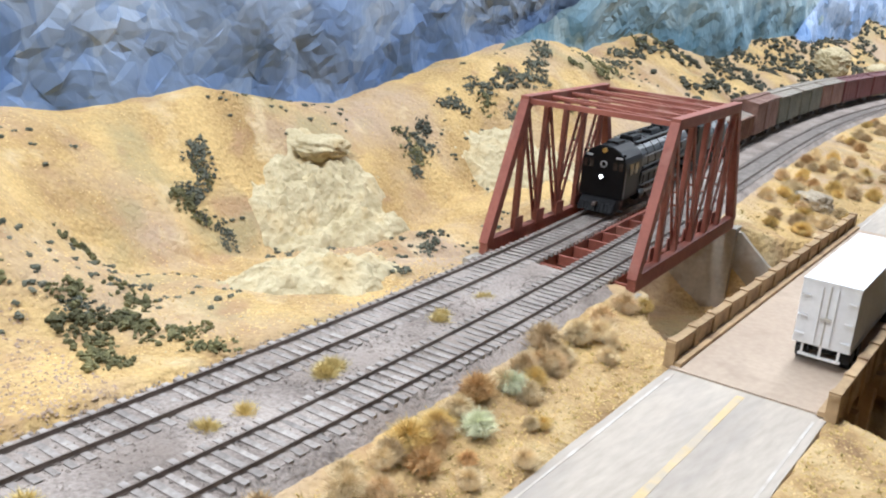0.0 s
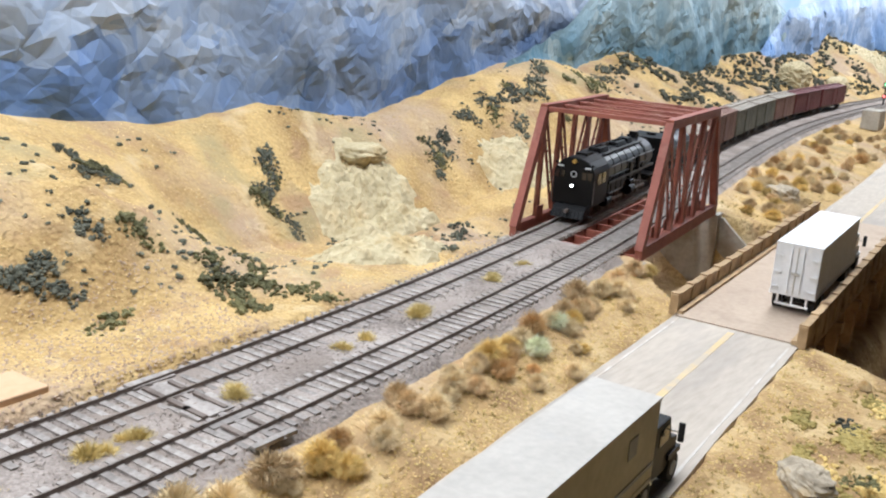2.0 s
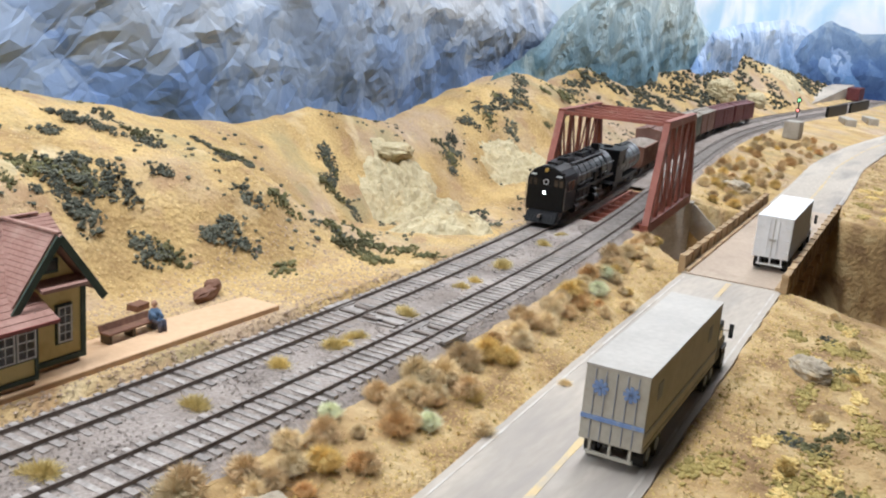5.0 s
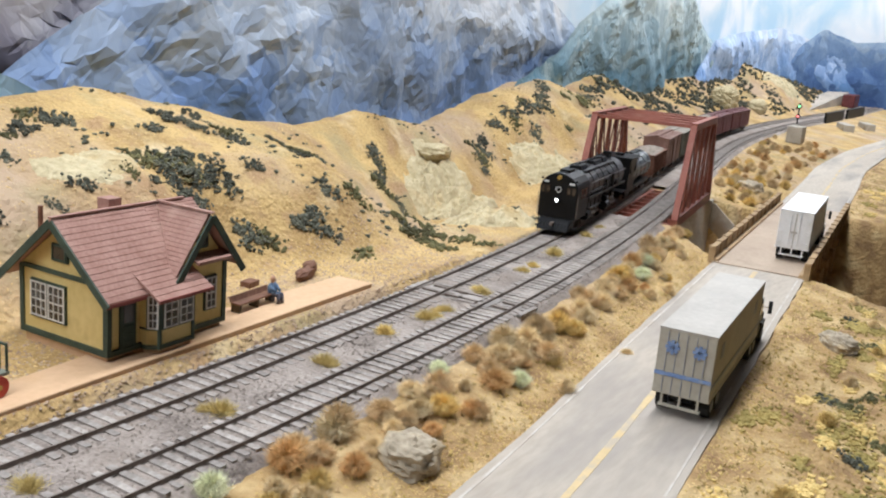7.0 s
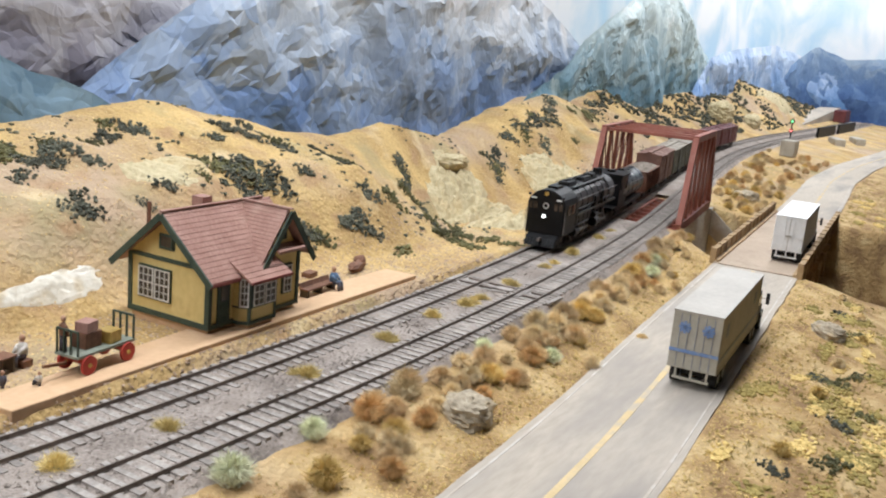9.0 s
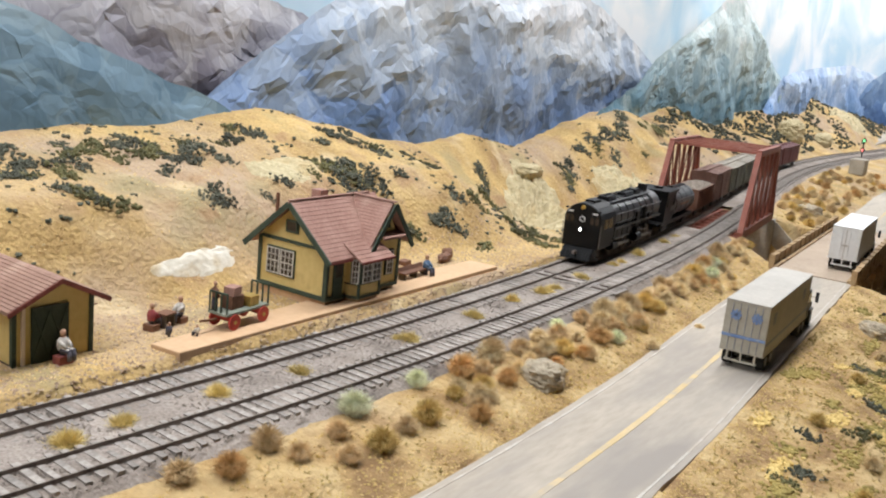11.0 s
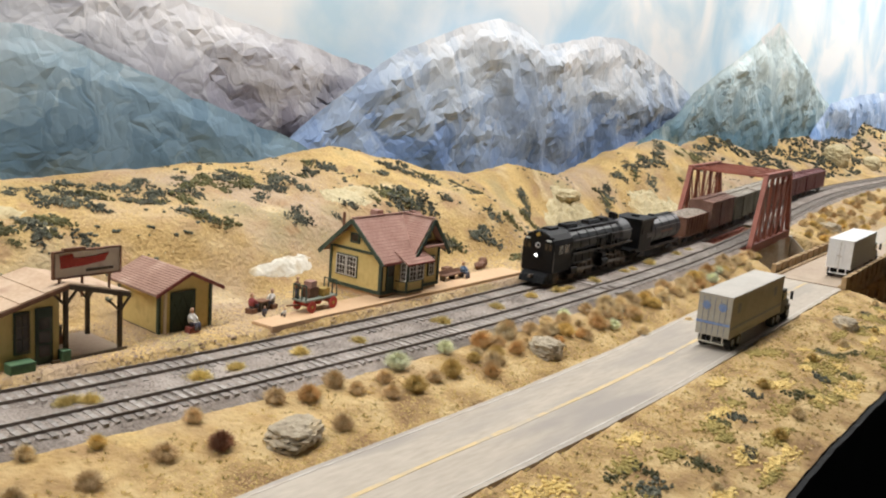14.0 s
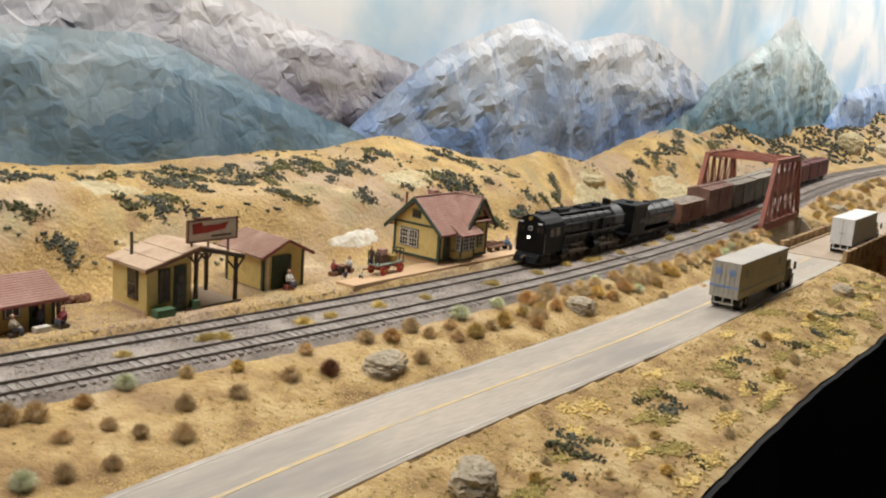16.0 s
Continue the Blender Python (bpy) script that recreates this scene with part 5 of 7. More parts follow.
bx.matrix_basis = pose(-0.2605, 0.0125, 0.0024, 0, 0, 1)
tagged(bx, "small green bin beside the filling station door", "bin")
junk = Geo()
for i in range(7):
    junk.lump(-0.012 + 0.004 * i, 0.002 * math.sin(i), 0.003, 0.0034, 0.004, 0.0035, np.random.RandomState(i + 8), 0.25)
ob = part("scrap_heap", junk, BROWN_WOOD)
ob.matrix_basis = pose(-0.322, 0.076, GZ(-0.322, 0.076) - 0.0006, 0, 0, 5)
tagged(ob, "heap of rusty brown scrap on the ground", "scrap heap")
barrel = thing("hanging_tub", "dark wooden tub of tools under the canopy", "tub", pose(-0.250, 0.045, 0.0024))
part("stand", Geo().box(-0.006, -0.004, 0, 0.006, 0.004, 0.0060), BROWN_WOOD, barrel)
part("tub", Geo().cyl((0.002, 0, 0.0058), (0.002, 0, 0.0120), 0.0032, 0.0036, 10), DARK_WOOD, barrel)
for x, y, c, t, l in ((-0.391, 0.0225, GREY_ROCK, -40, "grey figurine sitting before the cabin"), (-0.356, 0.0240, RED_CLOTH, 200, "red-clothed figurine sitting beside the cabin")):
    crate(x, y, 0.0002, 0.006, 0.006, 0.0045, 0, DARK_WOOD, "dark crate used as a seat")
    doll(x, y, 0.0035, t, c, True, l, 0.95)
crate(-0.372, 0.0225, 0.0002, 0.0105, 0.006, 0.0058, 5, PALE_CLOTH, "pale-topped crate before the cabin")
doll(-0.369, 0.0300, 0.0010, -90, DARK_CLOTH, False, "dark-clothed figurine standing in the cabin doorway", 0.85)


# ---- trucks ----
def road_wheel(parent, x, y, r=0.0062, w=0.0026):
    t = part("wheel", Geo().cyl((x, y - w, r), (x, y + w, r), r, n=16), TYRE, parent)
    part("rim", Geo().cyl((x, y - w - 0.0003, r), (x, y + w + 0.0003, r), r * 0.52, n=10), GREY_MARK, t)


def lorry(label, m, length, body, top, emblem):
    t = thing("lorry", label, "truck", m, group="trucks on the highway")
    w, z0, z1 = 0.0142, 0.0118, 0.0465
    tr = part("trailer_body", Geo().box(0, -w, z0, length, w, z1 - 0.0008), body, t, bevel=0.0004)
    part("roof", Geo().box(-0.0002, -w - 0.0002, z1 - 0.0010, length + 0.0002, w + 0.0002, z1), top, tr)
    if emblem:
        for y in (-0.0095, -0.0048, 0.0, 0.0048, 0.0095):
            part("door_seam", Geo().box(-0.0005, y - 0.00016, z0 + 0.001, 0.0, y + 0.00016, z1 - 0.002), GREY_MARK, tr)
        part("stripe", Geo().box(-0.0006, -w, z0 + 0.0098, -0.0001, w, z0 + 0.0118), BLUE_MARK, tr)
        part("stripe", Geo().box(0.001, -w - 0.0003, z0 + 0.0070, length - 0.001, -w - 0.0001, z0 + 0.0090), GREY_MARK, tr)
        for y in (-0.0068, 0.0068):
            g = Geo()
            for a in range(8):
                m2 = Matrix.Translation((-0.0006, y, z0 + 0.0250)) @ Matrix.Rotation(a * math.pi / 4, 4, "X")
                g.box(-0.0002, -0.0008, 0.0004, 0.0002, 0.0008, 0.0036, m2)
            part("emblem", g, BLUE_MARK, tr, "faded blue round emblem")
        for x in (0.018, length - 0.025):
            part("side_mark", Geo().box(x - 0.004, -w - 0.0003, z0 + 0.0195, x + 0.004, -w - 0.0001, z0 + 0.0275), GREY_MARK, tr)
    else:
        part("door_seam", Geo().box(-0.0005, -0.0003, z0 + 0.001, 0.0, 0.0003, z1 - 0.002), CONCRETE, tr)
        for y in (-0.0038, 0.0038):
            part("lock_bar", Geo().cyl((-0.0008, y, z0 + 0.002), (-0.0008, y, z1 - 0.003), 0.0004, n=6), body, tr)
        for y in (-0.0115, 0.0115):
            for z in (0.0045, 0.0145, 0.0255):
                part("hinge", Geo().box(-0.0009, y - 0.0024, z0 + z, -0.0001, y + 0.0024, z0 + z + 0.0011), body, tr)
        part("latch", Geo().box(-0.0012, -0.0028, z0 + 0.0145, -0.0004, 0.0028, z0 + 0.0160), TRAILER_TOP, tr)
    for y in (-1, 1):
        part("side_rail", Geo().box(0.001, y * w - 0.0003, z0 - 0.0002, length - 0.001, y * w + 0.0003, z0 + 0.0018), body, tr)
    part("chassis", Geo().box(0.004, -0.0045, z0 - 0.0030, length, 0.0045, z0 - 0.0001), TYRE, t)
    bump = part("bumper", Geo().box(0.0005, -0.0105, 0.0052, 0.0020, 0.0105, 0.0065), WHITE_BODY if not emblem else TRAILER, t)
    for y in (-0.0090, 0.0, 0.0090):
        part("bumper_post", Geo().box(0.0007, y - 0.0006, 0.0062, 0.0018, y + 0.0006, z0 + 0.0003), WHITE_BODY if not emblem else TRAILER, bump)
    for x in (0.014, 0.028):
        part("axle", Geo().cyl((x, -0.012, 0.0062), (x, 0.012, 0.0062), 0.0014, n=8), TYRE, t)
        part("hanger", Geo().box(x - 0.003, -0.005, 0.0055, x + 0.003, 0.005, z0 - 0.0028), TYRE, t)
        for y in (-0.0110, 0.0110):
            road_wheel(t, x, y)
    # tractor
    x0 = length - 0.014
    part("tractor_frame", Geo().box(x0 - 0.010, -0.0050, 0.0055, x0 + 0.050, 0.0050, 0.0088), TYRE, t)
    cab = part("cab", Geo().prism([(x0 + 0.0165, 0.0075), (x0 + 0.0445, 0.0075), (x0 + 0.0450, 0.0190), (x0 + 0.0375, 0.0205), (x0 + 0.0340, 0.0310), (x0 + 0.0165, 0.0315)], -0.0128, 0.0128, "y"), BLACK if emblem else WHITE_BODY, t, bevel=0.0007)
    for y in (-0.0130, 0.0130):
        part("side_window", Geo().box(x0 + 0.0225, y - 0.0002, 0.0215, x0 + 0.0325, y + 0.0002, 0.0285), DARK_PANE, cab)
        part("mirror", Geo().box(x0 + 0.0345, y * 1.32 - 0.0012, 0.0210, x0 + 0.0355, y * 1.32 + 0.0012, 0.0290), TYRE, cab)
        part("mirror_arm", Geo().bar((x0 + 0.0340, y, 0.0250), (x0 + 0.0350, y * 1.32, 0.0250), 0.0005), CHROME, cab)
        part("fuel_tank", Geo().cyl((x0 + 0.0060, y * 0.80, 0.0075), (x0 + 0.0190, y * 0.80, 0.0075), 0.0028, n=12), CHROME, t)
    part("fender", Geo().box(x0 + 0.0340, -0.0138, 0.0115, x0 + 0.0475, 0.0138, 0.0140), BLACK if emblem else WHITE_BODY, cab)
    part("exhaust_stack", Geo().cyl((x0 + 0.0150, -0.0118, 0.009), (x0 + 0.0150, -0.0118, 0.0400), 0.0009, n=8), CHROME, t)
    for x in (x0 - 0.003, x0 + 0.0095, x0 + 0.0405):
        part("axle", Geo().cyl((x, -0.012, 0.0062), (x, 0.012, 0.0062), 0.0014, n=8), TYRE, t)
        for y in (-0.0112, 0.0112):
            road_wheel(t, x, y)
    return t


lorry("dull beige trailer lorry with blue emblems parked on the highway", Matrix.Translation((0.1835, -0.2000, ROAD_Z + 0.0002)) @ Matrix.Rotation(radians(3.6), 4, "Z"), 0.140, TRAILER, TRAILER_TOP, True)
lorry("plain white trailer lorry standing on the highway bridge", Matrix.Translation((0.6120, -0.1690, ROAD_Z + 0.0012)) @ Matrix.Rotation(radians(4.0), 4, "Z"), 0.126, WHITE_BODY, WHITE_BODY, False)

# ---- train ----
WHEELS = []


def wheelset(parent, x, r, gauge=0.0165):
    """A pair of wheels on an axle; its origin is the axle."""
    g = Geo()
    for y in (-gauge / 2, gauge / 2):
        s = 1 if y > 0 else -1
        g.cyl((0, y - 0.0010, 0), (0, y + 0.0010, 0), r, n=20)
        g.cyl((0, y - s * 0.0014, 0), (0, y - s * 0.0006, 0), r + 0.0006, n=20)
        for k in range(4):
            a = k * math.pi / 4
            g.bar((math.cos(a) * r * 0.8, y + s * 0.0011, math.sin(a) * r * 0.8), (-math.cos(a) * r * 0.8, y + s * 0.0011, -math.sin(a) * r * 0.8), 0.0007)
    g.cyl((0, -gauge / 2, 0), (0, gauge / 2, 0), 0.0011, n=8)
    ob = part("wheelset", g, RAIL, parent)
    ob.matrix_basis = pose(x, 0, r)
    WHEELS.append((ob, x, r))
    return ob


def bogie(parent, x, r=0.0046, base=0.0105):
    f = part("truck_frame", Geo().box(x - base / 2 - 0.004, -0.0030, 0.0040, x + base / 2 + 0.004, 0.0030, 0.0078), BLACK, parent)
    for y in (-0.0112, 0.0112):
        part("side_frame", Geo().prism([(x - base / 2 - 0.0045, 0.0036), (x + base / 2 + 0.0045, 0.0036), (x + base / 2 + 0.0045, 0.0056), (x + 0.0035, 0.0078), (x - 0.0035, 0.0078), (x - base / 2 - 0.0045, 0.0056)], y - 0.0008, y + 0.0008, "y"), BLACK, f)
        part("bolster", Geo().box(x - 0.0020, min(0, y), 0.0045, x + 0.0020, max(0, y), 0.0068), BLACK, f)
    for o in (-base / 2, base / 2):
        wheelset(parent, x + o, r)


def coupler(parent, x, d):
    part("coupler", Geo().box(min(x, x + d * 0.006), -0.0012, 0.0080, max(x, x + d * 0.006), 0.0012, 0.0102), RAIL, parent)


def locomotive():
    """A cab-forward articulated engine; x = 0 is its headlight and it runs towards -x."""
    e = thing("steam_locomotive", "black cab-forward steam locomotive with a lit headlight", "locomotive")
    half = [(-0.0165, 0.0120), (-0.0165, 0.0385), (-0.0150, 0.0425), (-0.0110, 0.0470), (-0.0055, 0.0498), (0.0, 0.0507)]
    out = half + [(-a, b) for a, b in half[::-1][1:]]
    cab = part("cab", Geo().prism(out, 0.0015, 0.0400), BLACK, e, bevel=0.0009)
    part("headlight", Geo().cyl((-0.0012, 0, 0.0280), (0.0020, 0, 0.0280), 0.0019, n=16), BLACK, cab)
    part("headlight_lens", Geo().cyl((-0.0016, 0, 0.0280), (-0.0011, 0, 0.0280), 0.0012, n=16), LAMP_GLASS, cab, "glowing white headlight lens")
    ring = Geo()
    for k in range(16):
        a, b = k * math.pi / 8, (k + 1) * math.pi / 8
        ring.bar((0.0009, 0.0022 * math.cos(a), 0.0368 + 0.0022 * math.sin(a)), (0.0009, 0.0022 * math.cos(b), 0.0368 + 0.0022 * math.sin(b)), 0.0006)
    part("emblem_ring", ring, LETTER_WHITE, cab, "pale ring emblem")
    part("lamp", Geo().cyl((-0.0008, 0, 0.0470), (0.0022, 0, 0.0470), 0.0017, n=14), BRASS, cab, "brass-coloured upper lamp")
    for y in (-0.0112, 0.0112):
        part("number_board", Geo().box(0.0006, y - 0.0023, 0.0418, 0.0018, y + 0.0023, 0.0431), LETTER_WHITE, cab, "small white bar")
        for o in (-0.0022, 0.0022):
            part("cab_window", Geo().box(0.0007, y + o - 0.0015, 0.0335, 0.0016, y + o + 0.0015, 0.0392), DARK_PANE, cab)
    for s in (-1, 1):
        for x in (0.0120, 0.0230):
            part("side_window", Geo().box(x, s * 0.0165 - 0.0003, 0.0290, x + 0.0080, s * 0.0165 + 0.0003, 0.0375), DARK_PANE, cab)
        g = Geo()
        for k in range(5):
            g.bar((0.0385, s * 0.0172, 0.0100 + 0.004 * k), (0.0425, s * 0.0172, 0.0100 + 0.004 * k), 0.0005)
        part("ladder", g, BLACK, cab)
        part("cab_handrail", Geo().cyl((0.0020, s * 0.0172, 0.0140), (0.0020, s * 0.0172, 0.0330), 0.0003, n=6), STEEL, cab)
        part("marker_lamp", Geo().cyl((0.0005, s * 0.0150, 0.0450), (0.0030, s * 0.0150, 0.0450), 0.0010, n=8), BLACK, cab)
    part("cab_roof_vent", Geo().box(0.0140, -0.0045, 0.0500, 0.0290, 0.0045, 0.0520), BLACK, cab)
    part("pilot", Geo().prism([(-0.0070, 0.0030), (0.0100, 0.0030), (0.0100, 0.0125), (0.0010, 0.0125), (-0.0040, 0.0090)], -0.0135, 0.0135, "y"), BLACK, e, bevel=0.0006)
    g = Geo()
    for k in range(9):
        y = -0.0120 + 0.003 * k
        g.bar((-0.0078, y, 0.0030), (-0.0040, y, 0.0095), 0.0008)
    part("pilot_bars", g, BLACK, e)
    coupler(e, -0.0050, -1)
    # boiler
    boiler = part("boiler", Geo().cyl((0.0380, 0, 0.0340), (0.1500, 0, 0.0340), 0.0158, n=28), BOILER_BLACK, e, shade=False)
    part("smokebox", Geo().cyl((0.1490, 0, 0.0340), (0.1720, 0, 0.0340), 0.0161, 0.0150, 28), SMOKEBOX, boiler, "grey graphite smokebox")
    for x in (0.0560, 0.0740, 0.0920, 0.1100, 0.1280, 0.1460):
        part("boiler_band", Geo().cyl((x, 0, 0.0340), (x + 0.0010, 0, 0.0340), 0.0161, n=28), BLACK, boiler)
    for x0, x1, z in ((0.0440, 0.0660, 0.0530), (0.0900, 0.1150, 0.0528), (0.1200, 0.1330, 0.0535)):
        part("sand_box", Geo().prism([(-0.0060, 0.0480), (0.0060, 0.0480), (0.0045, z), (-0.0045, z)], x0, x1), BLACK, boiler, bevel=0.0007)
    for x in (0.0710, 0.0780, 0.0840):
        part("safety_valve", Geo().cyl((x, 0.0015, 0.0485), (x, 0.0015, 0.0530), 0.0009, n=8), STEEL, boiler)
    part("stack", Geo().cyl((0.1560, 0, 0.0470), (0.1560, 0, 0.0545), 0.0038, 0.0042, 14), BLACK, boiler)
    part("bell", Geo().cyl((0.1650, 0, 0.0490), (0.1650, 0, 0.0530), 0.0016, 0.0010, 10), BRASS, boiler)
    for s in (-1, 1):
        board = part("running_board", Geo().box(0.0400, min(s * 0.0120, s * 0.0170), 0.0262, 0.1700, max(s * 0.0120, s * 0.0170), 0.0272), BLACK, e)
        part("board_edge", Geo().box(0.0400, s * 0.0170 - 0.0003, 0.0255, 0.1700, s * 0.0170 + 0.0003, 0.0276), SMOKEBOX, board)
        part("handrail", Geo().cyl((0.0420, s * 0.0166, 0.0395), (0.1690, s * 0.0166, 0.0395), 0.0004, n=6), STEEL, boiler)
        part("pipe", Geo().cyl((0.0450, s * 0.0160, 0.0305), (0.1500, s * 0.0160, 0.0315), 0.0008, n=8), BLACK, boiler)
        part("pipe", Geo().cyl((0.0450, s * 0.0140, 0.0205), (0.0900, s * 0.0150, 0.0215), 0.0010, n=8), BLACK, e)
        part("air_tank", Geo().cyl((0.0480, s * 0.0135, 0.0228), (0.0700, s * 0.0135, 0.0228), 0.0026, n=12), BLACK, e)
        part("feed_pump", Geo().box(0.0960, min(s * 0.0130, s * 0.0172), 0.0230, 0.1060, max(s * 0.0130, s * 0.0172), 0.0370), BLACK, e, bevel=0.0008)
        part("compressor", Geo().cyl((0.1180, s * 0.0155, 0.0280), (0.1180, s * 0.0155, 0.0400), 0.0028, n=12), BLACK, e)
        for x in (0.0420, 0.1080):
            part("cylinder", Geo().cyl((x - 0.006, s * 0.0145, 0.0115), (x + 0.006, s * 0.0145, 0.0115), 0.0042, n=14), BLACK, e)
            part("valve_chest", Geo().cyl((x - 0.005, s * 0.0145, 0.0180), (x + 0.005, s * 0.0145, 0.0180), 0.0025, n=12), BLACK, e)
            part("main_rod", Geo().bar((x + 0.006, s * 0.0134, 0.0110), (x + 0.040, s * 0.0134, 0.0092), 0.0007, 0.0014), STEEL, e)
            part("side_rod", Geo().bar((x + 0.013, s * 0.0122, 0.0080), (x + 0.055, s * 0.0122, 0.0080), 0.0007, 0.0016), STEEL, e)
            part("valve_gear", Geo().bar((x + 0.006, s * 0.0150, 0.0180), (x + 0.030, s * 0.0150, 0.0150), 0.0006, 0.0011), STEEL, e)
            part("link", Geo().bar((x + 0.028, s * 0.0150, 0.0205), (x + 0.031, s * 0.0150, 0.0110), 0.0006, 0.0016), STEEL, e)
    for s in (-1, 1):
        lo, hi = sorted((s * 0.0150, s * 0.0169))
        skirt = part("side_casing", Geo().prism([(0.0390, 0.0180), (0.0800, 0.0180), (0.0860, 0.0258), (0.0390, 0.0258)], lo, hi, "y"), BLACK, e, bevel=0.0003)
        part("casing_step", Geo().box(0.0400, s * 0.0172 - 0.0006, 0.0172, 0.0780, s * 0.0172 + 0.0006, 0.0180), SMOKEBOX, skirt)
        for x in (0.0460, 0.0600, 0.0740):
            part("casing_rib", Geo().box(x - 0.0004, s * 0.0170 - 0.0003, 0.0182, x + 0.0004, s * 0.0170 + 0.0003, 0.0256), BLACK, skirt)
        for x in (0.0500, 0.0680, 0.0860, 0.1040, 0.1220, 0.1400, 0.1580):
            part("handrail_post", Geo().cyl((x, s * 0.0150, 0.0395), (x, s * 0.0168, 0.0395), 0.0004, n=6), STEEL, boiler)
        for x, top in ((0.0900, 0.0420), (0.1125, 0.0455), (0.1275, 0.0430), (0.1430, 0.0470)):
            part("branch_pipe", Geo().cyl((x, s * 0.0158, 0.0270), (x, s * 0.0150, 0.0395), 0.0006, n=6).cyl((x, s * 0.0150, 0.0395), (x, s * 0.0100, top), 0.0006, n=6), BLACK, boiler)
        part("lubricator", Geo().box(0.1330, min(s * 0.0150, s * 0.0172), 0.0274, 0.1400, max(s * 0.0150, s * 0.0172), 0.0325), BLACK, e, bevel=0.0005)
        part("grab_rail", Geo().cyl((0.0440, s * 0.0070, 0.0520), (0.1480, s * 0.0070, 0.0505), 0.0003, n=6), BLACK, boiler)
        part("buffer_step", Geo().box(0.0020, s * 0.0150 - 0.0025, 0.0035, 0.0050, s * 0.0150 + 0.0025, 0.0045), BLACK, e)
        part("front_ladder", Geo().bar((0.0005, s * 0.0145, 0.0040), (0.0005, s * 0.0145, 0.0130), 0.0005).bar((0.0005, s * 0.0118, 0.0040), (0.0005, s * 0.0118, 0.0130), 0.0005), BLACK, e)
        for x in (0.0480, 0.1140):
            for k in range(3):
                part("spring_hanger", Geo().box(x + 0.0150 * k - 0.0008, s * 0.0108 - 0.0006, 0.0135, x + 0.0150 * k + 0.0008, s * 0.0108 + 0.0006, 0.0195), BLACK, e)
    for x in (0.0500, 0.0560, 0.0620, 0.0960, 0.1040, 0.1110):
        part("hatch_lid", Geo().cyl((x, 0, 0.0526), (x, 0, 0.0538), 0.0017, n=10), BLACK, boiler)
    for y in (-0.0088, 0.0088):
        part("top_walkway", Geo().box(0.0430, y - 0.0016, 0.0486, 0.1480, y + 0.0016, 0.0493), SMOKEBOX, boiler)
    part("whistle", Geo().cyl((0.1380, 0.0060, 0.0480), (0.1380, 0.0060, 0.0550), 0.0006, n=6), STEEL, boiler)
    part("turret", Geo().box(0.1505, -0.0036, 0.0490, 0.1545, 0.0036, 0.0560), BLACK, boiler, bevel=0.0005)
    part("rear_deck", Geo().box(0.1700, -0.0150, 0.0140, 0.1880, 0.0150, 0.0152), BLACK, e)
    part("engine_frame", Geo().box(0.0080, -0.0055, 0.0055, 0.1740, 0.0055, 0.0200), BLACK, e)
    part("firebox", Geo().prism([(-0.0125, 0.0190), (0.0125, 0.0190), (0.0150, 0.0330), (-0.0150, 0.0330)], 0.0400, 0.0880), BLACK, e)
    for x in (0.0120, 0.0240):
        wheelset(e, x, 0.0050)
    for x0 in (0.0560, 0.1220):
        for k in range(3):
            wheelset(e, x0 + 0.0175 * k, 0.0080)
    wheelset(e, 0.1700, 0.0046)
    return e


def tender():
    e = thing("tender", "black tender with high bunker and cylindrical tank", "tender")
    part("frame", Geo().box(-0.0660, -0.0140, 0.0095, 0.0660, 0.0140, 0.0130), BLACK, e)
    part("tank", Geo().cyl((-0.0400, 0, 0.0272), (0.0655, 0, 0.0272), 0.0152, n=28), BOILER_BLACK, e)
    part("bunker", Geo().prism([(-0.0145, 0.0128), (0.0145, 0.0128), (0.0150, 0.0300), (0.0162, 0.0440), (-0.0162, 0.0440), (-0.0150, 0.0300)], -0.0610, -0.0240), BLACK, e, bevel=0.0006)
    part("bunker_rim", Geo().prism([(-0.0162, 0.0436), (0.0162, 0.0436), (0.0182, 0.0466), (-0.0182, 0.0466)], -0.0640, -0.0215), BLACK, e)
    for x in (-0.0150, 0.0080, 0.0310, 0.0540):
        part("tank_band", Geo().cyl((x, 0, 0.0272), (x + 0.0008, 0, 0.0272), 0.0155, n=28), BLACK, e)
    part("top_walk", Geo().box(-0.0230, -0.0030, 0.0420, 0.0640, 0.0030, 0.0430), BLACK, e)
    for x in (-0.0560, -0.0300):
        part("bunker_rib", Geo().box(x - 0.0005, -0.0160, 0.0300, x + 0.0005, 0.0160, 0.0442), BLACK, e)
    part("front_deck", Geo().box(-0.0700, -0.0148, 0.0130, -0.0600, 0.0148, 0.0142), BLACK, e)
    part("hatch", Geo().cyl((0.0050, 0, 0.0420), (0.0050, 0, 0.0450), 0.0038, n=14), BLACK, e)
    part("hatch", Geo().cyl((-0.0420, 0, 0.0462), (-0.0420, 0, 0.0486), 0.0046, n=14), BLACK, e)
    for s in (-1, 1):
        part("lettering", Geo().box(0.0020, s * 0.0152 - 0.0004, 0.0262, 0.0380, s * 0.0152 + 0.0004, 0.0282), BOX_BROWN, e, "dull bar")
        part("handrail", Geo().cyl((-0.0150, s * 0.0158, 0.0330), (0.0600, s * 0.0158, 0.0330), 0.0003, n=6), STEEL, e)
        part("step_lamp", Geo().box(-0.0100, s * 0.0145 - 0.0008, 0.0100, -0.0060, s * 0.0145 + 0.0008, 0.0122), CHROME, e)
    bogie(e, -0.0440, 0.0046, 0.0160)
    bogie(e, 0.0440, 0.0046, 0.0160)
    coupler(e, 0.0640, 1)
    return e


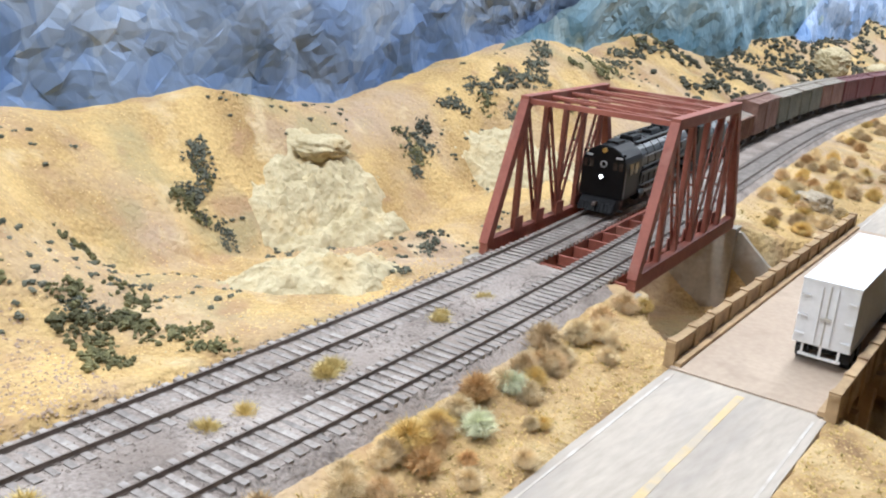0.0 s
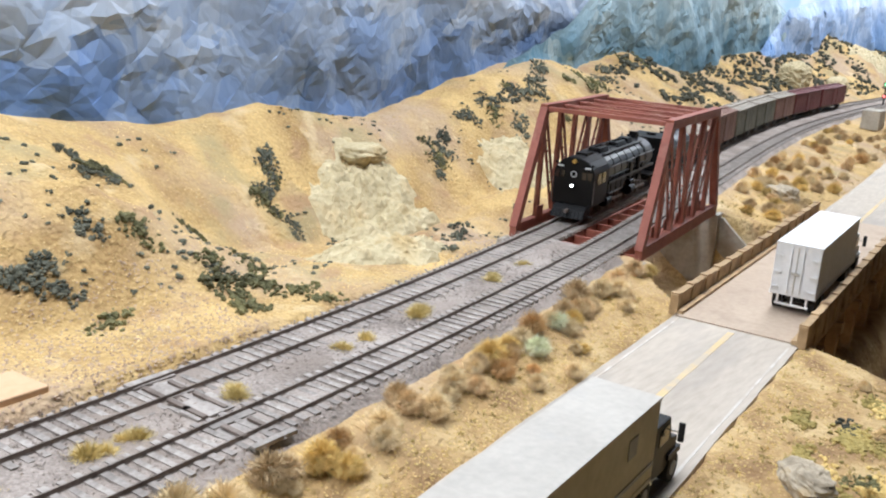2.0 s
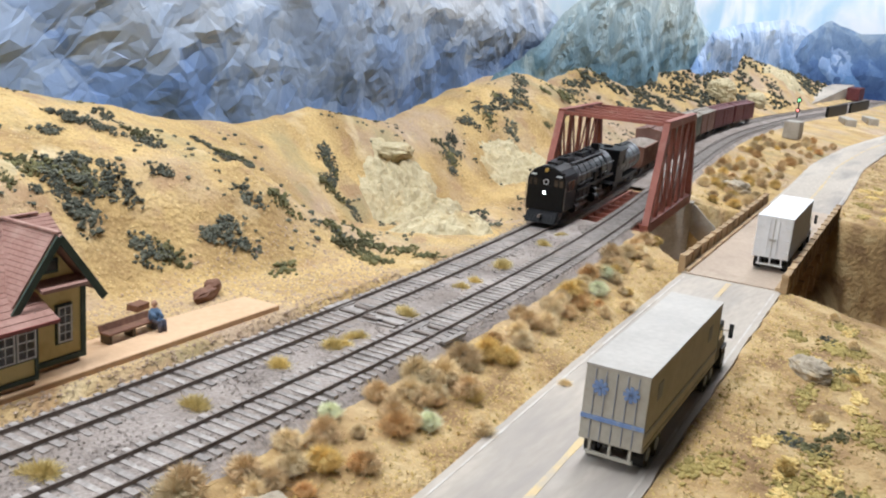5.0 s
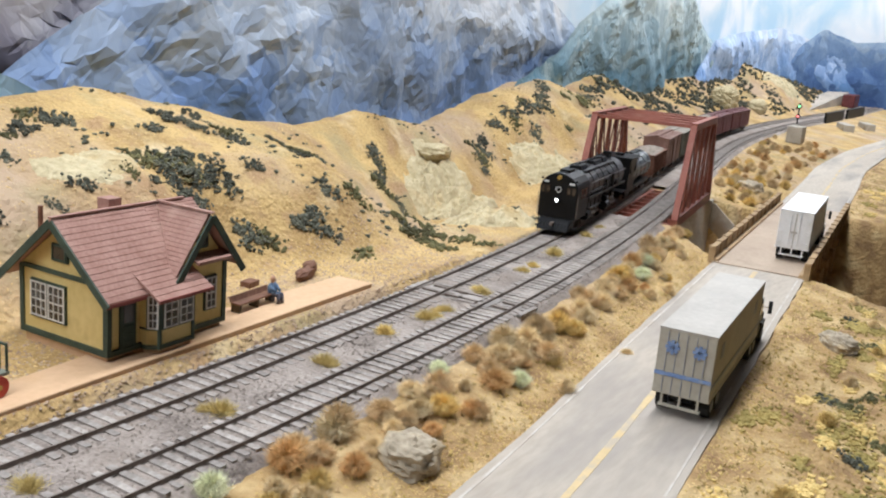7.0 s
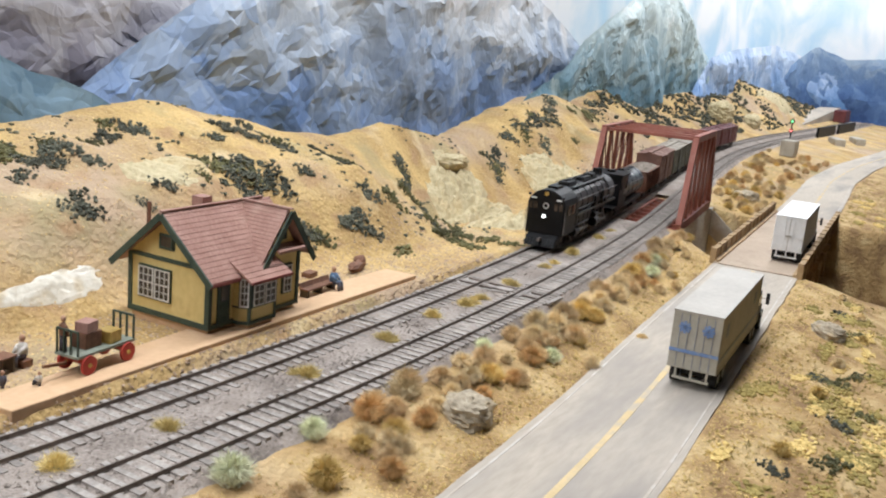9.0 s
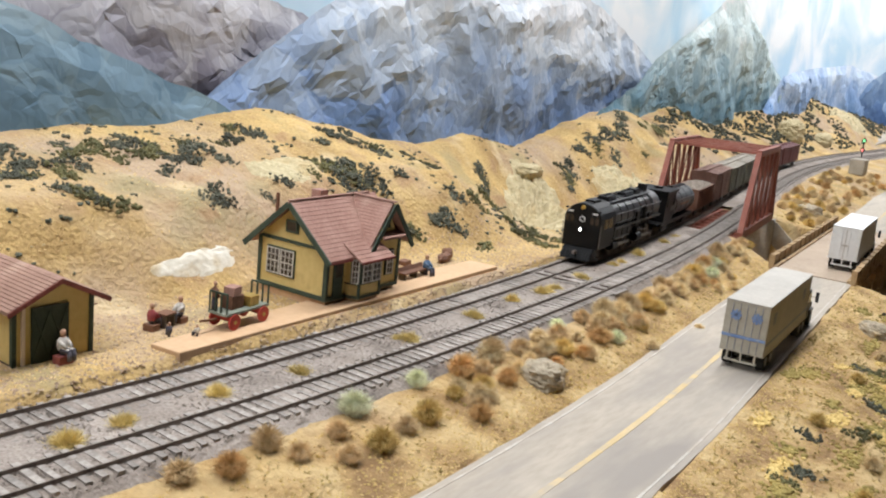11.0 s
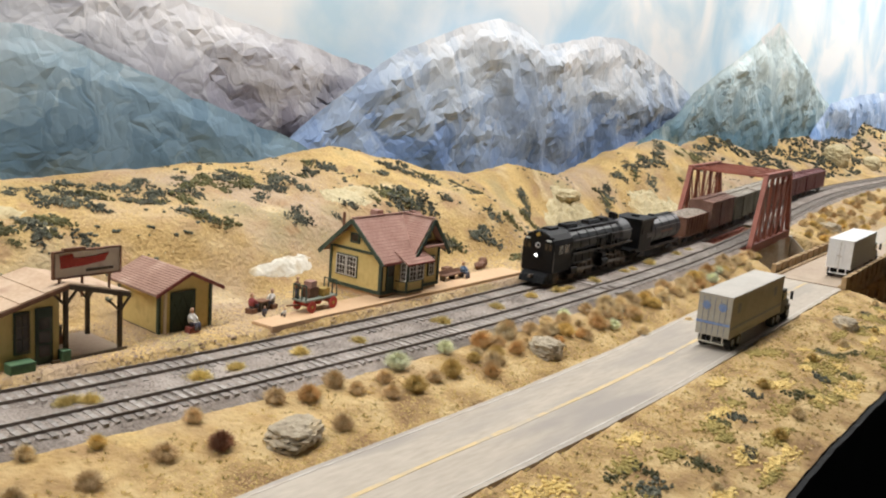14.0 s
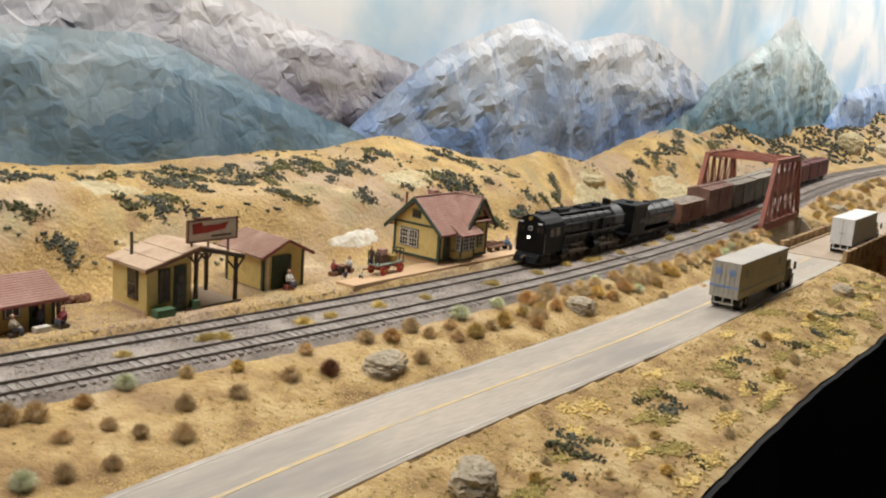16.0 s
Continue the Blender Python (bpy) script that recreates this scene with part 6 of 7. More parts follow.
def hopper_car(L):
    e = thing("hopper_car", "rusty brown open car heaped with dusty load", "freight car", group="freight cars of the train")
    h = L / 2
    part("frame", Geo().box(-h, -0.0120, 0.0090, h, 0.0120, 0.0120), BOX_BROWN, e)
    body = part("body", Geo().prism([(-0.0145, 0.0118), (0.0145, 0.0118), (0.0155, 0.0345), (-0.0155, 0.0345)], -h + 0.003, h - 0.003), HOPPER, e)
    for s in (-1, 1):
        part("top_rim", Geo().box(-h + 0.002, s * 0.0155 - 0.0008, 0.0335, h - 0.002, s * 0.0155 + 0.0008, 0.0352), HOPPER, body)
        n = 9
        for k in range(n):
            x = -h + 0.005 + k * (L - 0.010) / (n - 1)
            part("rib", Geo().bar((x, s * 0.0150, 0.0118), (x, s * 0.0160, 0.0345), 0.0009, 0.0012), HOPPER, body)
    for x in (-h + 0.002, h - 0.004):
        part("end_rim", Geo().box(x, -0.0158, 0.0335, x + 0.002, 0.0158, 0.0352), HOPPER, body)
    rng = np.random.RandomState(4)
    xs, ys = np.linspace(-h + 0.004, h - 0.004, 36), np.linspace(-0.0148, 0.0148, 14)
    load = [[(x, y, 0.0338 + 0.0055 * math.cos(y / 0.0148 * 1.5) * math.sin((x + h) / L * math.pi) ** 0.5 + rng.uniform(0, 0.0011)) for y in ys] for x in xs]
    part("load", Geo().sheet(load), COAL, e, "heap of dusty grey-brown load")
    bogie(e, -h + 0.020)
    bogie(e, h - 0.020)
    coupler(e, -h, -1)
    return e


def boxcar(L, H, material, roof, label):
    e = thing("boxcar", label, "freight car", group="freight cars of the train")
    h = L / 2
    part("frame", Geo().box(-h, -0.0115, 0.0085, h, 0.0115, 0.0112), BLACK, e)
    body = part("body", Geo().box(-h + 0.002, -0.0158, 0.0108, h - 0.002, 0.0158, H - 0.0025), material, e, bevel=0.0003)
    part("roof", Geo().prism([(-0.0166, H - 0.0030), (0.0166, H - 0.0030), (0.0166, H - 0.0022), (0.0, H), (-0.0166, H - 0.0022)], -h + 0.0012, h - 0.0012), roof, e)
    part("roof_walk", Geo().box(-h, -0.0026, H - 0.0002, h, 0.0026, H + 0.0012), roof, e)
    for k in range(9):
        x = -h + 0.004 + k * (L - 0.008) / 8
        part("roof_rib", Geo().prism([(-0.0167, H - 0.0020), (0.0167, H - 0.0020), (0.0, H + 0.0004)], x - 0.0004, x + 0.0004), roof, e)
    for s in (-1, 1):
        door = part("door", Geo().box(-0.0125, s * 0.0161 - 0.0004, 0.0120, 0.0125, s * 0.0161 + 0.0004, H - 0.0045), material, body)
        part("door_track", Geo().box(-0.0260, s * 0.0163 - 0.0004, H - 0.0050, 0.0150, s * 0.0163 + 0.0004, H - 0.0040), material, body)
        for x in (-0.0110, 0.0110):
            part("door_batten", Geo().box(x - 0.0006, s * 0.0166 - 0.0003, 0.0120, x + 0.0006, s * 0.0166 + 0.0003, H - 0.0050), material, door)
        for k in range(12):
            x = -h + 0.006 + k * (L - 0.012) / 11
            if abs(x) > 0.014:
                part("side_rib", Geo().box(x - 0.0004, s * 0.0159 - 0.0003, 0.0115, x + 0.0004, s * 0.0159 + 0.0003, H - 0.0040), material, body)
    for k in range(5):
        part("end_rib", Geo().box(-h + 0.0012, -0.0140, 0.0150 + 0.005 * k, -h + 0.0022, 0.0140, 0.0162 + 0.005 * k), material, body)
    g = Geo()
    for k in range(7):
        g.bar((-h + 0.0010, 0.0115, 0.013 + 0.004 * k), (-h + 0.0010, 0.0150, 0.013 + 0.004 * k), 0.0004)
    part("ladder", g, BLACK, body)
    bogie(e, -h + 0.022)
    bogie(e, h - 0.022)
    coupler(e, -h, -1)
    return e


TRAIN = [(locomotive(), 0.0), (tender(), 0.256), (hopper_car(0.098), 0.386)]
x_at = 0.440
for L, H, mtl, roof, label in (
    (0.118, 0.0480, BOX_BROWN, BOX_BROWN, "weathered brown wooden boxcar with worn roof"),
    (0.124, 0.0460, BOX_GREEN, ROOF_GREY, "dark grey-green boxcar with dusty roof"),
    (0.122, 0.0460, BOX_GREEN, ROOF_GREY, "dark grey-green boxcar with dusty roof"),
    (0.126, 0.0460, BOX_BROWN, ROOF_GREY, "weathered brown boxcar with grey roof"),
    (0.176, 0.0450, BOX_RED, BOX_RED, "long dark red boxcar at the end of the train"),
    (0.176, 0.0450, BOX_RED, BOX_RED, "long dark red boxcar at the end of the train"),
):
    TRAIN.append((boxcar(L, H, mtl, roof, label), x_at + L / 2))
    x_at += L + 0.006

# ---- rocks ----
def boulder(name, label, x, y, z, rx, ry, rz, material, seed, turn=0.0, rough=0.22, rings=34, n=48, category="rock", group=""):
    """An uneven weathered rock, partly sunk in the ground."""
    rng = np.random.RandomState(seed)
    cols = []
    for j in range(n + 1):
        ph = 2 * math.pi * (j % n) / n
        th = np.linspace(0.02, math.pi - 0.02, rings)
        dx, dy, dz = np.sin(th) * math.cos(ph), np.sin(th) * math.sin(ph), np.cos(th)
        k = 1 + rough * (0.8 * crease(dx * 2 + 0.6 * dy, dz * 2.4 - 0.5 * dy, 0.9, 0.7, seed) - 0.6 * crease(dx * 3 - dy + 4, dz * 4 + dy, 0.8, 0.6, seed + 5) + 0.35 * crease(dx * 7 + dy * 3, dz * 9 - dy * 2, 0.9, 0.6, seed + 8) + 0.25 * value_noise(dx * 9 + 9, dz * 12 + dy * 7, seed))
        sq = np.maximum(np.maximum(np.abs(dx), np.abs(dy)), np.abs(dz)) ** -0.35
        cols.append(list(zip(rx * dx * k * sq, ry * dy * k * sq, rz * dz * k * sq)))
    ob = part(name, Geo().sheet(cols), material, None, "", 0, seed % 3 == 0)
    ob.matrix_basis = pose(x, y, z, 0, 0, turn)
    return tagged(ob, label, category, group)


def outcrop(name, label, cx, cy, rx, ry, amp, material, seed, turn=0.0, crag=0.35, n=64):
    """Bare rock that stands out of the slope, with an uneven edge that runs into the ground."""
    c, s = math.cos(radians(turn)), math.sin(radians(turn))
    g = np.linspace(-1.15, 1.15, n)
    p, q = np.meshgrid(g, g, indexing="ij")
    x, y = cx + rx * p * c - ry * q * s, cy + rx * p * s + ry * q * c
    r = np.maximum(np.sqrt(p * p + q * q) + 0.30 * fbm(x / rx, y / ry, 0.7, seed, 4), 0.0)
    dome = np.clip(1 - r ** 2.2, 0, 1) ** 0.8 - 0.6 * np.clip(r - 0.92, 0, 1)
    rough = 1.0 * crease(x + y * 0.4, y - 0.3 * x, 0.030, 0.7, seed) - 0.7 * crease(x + 2, y, 0.020, 0.6, seed + 3) + 0.45 * crease(x, y + 1, 0.0095, 0.7, seed + 5) + 0.3 * fbm(x, y, 0.007, seed + 6, 2)
    z = ground(x, y) + amp * (dome * (1 + crag * rough) - 0.22)
    rows = [list(zip(a.tolist(), b.tolist(), d.tolist())) for a, b, d in zip(x, y, z)]
    return tagged(part(name, Geo().sheet(rows), material), label, "rock")


outcrop("cliff", "tall cream plaster cliff face in the hillside", 0.632, 0.200, 0.076, 0.050, 0.018, ROCK, 41, 4, 0.60, 110)
outcrop("cliff", "low cream rock apron at the foot of the cliff", 0.486, 0.073, 0.058, 0.045, 0.018, ROCK, 43, 4, 0.40, 96)
outcrop("cliff", "broad cream plaster cliff beside the bridge", 0.862, 0.190, 0.062, 0.058, 0.020, ROCK, 44, 8, 0.40, 96)
boulder("ledge", "cream rounded rock ledge on the cliff top", 0.646, 0.234, GZ(0.646, 0.234) + 0.007, 0.026, 0.016, 0.0095, ROCK, 48, 3, 0.20)
outcrop("outcrop", "pale cream rock outcrop high on the hillside", 0.108, 0.146, 0.040, 0.026, 0.0055, ROCK, 46, 8, 0.6)
outcrop("outcrop", "bright white plaster rock on the hillside", -0.027, 0.087, 0.036, 0.0068, 0.0036, WHITE_ROCK, 47, 5, 0.9)
outcrop("outcrop", "pale cream rock outcrop on the hillside", -0.235, 0.178, 0.034, 0.020, 0.0055, ROCK, 48, -5, 0.6)
boulder("outcrop", "pale rock outcrop among far scrub", 1.98, 0.262, 0.045, 0.050, 0.03, 0.030, ROCK, 49, 0)
outcrop("outcrop", "tall grey-cream rock summit of the far hill", 2.68, 0.285, 0.13, 0.055, 0.014, ROCK, 51, 0, 0.6)
boulder("outcrop", "pale rock outcrop beside the far track", 2.20, 0.235, 0.022, 0.045, 0.02, 0.022, ROCK, 51, 0)
for k, (x, y, rx, ry, rz, label) in enumerate((
    (0.046, -0.1285, 0.0150, 0.0122, 0.0090, "large grey boulder on the bank beside the highway"),
    (-0.208, -0.133, 0.0180, 0.0125, 0.0076, "large grey-cream boulder on the bank beside the highway"),
    (-0.286, -0.275, 0.0160, 0.0120, 0.0110, "rough grey boulder on the highway verge"),
    (0.396, -0.245, 0.0150, 0.0100, 0.0070, "flat grey-brown boulder on the highway verge"),
    (0.98, -0.045, 0.0185, 0.0140, 0.0115, "grey boulder on the far bank"),
)):
    boulder("boulder", label, x, y, GZ(x, y) + rz * 0.22, rx, ry, rz, GREY_ROCK, 61 + 3 * k, 14 * k, 0.24, 26, 36, group="grey boulders")


# ---- plants ----
def lean(x, y):
    """A pose on the ground, upright to its slope."""
    d = 0.006
    gx_, gy_ = (GZ(x + d, y) - GZ(x - d, y)) / (2 * d), (GZ(x, y + d) - GZ(x, y - d)) / (2 * d)
    up = Vector((-gx_, -gy_, 1)).normalized()
    q = Vector((0, 0, 1)).rotation_difference(up)
    return Matrix.Translation((x, y, GZ(x, y))) @ q.to_matrix().to_4x4()


SHRUB_MESH = []
for k in range(10):
    rng = np.random.RandomState(100 + k)
    g = Geo()
    for _ in range(32):
        r = rng.uniform(0.0010, 0.0025)
        a, d = rng.uniform(0, 6.28), rng.beta(1.2, 1.6)
        px, py = math.cos(a) * d * 0.0200, math.sin(a) * d * 0.0135
        for _ in range(3):
            q = r * rng.uniform(0.5, 0.9)
            g.lump(px + rng.normal(0, r * 0.8), py + rng.normal(0, r * 0.8), r * rng.uniform(0.2, 1.1), q, q, q * 0.9, rng, 0.45, 4, 6)
    SHRUB_MESH.append(g.mesh("shrub", SHRUB[0 if k % 4 else 1]))


def shrub(x, y, size=1.0, k=None):
    k = RNG.randint(10) if k is None else k
    ob = new("shrub", SHRUB_MESH[k])
    ob.matrix_basis = lean(x, y) @ Matrix.Rotation(RNG.uniform(0, 6.28), 4, "Z") @ Matrix.Scale(size, 4)
    return tagged(ob, "olive-green clumped scrub on the tan ground" if k % 4 == 0 else "dark grey-green clumped scrub on the tan ground", "shrub", "desert scrub")


HILL_NEAR = [(0.188, 0.147), (0.256, 0.213), (0.258, 0.173), (0.328, 0.189), (0.333, 0.171), (0.185, 0.125), (0.197, 0.118), (0.157, 0.113), (0.185, 0.096), (0.198, 0.084), (0.248, 0.075), (0.311, 0.096), (0.529, 0.226), (0.535, 0.239), (0.500, 0.202), (0.373, 0.073), (0.359, 0.048), (0.341, 0.062), (0.759, 0.231), (0.789, 0.248), (0.670, 0.136), (0.847, 0.259), (0.902, 0.262), (0.283, 0.101), (0.245, 0.087), (0.172, 0.140), (0.346, 0.080), (0.514, 0.212), (0.355, 0.058), (0.775, 0.241), (0.262, 0.052), (0.330, 0.034), (0.886, 0.252), (0.395, 0.160)]
HILL_MORE = [(0.530, 0.238), (0.528, 0.225), (0.505, 0.210), (0.507, 0.198), (0.523, 0.192), (0.760, 0.252), (0.760, 0.232), (0.749, 0.219), (0.886, 0.272), (0.832, 0.264), (0.941, 0.275), (0.988, 0.274), (0.535, 0.054), (0.375, 0.034), (0.346, 0.073), (0.336, 0.049), (0.330, 0.025), (0.371, 0.014), (-0.138, 0.189), (-0.109, 0.205), (-0.093, 0.197), (-0.094, 0.166), (-0.086, 0.139), (-0.080, 0.124), (-0.062, 0.118), (-0.052, 0.171), (-0.016, 0.183), (0.018, 0.190), (0.053, 0.200), (0.041, 0.170), (0.007, 0.161), (-0.070, 0.178), (0.020, 0.114), (-0.196, 0.148), (0.132, 0.210), (0.118, 0.221), (0.158, 0.141), (0.192, 0.132)]
HILL_WEST = [(-0.239, 0.146), (-0.210, 0.151), (-0.140, 0.185), (-0.086, 0.183), (-0.071, 0.163), (-0.077, 0.131), (0.014, 0.214), (0.023, 0.199), (0.024, 0.175), (0.049, 0.184), (0.016, 0.119), (0.130, 0.216), (0.174, 0.149), (0.176, 0.134), (0.264, 0.185), (0.188, 0.087), (0.234, 0.085), (0.192, 0.182), (-0.332, 0.147), (-0.321, 0.134), (-0.312, 0.114), (-0.309, 0.106), (-0.234, 0.136), (-0.192, 0.150), (0.104, 0.202), (0.139, 0.210), (0.217, 0.201), (0.231, 0.188), (0.153, 0.157), (0.153, 0.142), (0.166, 0.136), (-0.115, 0.175), (-0.100, 0.168), (-0.165, 0.170), (-0.05, 0.19), (-0.15, 0.16), (0.005, 0.185), (-0.02, 0.20), (0.060, 0.165)]
for x, y in HILL_NEAR:
    shrub(x, y, RNG.uniform(0.75, 1.05))
for x, y in HILL_MORE:
    shrub(x, y, RNG.uniform(0.55, 0.85))
for x, y in HILL_WEST:
    shrub(x, y, RNG.uniform(0.65, 1.0))
for x, y in ((0.94, 0.266), (0.965, 0.262), (0.985, 0.255), (1.00, 0.272), (1.03, 0.285), (1.06, 0.262), (1.10, 0.250), (1.12, 0.280), (1.14, 0.262), (1.18, 0.276), (1.21, 0.29), (1.25, 0.286), (1.29, 0.300), (1.34, 0.302), (1.36, 0.285), (1.40, 0.29), (0.91, 0.235), (1.00, 0.225), (1.08, 0.222)):
    shrub(x, y, RNG.uniform(0.8, 1.3))
for x, y in ((0.046, -0.270), (0.066, -0.272), (-0.089, -0.266), (-0.070, -0.276), (-0.084, -0.288), (-0.203, -0.280), (-0.175, -0.284), (-0.197, -0.292), (-0.185, -0.272), (-0.139, -0.334), (0.219, -0.279), (0.325, -0.276), (0.298, -0.254), (0.473, -0.242), (0.300, -0.266), (0.150, -0.285), (0.120, -0.262), (-0.03, -0.292), (-0.23, -0.300), (0.26, -0.290), (0.02, -0.300), (0.42, -0.262)):
    shrub(x, y, RNG.uniform(0.45, 0.85))

for _ in range(190):
    x = RNG.uniform(-0.42, 0.34)
    y = RNG.uniform(0.115, 0.215)
    if value_noise(np.array([x / 0.09]), np.array([y / 0.04]), 19)[0] > -0.05:
        shrub(x, y, RNG.uniform(0.35, 0.75))

# far scrub, past counting
def scrub_cover(name, label, count, x0, x1, lo, hi, cut, cell, seed, each):
    rng = np.random.RandomState(seed)
    x = rng.uniform(x0, x1, count)
    y0, y1_ = station(1, x) + 0.015, BACK_AT(x) - 0.004
    y = y0 + (y1_ - y0) * rng.rand(count)
    keep = value_noise(x / cell, y / (cell * 0.65), seed) > cut
    x, y = x[keep], y[keep]
    z = ground(x, y)
    g = Geo()
    for a, b, c in zip(x, y, z):
        r = rng.uniform(lo, hi)
        for _ in range(each):
            g.lump(a + rng.normal(0, r * 0.8), b + rng.normal(0, r * 0.8), c + r * 0.4, r, r, r * 0.8, rng, 0.4, 4, 6)
    return tagged(part(name, g, SHRUB[0]), label, "shrub", kind="stuff")


scrub_cover("far_scrub", "dark scrub speckled over the far hills", 3800, 1.22, 3.4, 0.0022, 0.0050, -0.1, 0.05, 77, 1)
scrub_cover("hill_scrub", "scattered crumbs of dark scrub over the hillside", 1500, -0.45, 1.2, 0.0007, 0.0016, 0.05, 0.07, 78, 3)


def blades(g, x, y, z, r, count, rng, spread=1.25, wide=0.00022, flat=1.0):
    """Fine grass blades that radiate from a root."""
    for _ in range(count):
        a, th = rng.uniform(0, 6.283), spread * math.sqrt(rng.rand())
        L = r * rng.uniform(0.65, 1.1)
        d = Vector((math.sin(th) * math.cos(a), math.sin(th) * math.sin(a), math.cos(th) * flat))
        s = d.cross(Vector((rng.normal(), rng.normal(), rng.normal()))).normalized() * wide
        o = Vector((x + rng.normal(0, r * 0.16), y + rng.normal(0, r * 0.16), z))
        m = o + d * L * 0.55
        n = len(g.v)
        e = o + d * L + Vector((0, 0, -0.12 * L * math.sin(th)))
        g.v += [tuple(o - s), tuple(o + s), tuple(m + s * 0.9), tuple(m - s * 0.9), tuple(e)]
        g.f += [(n, n + 1, n + 2, n + 3), (n + 3, n + 2, n + 4)]


TUFT_MESH = {}
for c in TUFT:
    for k in range(3):
        g = Geo()
        rng = np.random.RandomState(200 + k)
        blades(g, 0, 0, 0.0048, 0.0070, 1500, rng, 2.3, 0.00015)
        blades(g, 0, 0, -0.0006, 0.0105, 420, rng, 0.95, 0.00017)
        TUFT_MESH[c, k] = g.mesh("grass_tuft", TUFT[c])


def tuft(x, y, c, size=1.0, z=None):
    ob = new("grass_tuft", TUFT_MESH[c, RNG.randint(3)])
    ob.matrix_basis = Matrix.Translation((x, y, GZ(x, y) if z is None else z)) @ Matrix.Rotation(RNG.uniform(0, 6.28), 4, "Z") @ Matrix.Diagonal((size, size, size * RNG.uniform(0.85, 1.1), 1))
    return tagged(ob, "%s fuzzy dry grass tuft on the bank" % c, "grass tuft", "dry grass tufts")


B_, R_, T_, O_, G_, D_ = "brown", "rust", "tan", "ochre", "pale green", "dark red"
BANK_EAST = [(0.224, -0.101, B_), (0.248, -0.104, O_), (0.262, -0.100, R_), (0.308, -0.092, B_), (0.332, -0.101, T_), (0.368, -0.093, B_), (0.387, -0.097, R_), (0.434, -0.083, R_), (0.414, -0.099, G_), (0.453, -0.088, G_), (0.501, -0.073, B_), (0.490, -0.085, B_), (0.525, -0.077, T_), (0.557, -0.073, B_), (0.585, -0.071, B_), (0.596, -0.077, O_), (0.345, -0.094, T_), (0.470, -0.082, B_), (0.400, -0.090, O_), (0.540, -0.082, T_), (0.376, -0.102, R_)]
BANK_MID = [(-0.001, -0.102, R_), (0.037, -0.098, B_), (0.063, -0.103, B_), (0.079, -0.112, T_), (0.108, -0.127, B_), (0.123, -0.095, G_), (0.109, -0.104, B_), (0.154, -0.098, B_), (0.142, -0.118, R_), (0.160, -0.123, G_), (0.172, -0.112, B_), (0.198, -0.107, T_), (0.200, -0.120, B_), (0.231, -0.102, B_), (0.253, -0.113, O_), (0.307, -0.099, B_), (0.316, -0.106, T_), (0.379, -0.093, O_), (0.285, -0.103, T_), (0.090, -0.100, T_), (0.185, -0.099, T_)]
BANK_WEST = [(-0.373, -0.080, G_), (-0.334, -0.084, T_), (-0.301, -0.092, O_), (-0.279, -0.117, B_), (-0.248, -0.121, D_), (-0.246, -0.094, B_), (-0.322, -0.120, B_), (-0.191, -0.097, B_), (-0.171, -0.104, R_), (-0.146, -0.099, B_), (-0.174, -0.136, B_), (-0.139, -0.112, B_), (-0.120, -0.124, B_), (-0.100, -0.126, O_), (-0.088, -0.099, G_), (-0.036, -0.097, G_), (-0.076, -0.122, B_), (-0.058, -0.121, O_), (-0.021, -0.128, B_), (0.007, -0.100, B_), (0.031, -0.100, T_), (-0.355, -0.114, B_), (-0.110, -0.108, B_)]
BANK_END = [(-0.403, -0.087, R_), (-0.431, -0.088, B_), (-0.431, -0.116, B_), (-0.406, -0.119, B_), (-0.395, -0.132, B_), (-0.376, -0.144, B_), (-0.446, -0.147, B_), (-0.422, -0.150, B_), (-0.466, -0.146, G_), (-0.446, -0.085, B_)]
for some in (BANK_EAST, BANK_MID, BANK_WEST, BANK_END):
    for x, y, c in some:
        tuft(x, y, c, RNG.uniform(0.80, 1.20) * (0.82 if x < -0.1 else 1.0))
for _ in range(60):
    x = RNG.uniform(-0.05, 0.57)
    y = float(Y2(x)) - 0.030 - abs(RNG.normal(0, 0.014))
    tuft(x, y, (B_, T_, T_, R_, O_, T_)[RNG.randint(6)], RNG.uniform(0.5, 0.95))
for _ in range(95):
    x = RNG.uniform(0.86, 1.75)
    y = RNG.uniform(float(ROAD_Y(x)) + 0.045, float(Y2(x)) - 0.028)
    tuft(x, y, (B_, T_, T_, O_, B_, R_)[RNG.randint(6)], RNG.uniform(0.7, 1.3))
for x, y in ((-0.135, -0.302), (-0.172, -0.330), (-0.162, -0.300), (-0.228, -0.282), (-0.208, -0.312), (-0.081, -0.328), (0.141, -0.262), (0.111, -0.299), (-0.021, -0.285), (0.534, -0.236), (0.337, -0.262), (0.412, -0.268), (0.475, -0.258), (0.25, -0.262), (0.06, -0.305), (-0.25, -0.29), (-0.05, -0.31)):
    tuft(x, y, (O_, O_, T_)[RNG.randint(3)], RNG.uniform(0.45, 0.75))
# low weeds between the tracks
for x, y in ((0.328, -0.033), (0.341, -0.038), (0.256, -0.039), (0.397, -0.033), (0.483, -0.022), (0.526, -0.019), (0.187, -0.047), (0.200, -0.046), (0.149, -0.050), (-0.207, -0.043), (-0.180, -0.047), (-0.277, -0.046), (-0.289, -0.043), (-0.082, -0.046), (0.008, -0.052), (-0.347, -0.053), (0.09, -0.053), (-0.13, -0.046)):
    mid = (float(Y1(x)) + float(Y2(x))) / 2
    for k in range(2):
        t = tuft(x + RNG.uniform(-0.006, 0.006), mid + RNG.uniform(-0.005, 0.005), "yellow", RNG.uniform(0.85, 1.15), -0.0085)
        t["label"] = "low yellow weeds in the ballast between the tracks"

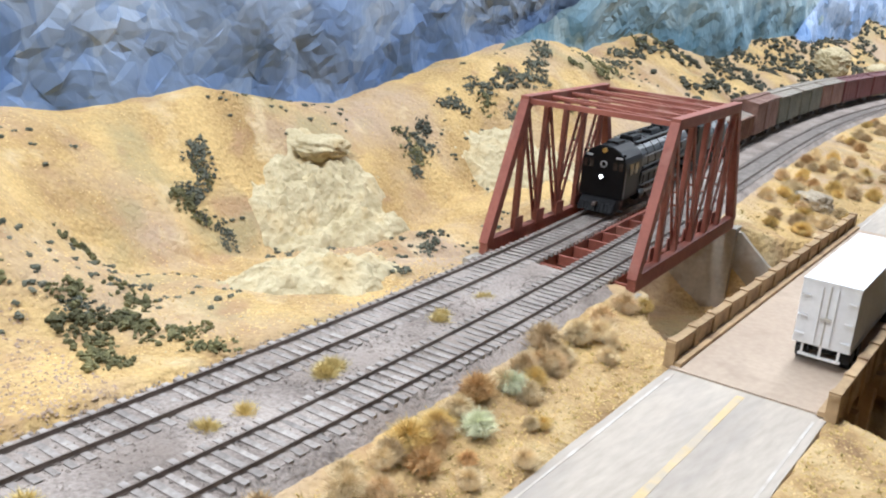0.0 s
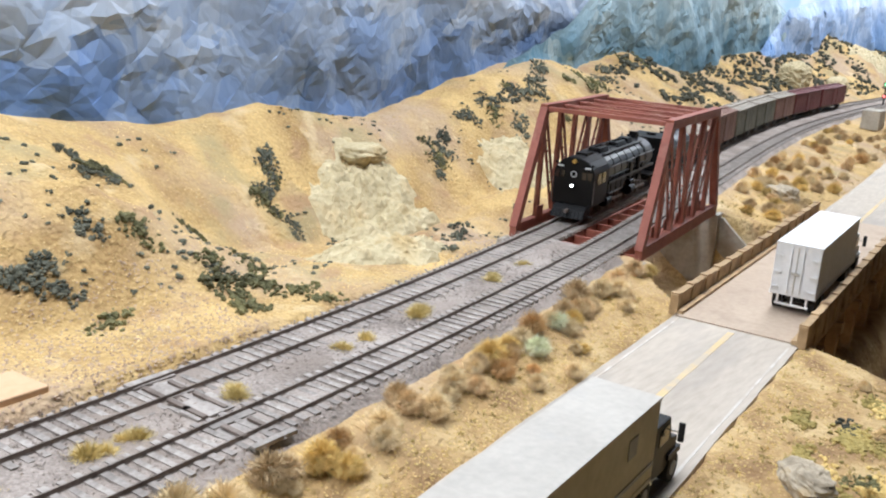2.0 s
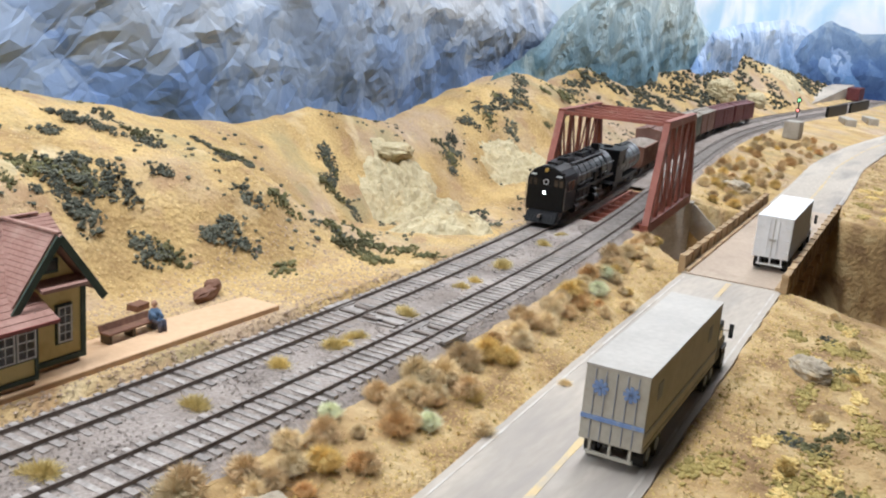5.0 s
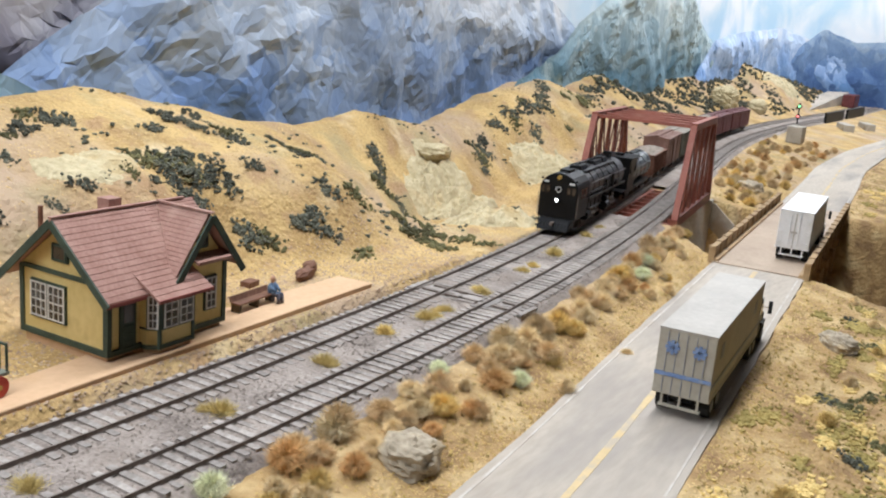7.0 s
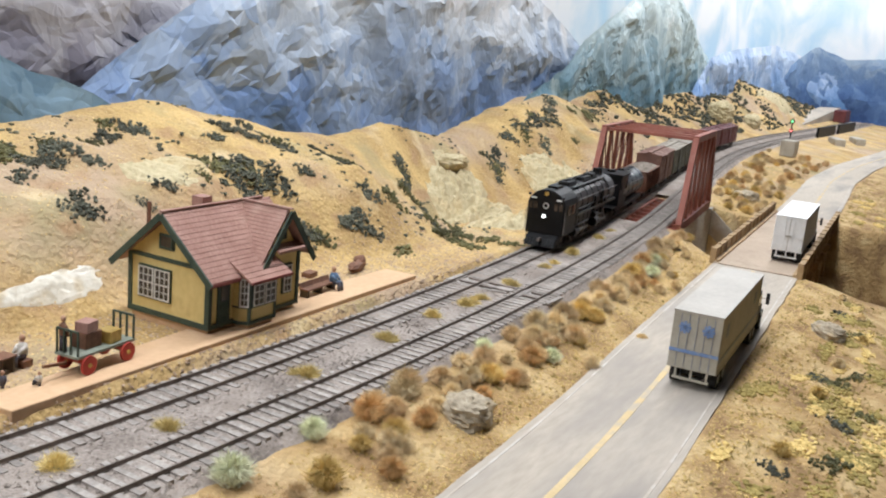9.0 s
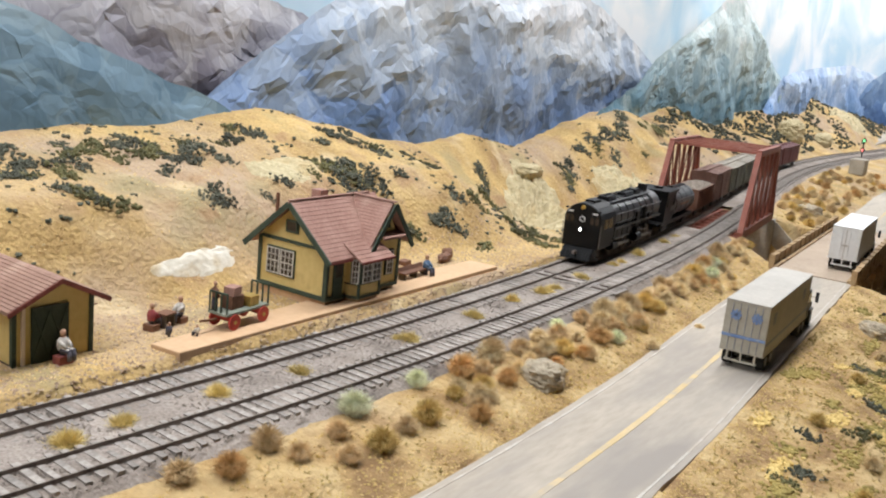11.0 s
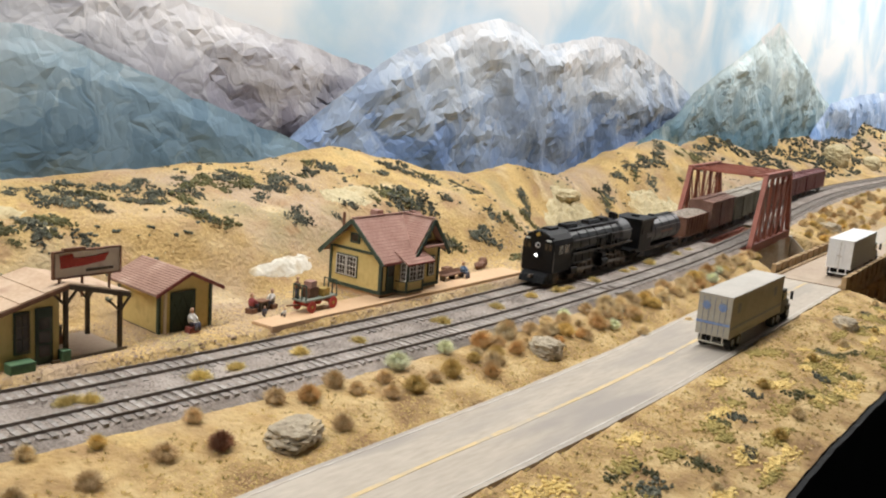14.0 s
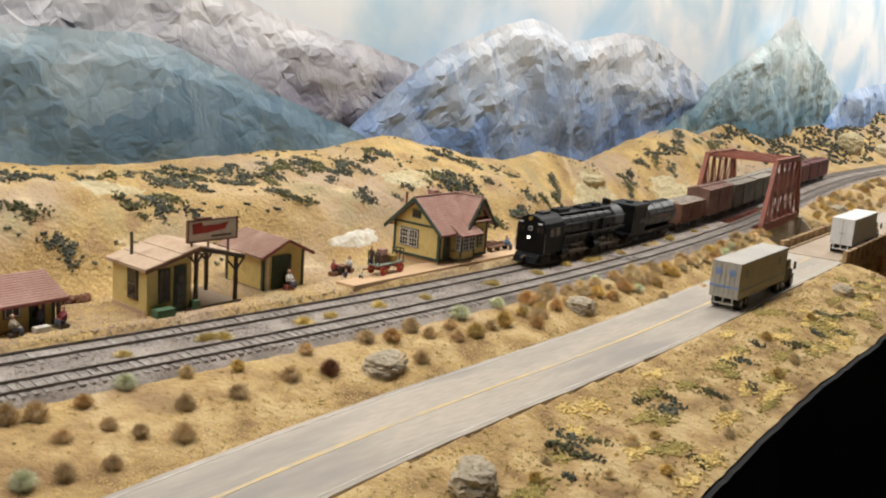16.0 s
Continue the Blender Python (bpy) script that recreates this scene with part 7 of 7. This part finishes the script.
# loose dry grass and crumbs, past counting
def grass_cover(name, label, material, count, part_bank, lo, hi, seed, cut):
    rng = np.random.RandomState(seed)
    x = rng.uniform(-0.55, 1.6, count)
    t = rng.rand(count)
    bank = ROAD_Y(x) + 0.042 + t * (Y2(x) - 0.026 - ROAD_Y(x) - 0.042)
    verge = EDGE_Y(x) + 0.004 + t * (ROAD_Y(x) - 0.043 - EDGE_Y(x) - 0.004)
    y = np.where(rng.rand(count) < part_bank, bank, verge)
    keep = (value_noise(x / 0.03, y / 0.03, seed) + 0.5 * value_noise(x / 0.011, y / 0.011, seed + 1) > cut) & ~((x > 0.55) & (x < 0.96) & (y < -0.06))
    x, y = x[keep], y[keep]
    z = ground(x, y) - 0.0004
    g = Geo()
    for a, b, c in zip(x, y, z):
        blades(g, a, b, c, rng.uniform(lo, hi), 9, rng, 1.4, 0.00022)
    return tagged(part(name, g, material), label, "grass", kind="stuff")


grass_cover("dry_grass", "fine ochre dry grass over the banks and verge", TUFT["ochre"], 5000, 0.35, 0.0012, 0.0034, 31, 0.05)
grass_cover("ground_foam", "olive ground foam strewn over the highway verge", OLIVE_FOAM, 9000, 0.15, 0.0010, 0.0034, 37, -0.25)
grass_cover("dry_grass", "fine brown dry grass over the banks and verge", TUFT["brown"], 5000, 0.45, 0.0010, 0.0028, 33, 0.10)
grass_cover("dry_grass", "fine olive ground cover along the verge", SHRUB[1], 2600, 0.05, 0.0010, 0.0026, 35, 0.30)


def foam_patches(name, label, material, count, seed):
    """Low crumbly patches of ground foam on the verge, denser towards their middles."""
    rng = np.random.RandomState(seed)
    g = Geo()
    for _ in range(count):
        x = rng.uniform(-0.50, 1.3)
        lo, hi = float(EDGE_Y(x)) + 0.006, float(ROAD_Y(x)) - 0.048
        y = rng.uniform(lo, hi)
        if 0.53 < x < 0.97:
            continue
        wide, deep = rng.uniform(0.006, 0.018), rng.uniform(0.004, 0.009)
        n = int(wide * 6500)
        a, b = x + rng.normal(0, wide * 0.5, n), np.clip(y + rng.normal(0, deep * 0.5, n), lo - 0.004, hi + 0.008)
        for p, q, h in zip(a, b, ground(a, b)):
            r = rng.uniform(0.0007, 0.0019)
            g.lump(p, q, h + r * 0.15, r, r, r * 0.75, rng, 0.45, 3, 5)
    return tagged(part(name, g, material), label, "grass", kind="stuff")


foam_patches("ochre_foam", "patches of crumbly ochre ground foam on the verge", TUFT["ochre"], 60, 71)
foam_patches("olive_foam", "patches of crumbly olive ground foam on the verge", OLIVE_FOAM, 85, 72)


def crumbs(name, label, material, count, place, lo, hi, seed):
    rng = np.random.RandomState(seed)
    pts = np.array([place(rng) for _ in range(count)])
    z = ground(pts[:, 0], pts[:, 1]) if pts.shape[1] == 2 else pts[:, 2]
    verts, faces = [], []
    for (x, y), h in zip(pts[:, :2], z):
        r = rng.uniform(lo, hi)
        j = rng.uniform(0.5, 1.3, 6) * r
        n = len(verts)
        a = rng.uniform(0, 3.14)
        c, s = math.cos(a), math.sin(a)
        verts += [(x + c * j[0], y + s * j[0], h), (x - c * j[1], y - s * j[1], h + r * 0.1), (x - s * j[2], y + c * j[2], h), (x + s * j[3], y - c * j[3], h + r * 0.1), (x, y, h + j[4] * 0.8), (x, y, h - r * 0.4)]
        faces += [(n + p, n + q, n + 4) for p, q in ((0, 2), (2, 1), (1, 3), (3, 0))] + [(n + q, n + p, n + 5) for p, q in ((0, 2), (2, 1), (1, 3), (3, 0))]
    me = bpy.data.meshes.new(name)
    me.from_pydata(verts, [], faces)
    me.materials.append(material)
    return tagged(new(name, me), label, "gravel", kind="stuff")


def on_bank(rng):
    x = rng.uniform(-0.5, 0.6)
    if rng.rand() < 0.5:
        return x, float(ROAD_Y(x)) + 0.040 + abs(rng.normal(0, 0.018))
    return x, max(float(EDGE_Y(x)) + 0.003, float(ROAD_Y(x)) - 0.040 - abs(rng.normal(0, 0.028)))


def on_hill(rng):
    x = rng.uniform(-0.5, 1.0)
    y0 = float(Y1(x)) + 0.026
    return x, y0 + (float(BACK_AT(x)) - 0.01 - y0) * rng.rand() ** 1.5


def on_yard(rng):
    x = rng.uniform(-0.55, 0.32)
    y0 = float(Y1(x)) + 0.014
    return x, y0 + 0.085 * rng.rand() ** 1.6


def on_bed(rng):
    x = rng.uniform(-0.5, 0.6)
    return x, float(Y1(x)) + rng.uniform(-0.068, 0.02), -0.0025


crumbs("bank_gravel", "yellow crumbs of ground foam along the road edges", TUFT["ochre"], 10000, on_bank, 0.0003, 0.0010, 51)
crumbs("bank_gravel", "cream crumbs of gravel along the road edges", CRUMB, 9000, on_bank, 0.0003, 0.0009, 52)
crumbs("hill_gravel", "tan crumbs of earth over the hillside", CRUMB, 20000, on_hill, 0.0003, 0.0010, 53)
crumbs("hill_gravel", "cream crumbs of stone at the foot of the hill", ROCK, 2500, on_hill, 0.0003, 0.0009, 54)
YARD_GRAVEL = paint("pinkish_brown_gravel", (0.30, 0.205, 0.14), (0.58, 0.44, 0.32), 90, 0.95, fine=700)
crumbs("yard_gravel", "pinkish-brown gravel strewn over the station yard", YARD_GRAVEL, 12000, on_yard, 0.0004, 0.0011, 56)
crumbs("ballast_gravel", "loose grey ballast stones between the rails", BALLAST, 17000, on_bed, 0.0004, 0.0010, 55)

# ---- far end of the line ----
sig = thing("railway_signal", "slim dark railway signal with red and green lamps", "signal", pose(2.17, 0.128, -0.004))
part("mast", Geo().cyl((0, 0, 0), (0, 0, 0.052), 0.0016, n=8), BLACK, sig)
for z, c in ((0.020, (1.0, 0.03, 0.02)), (0.044, (0.05, 0.9, 0.2))):
    head = part("signal_head", Geo().cyl((-0.003, 0, z), (0.002, 0, z), 0.0052, n=14), BLACK, sig)
    glow = bpy.data.materials.new("signal_glow")
    glow.use_nodes = True
    glow.node_tree.nodes["Principled BSDF"].inputs["Emission Color"].default_value = (*c, 1)
    glow.node_tree.nodes["Principled BSDF"].inputs["Emission Strength"].default_value = 2.0
    part("signal_lens", Geo().cyl((-0.0042, 0, z), (-0.0029, 0, z), 0.0028, n=12), glow, head)
rb = part("relay_box", Geo().box(-0.020, -0.015, 0, 0.020, 0.015, 0.034), CONCRETE, None, "", 0.002)
rb.matrix_basis = pose(1.74, 0.048, GZ(1.74, 0.048) - 0.002)
tagged(rb, "grey concrete relay box beside the far track", "relay box")
for x0, x1, y0, y1_ in ((2.37, 2.60, 0.096, 0.088), (2.66, 2.95, 0.086, 0.080)):
    ob = part("plate_girder", Geo().bar((x0, y0, 0.006), (x1, y1_, 0.006), 0.006, 0.030), BLACK)
    tagged(ob, "black plate girder beside the far track", "girder", "far girders")
for x, y, s in ((2.30, 0.035, 0.05), (2.46, 0.005, 0.045)):
    ob = part("culvert_wall", Geo().box(-s, -0.012, -0.02, s, 0.012, 0.016), CONCRETE, None, "", 0.002)
    ob.matrix_basis = pose(x, y, GZ(x, y), 0, 0, 20)
    tagged(ob, "weathered concrete culvert wall on the far bank", "wall", "far culvert walls")
ramp = Geo().prism([(2.70, -0.01), (2.70, 0.004), (3.45, 0.046), (3.45, -0.01)], 0.198, 0.262, "y")
tagged(part("far_road", ramp, ROAD), "pale grey side road climbing behind the far track", "road", kind="structure")
ob = part("red_van", Geo().box(-0.055, -0.02, 0, 0.055, 0.02, 0.042), BOX_RED, None, "", 0.003)
ob.matrix_basis = pose(3.30, 0.170, GZ(3.30, 0.170))
tagged(ob, "dark red goods van standing far down the line", "van")


# ---- what moves ----
def motions():
    speed, start = 0.0393, 0.7315

    def at(x):
        return Vector((x, float(Y1(x)), 0.0))

    for k, (ob, off) in enumerate(TRAIN):
        reach = (0.03, 0.15) if k == 0 else (-0.045, 0.045)
        rows = []
        for i in range(17):
            x = start - speed * i + off
            a, b = at(x + reach[0]), at(x + reach[1])
            way = (b - a).normalized()
            origin = a - way * reach[0]
            rows.append((float(i), Matrix.Translation(origin) @ Matrix.Rotation(math.atan2(way.y, way.x), 4, "Z")))
        walk(ob, rows)
    for ob, x, r in WHEELS:
        step = 0.15 if r < 0.006 else 0.25
        rows, t = [], 0.0
        while t < 16.0 - 1e-6:
            rows.append((t, pose(x, 0, r, 0, math.degrees(-speed * t / r))))
            t += step
        rows.append((16.0, pose(x, 0, r, 0, math.degrees(-speed * 16.0 / r))))
        walk(ob, rows)


motions()
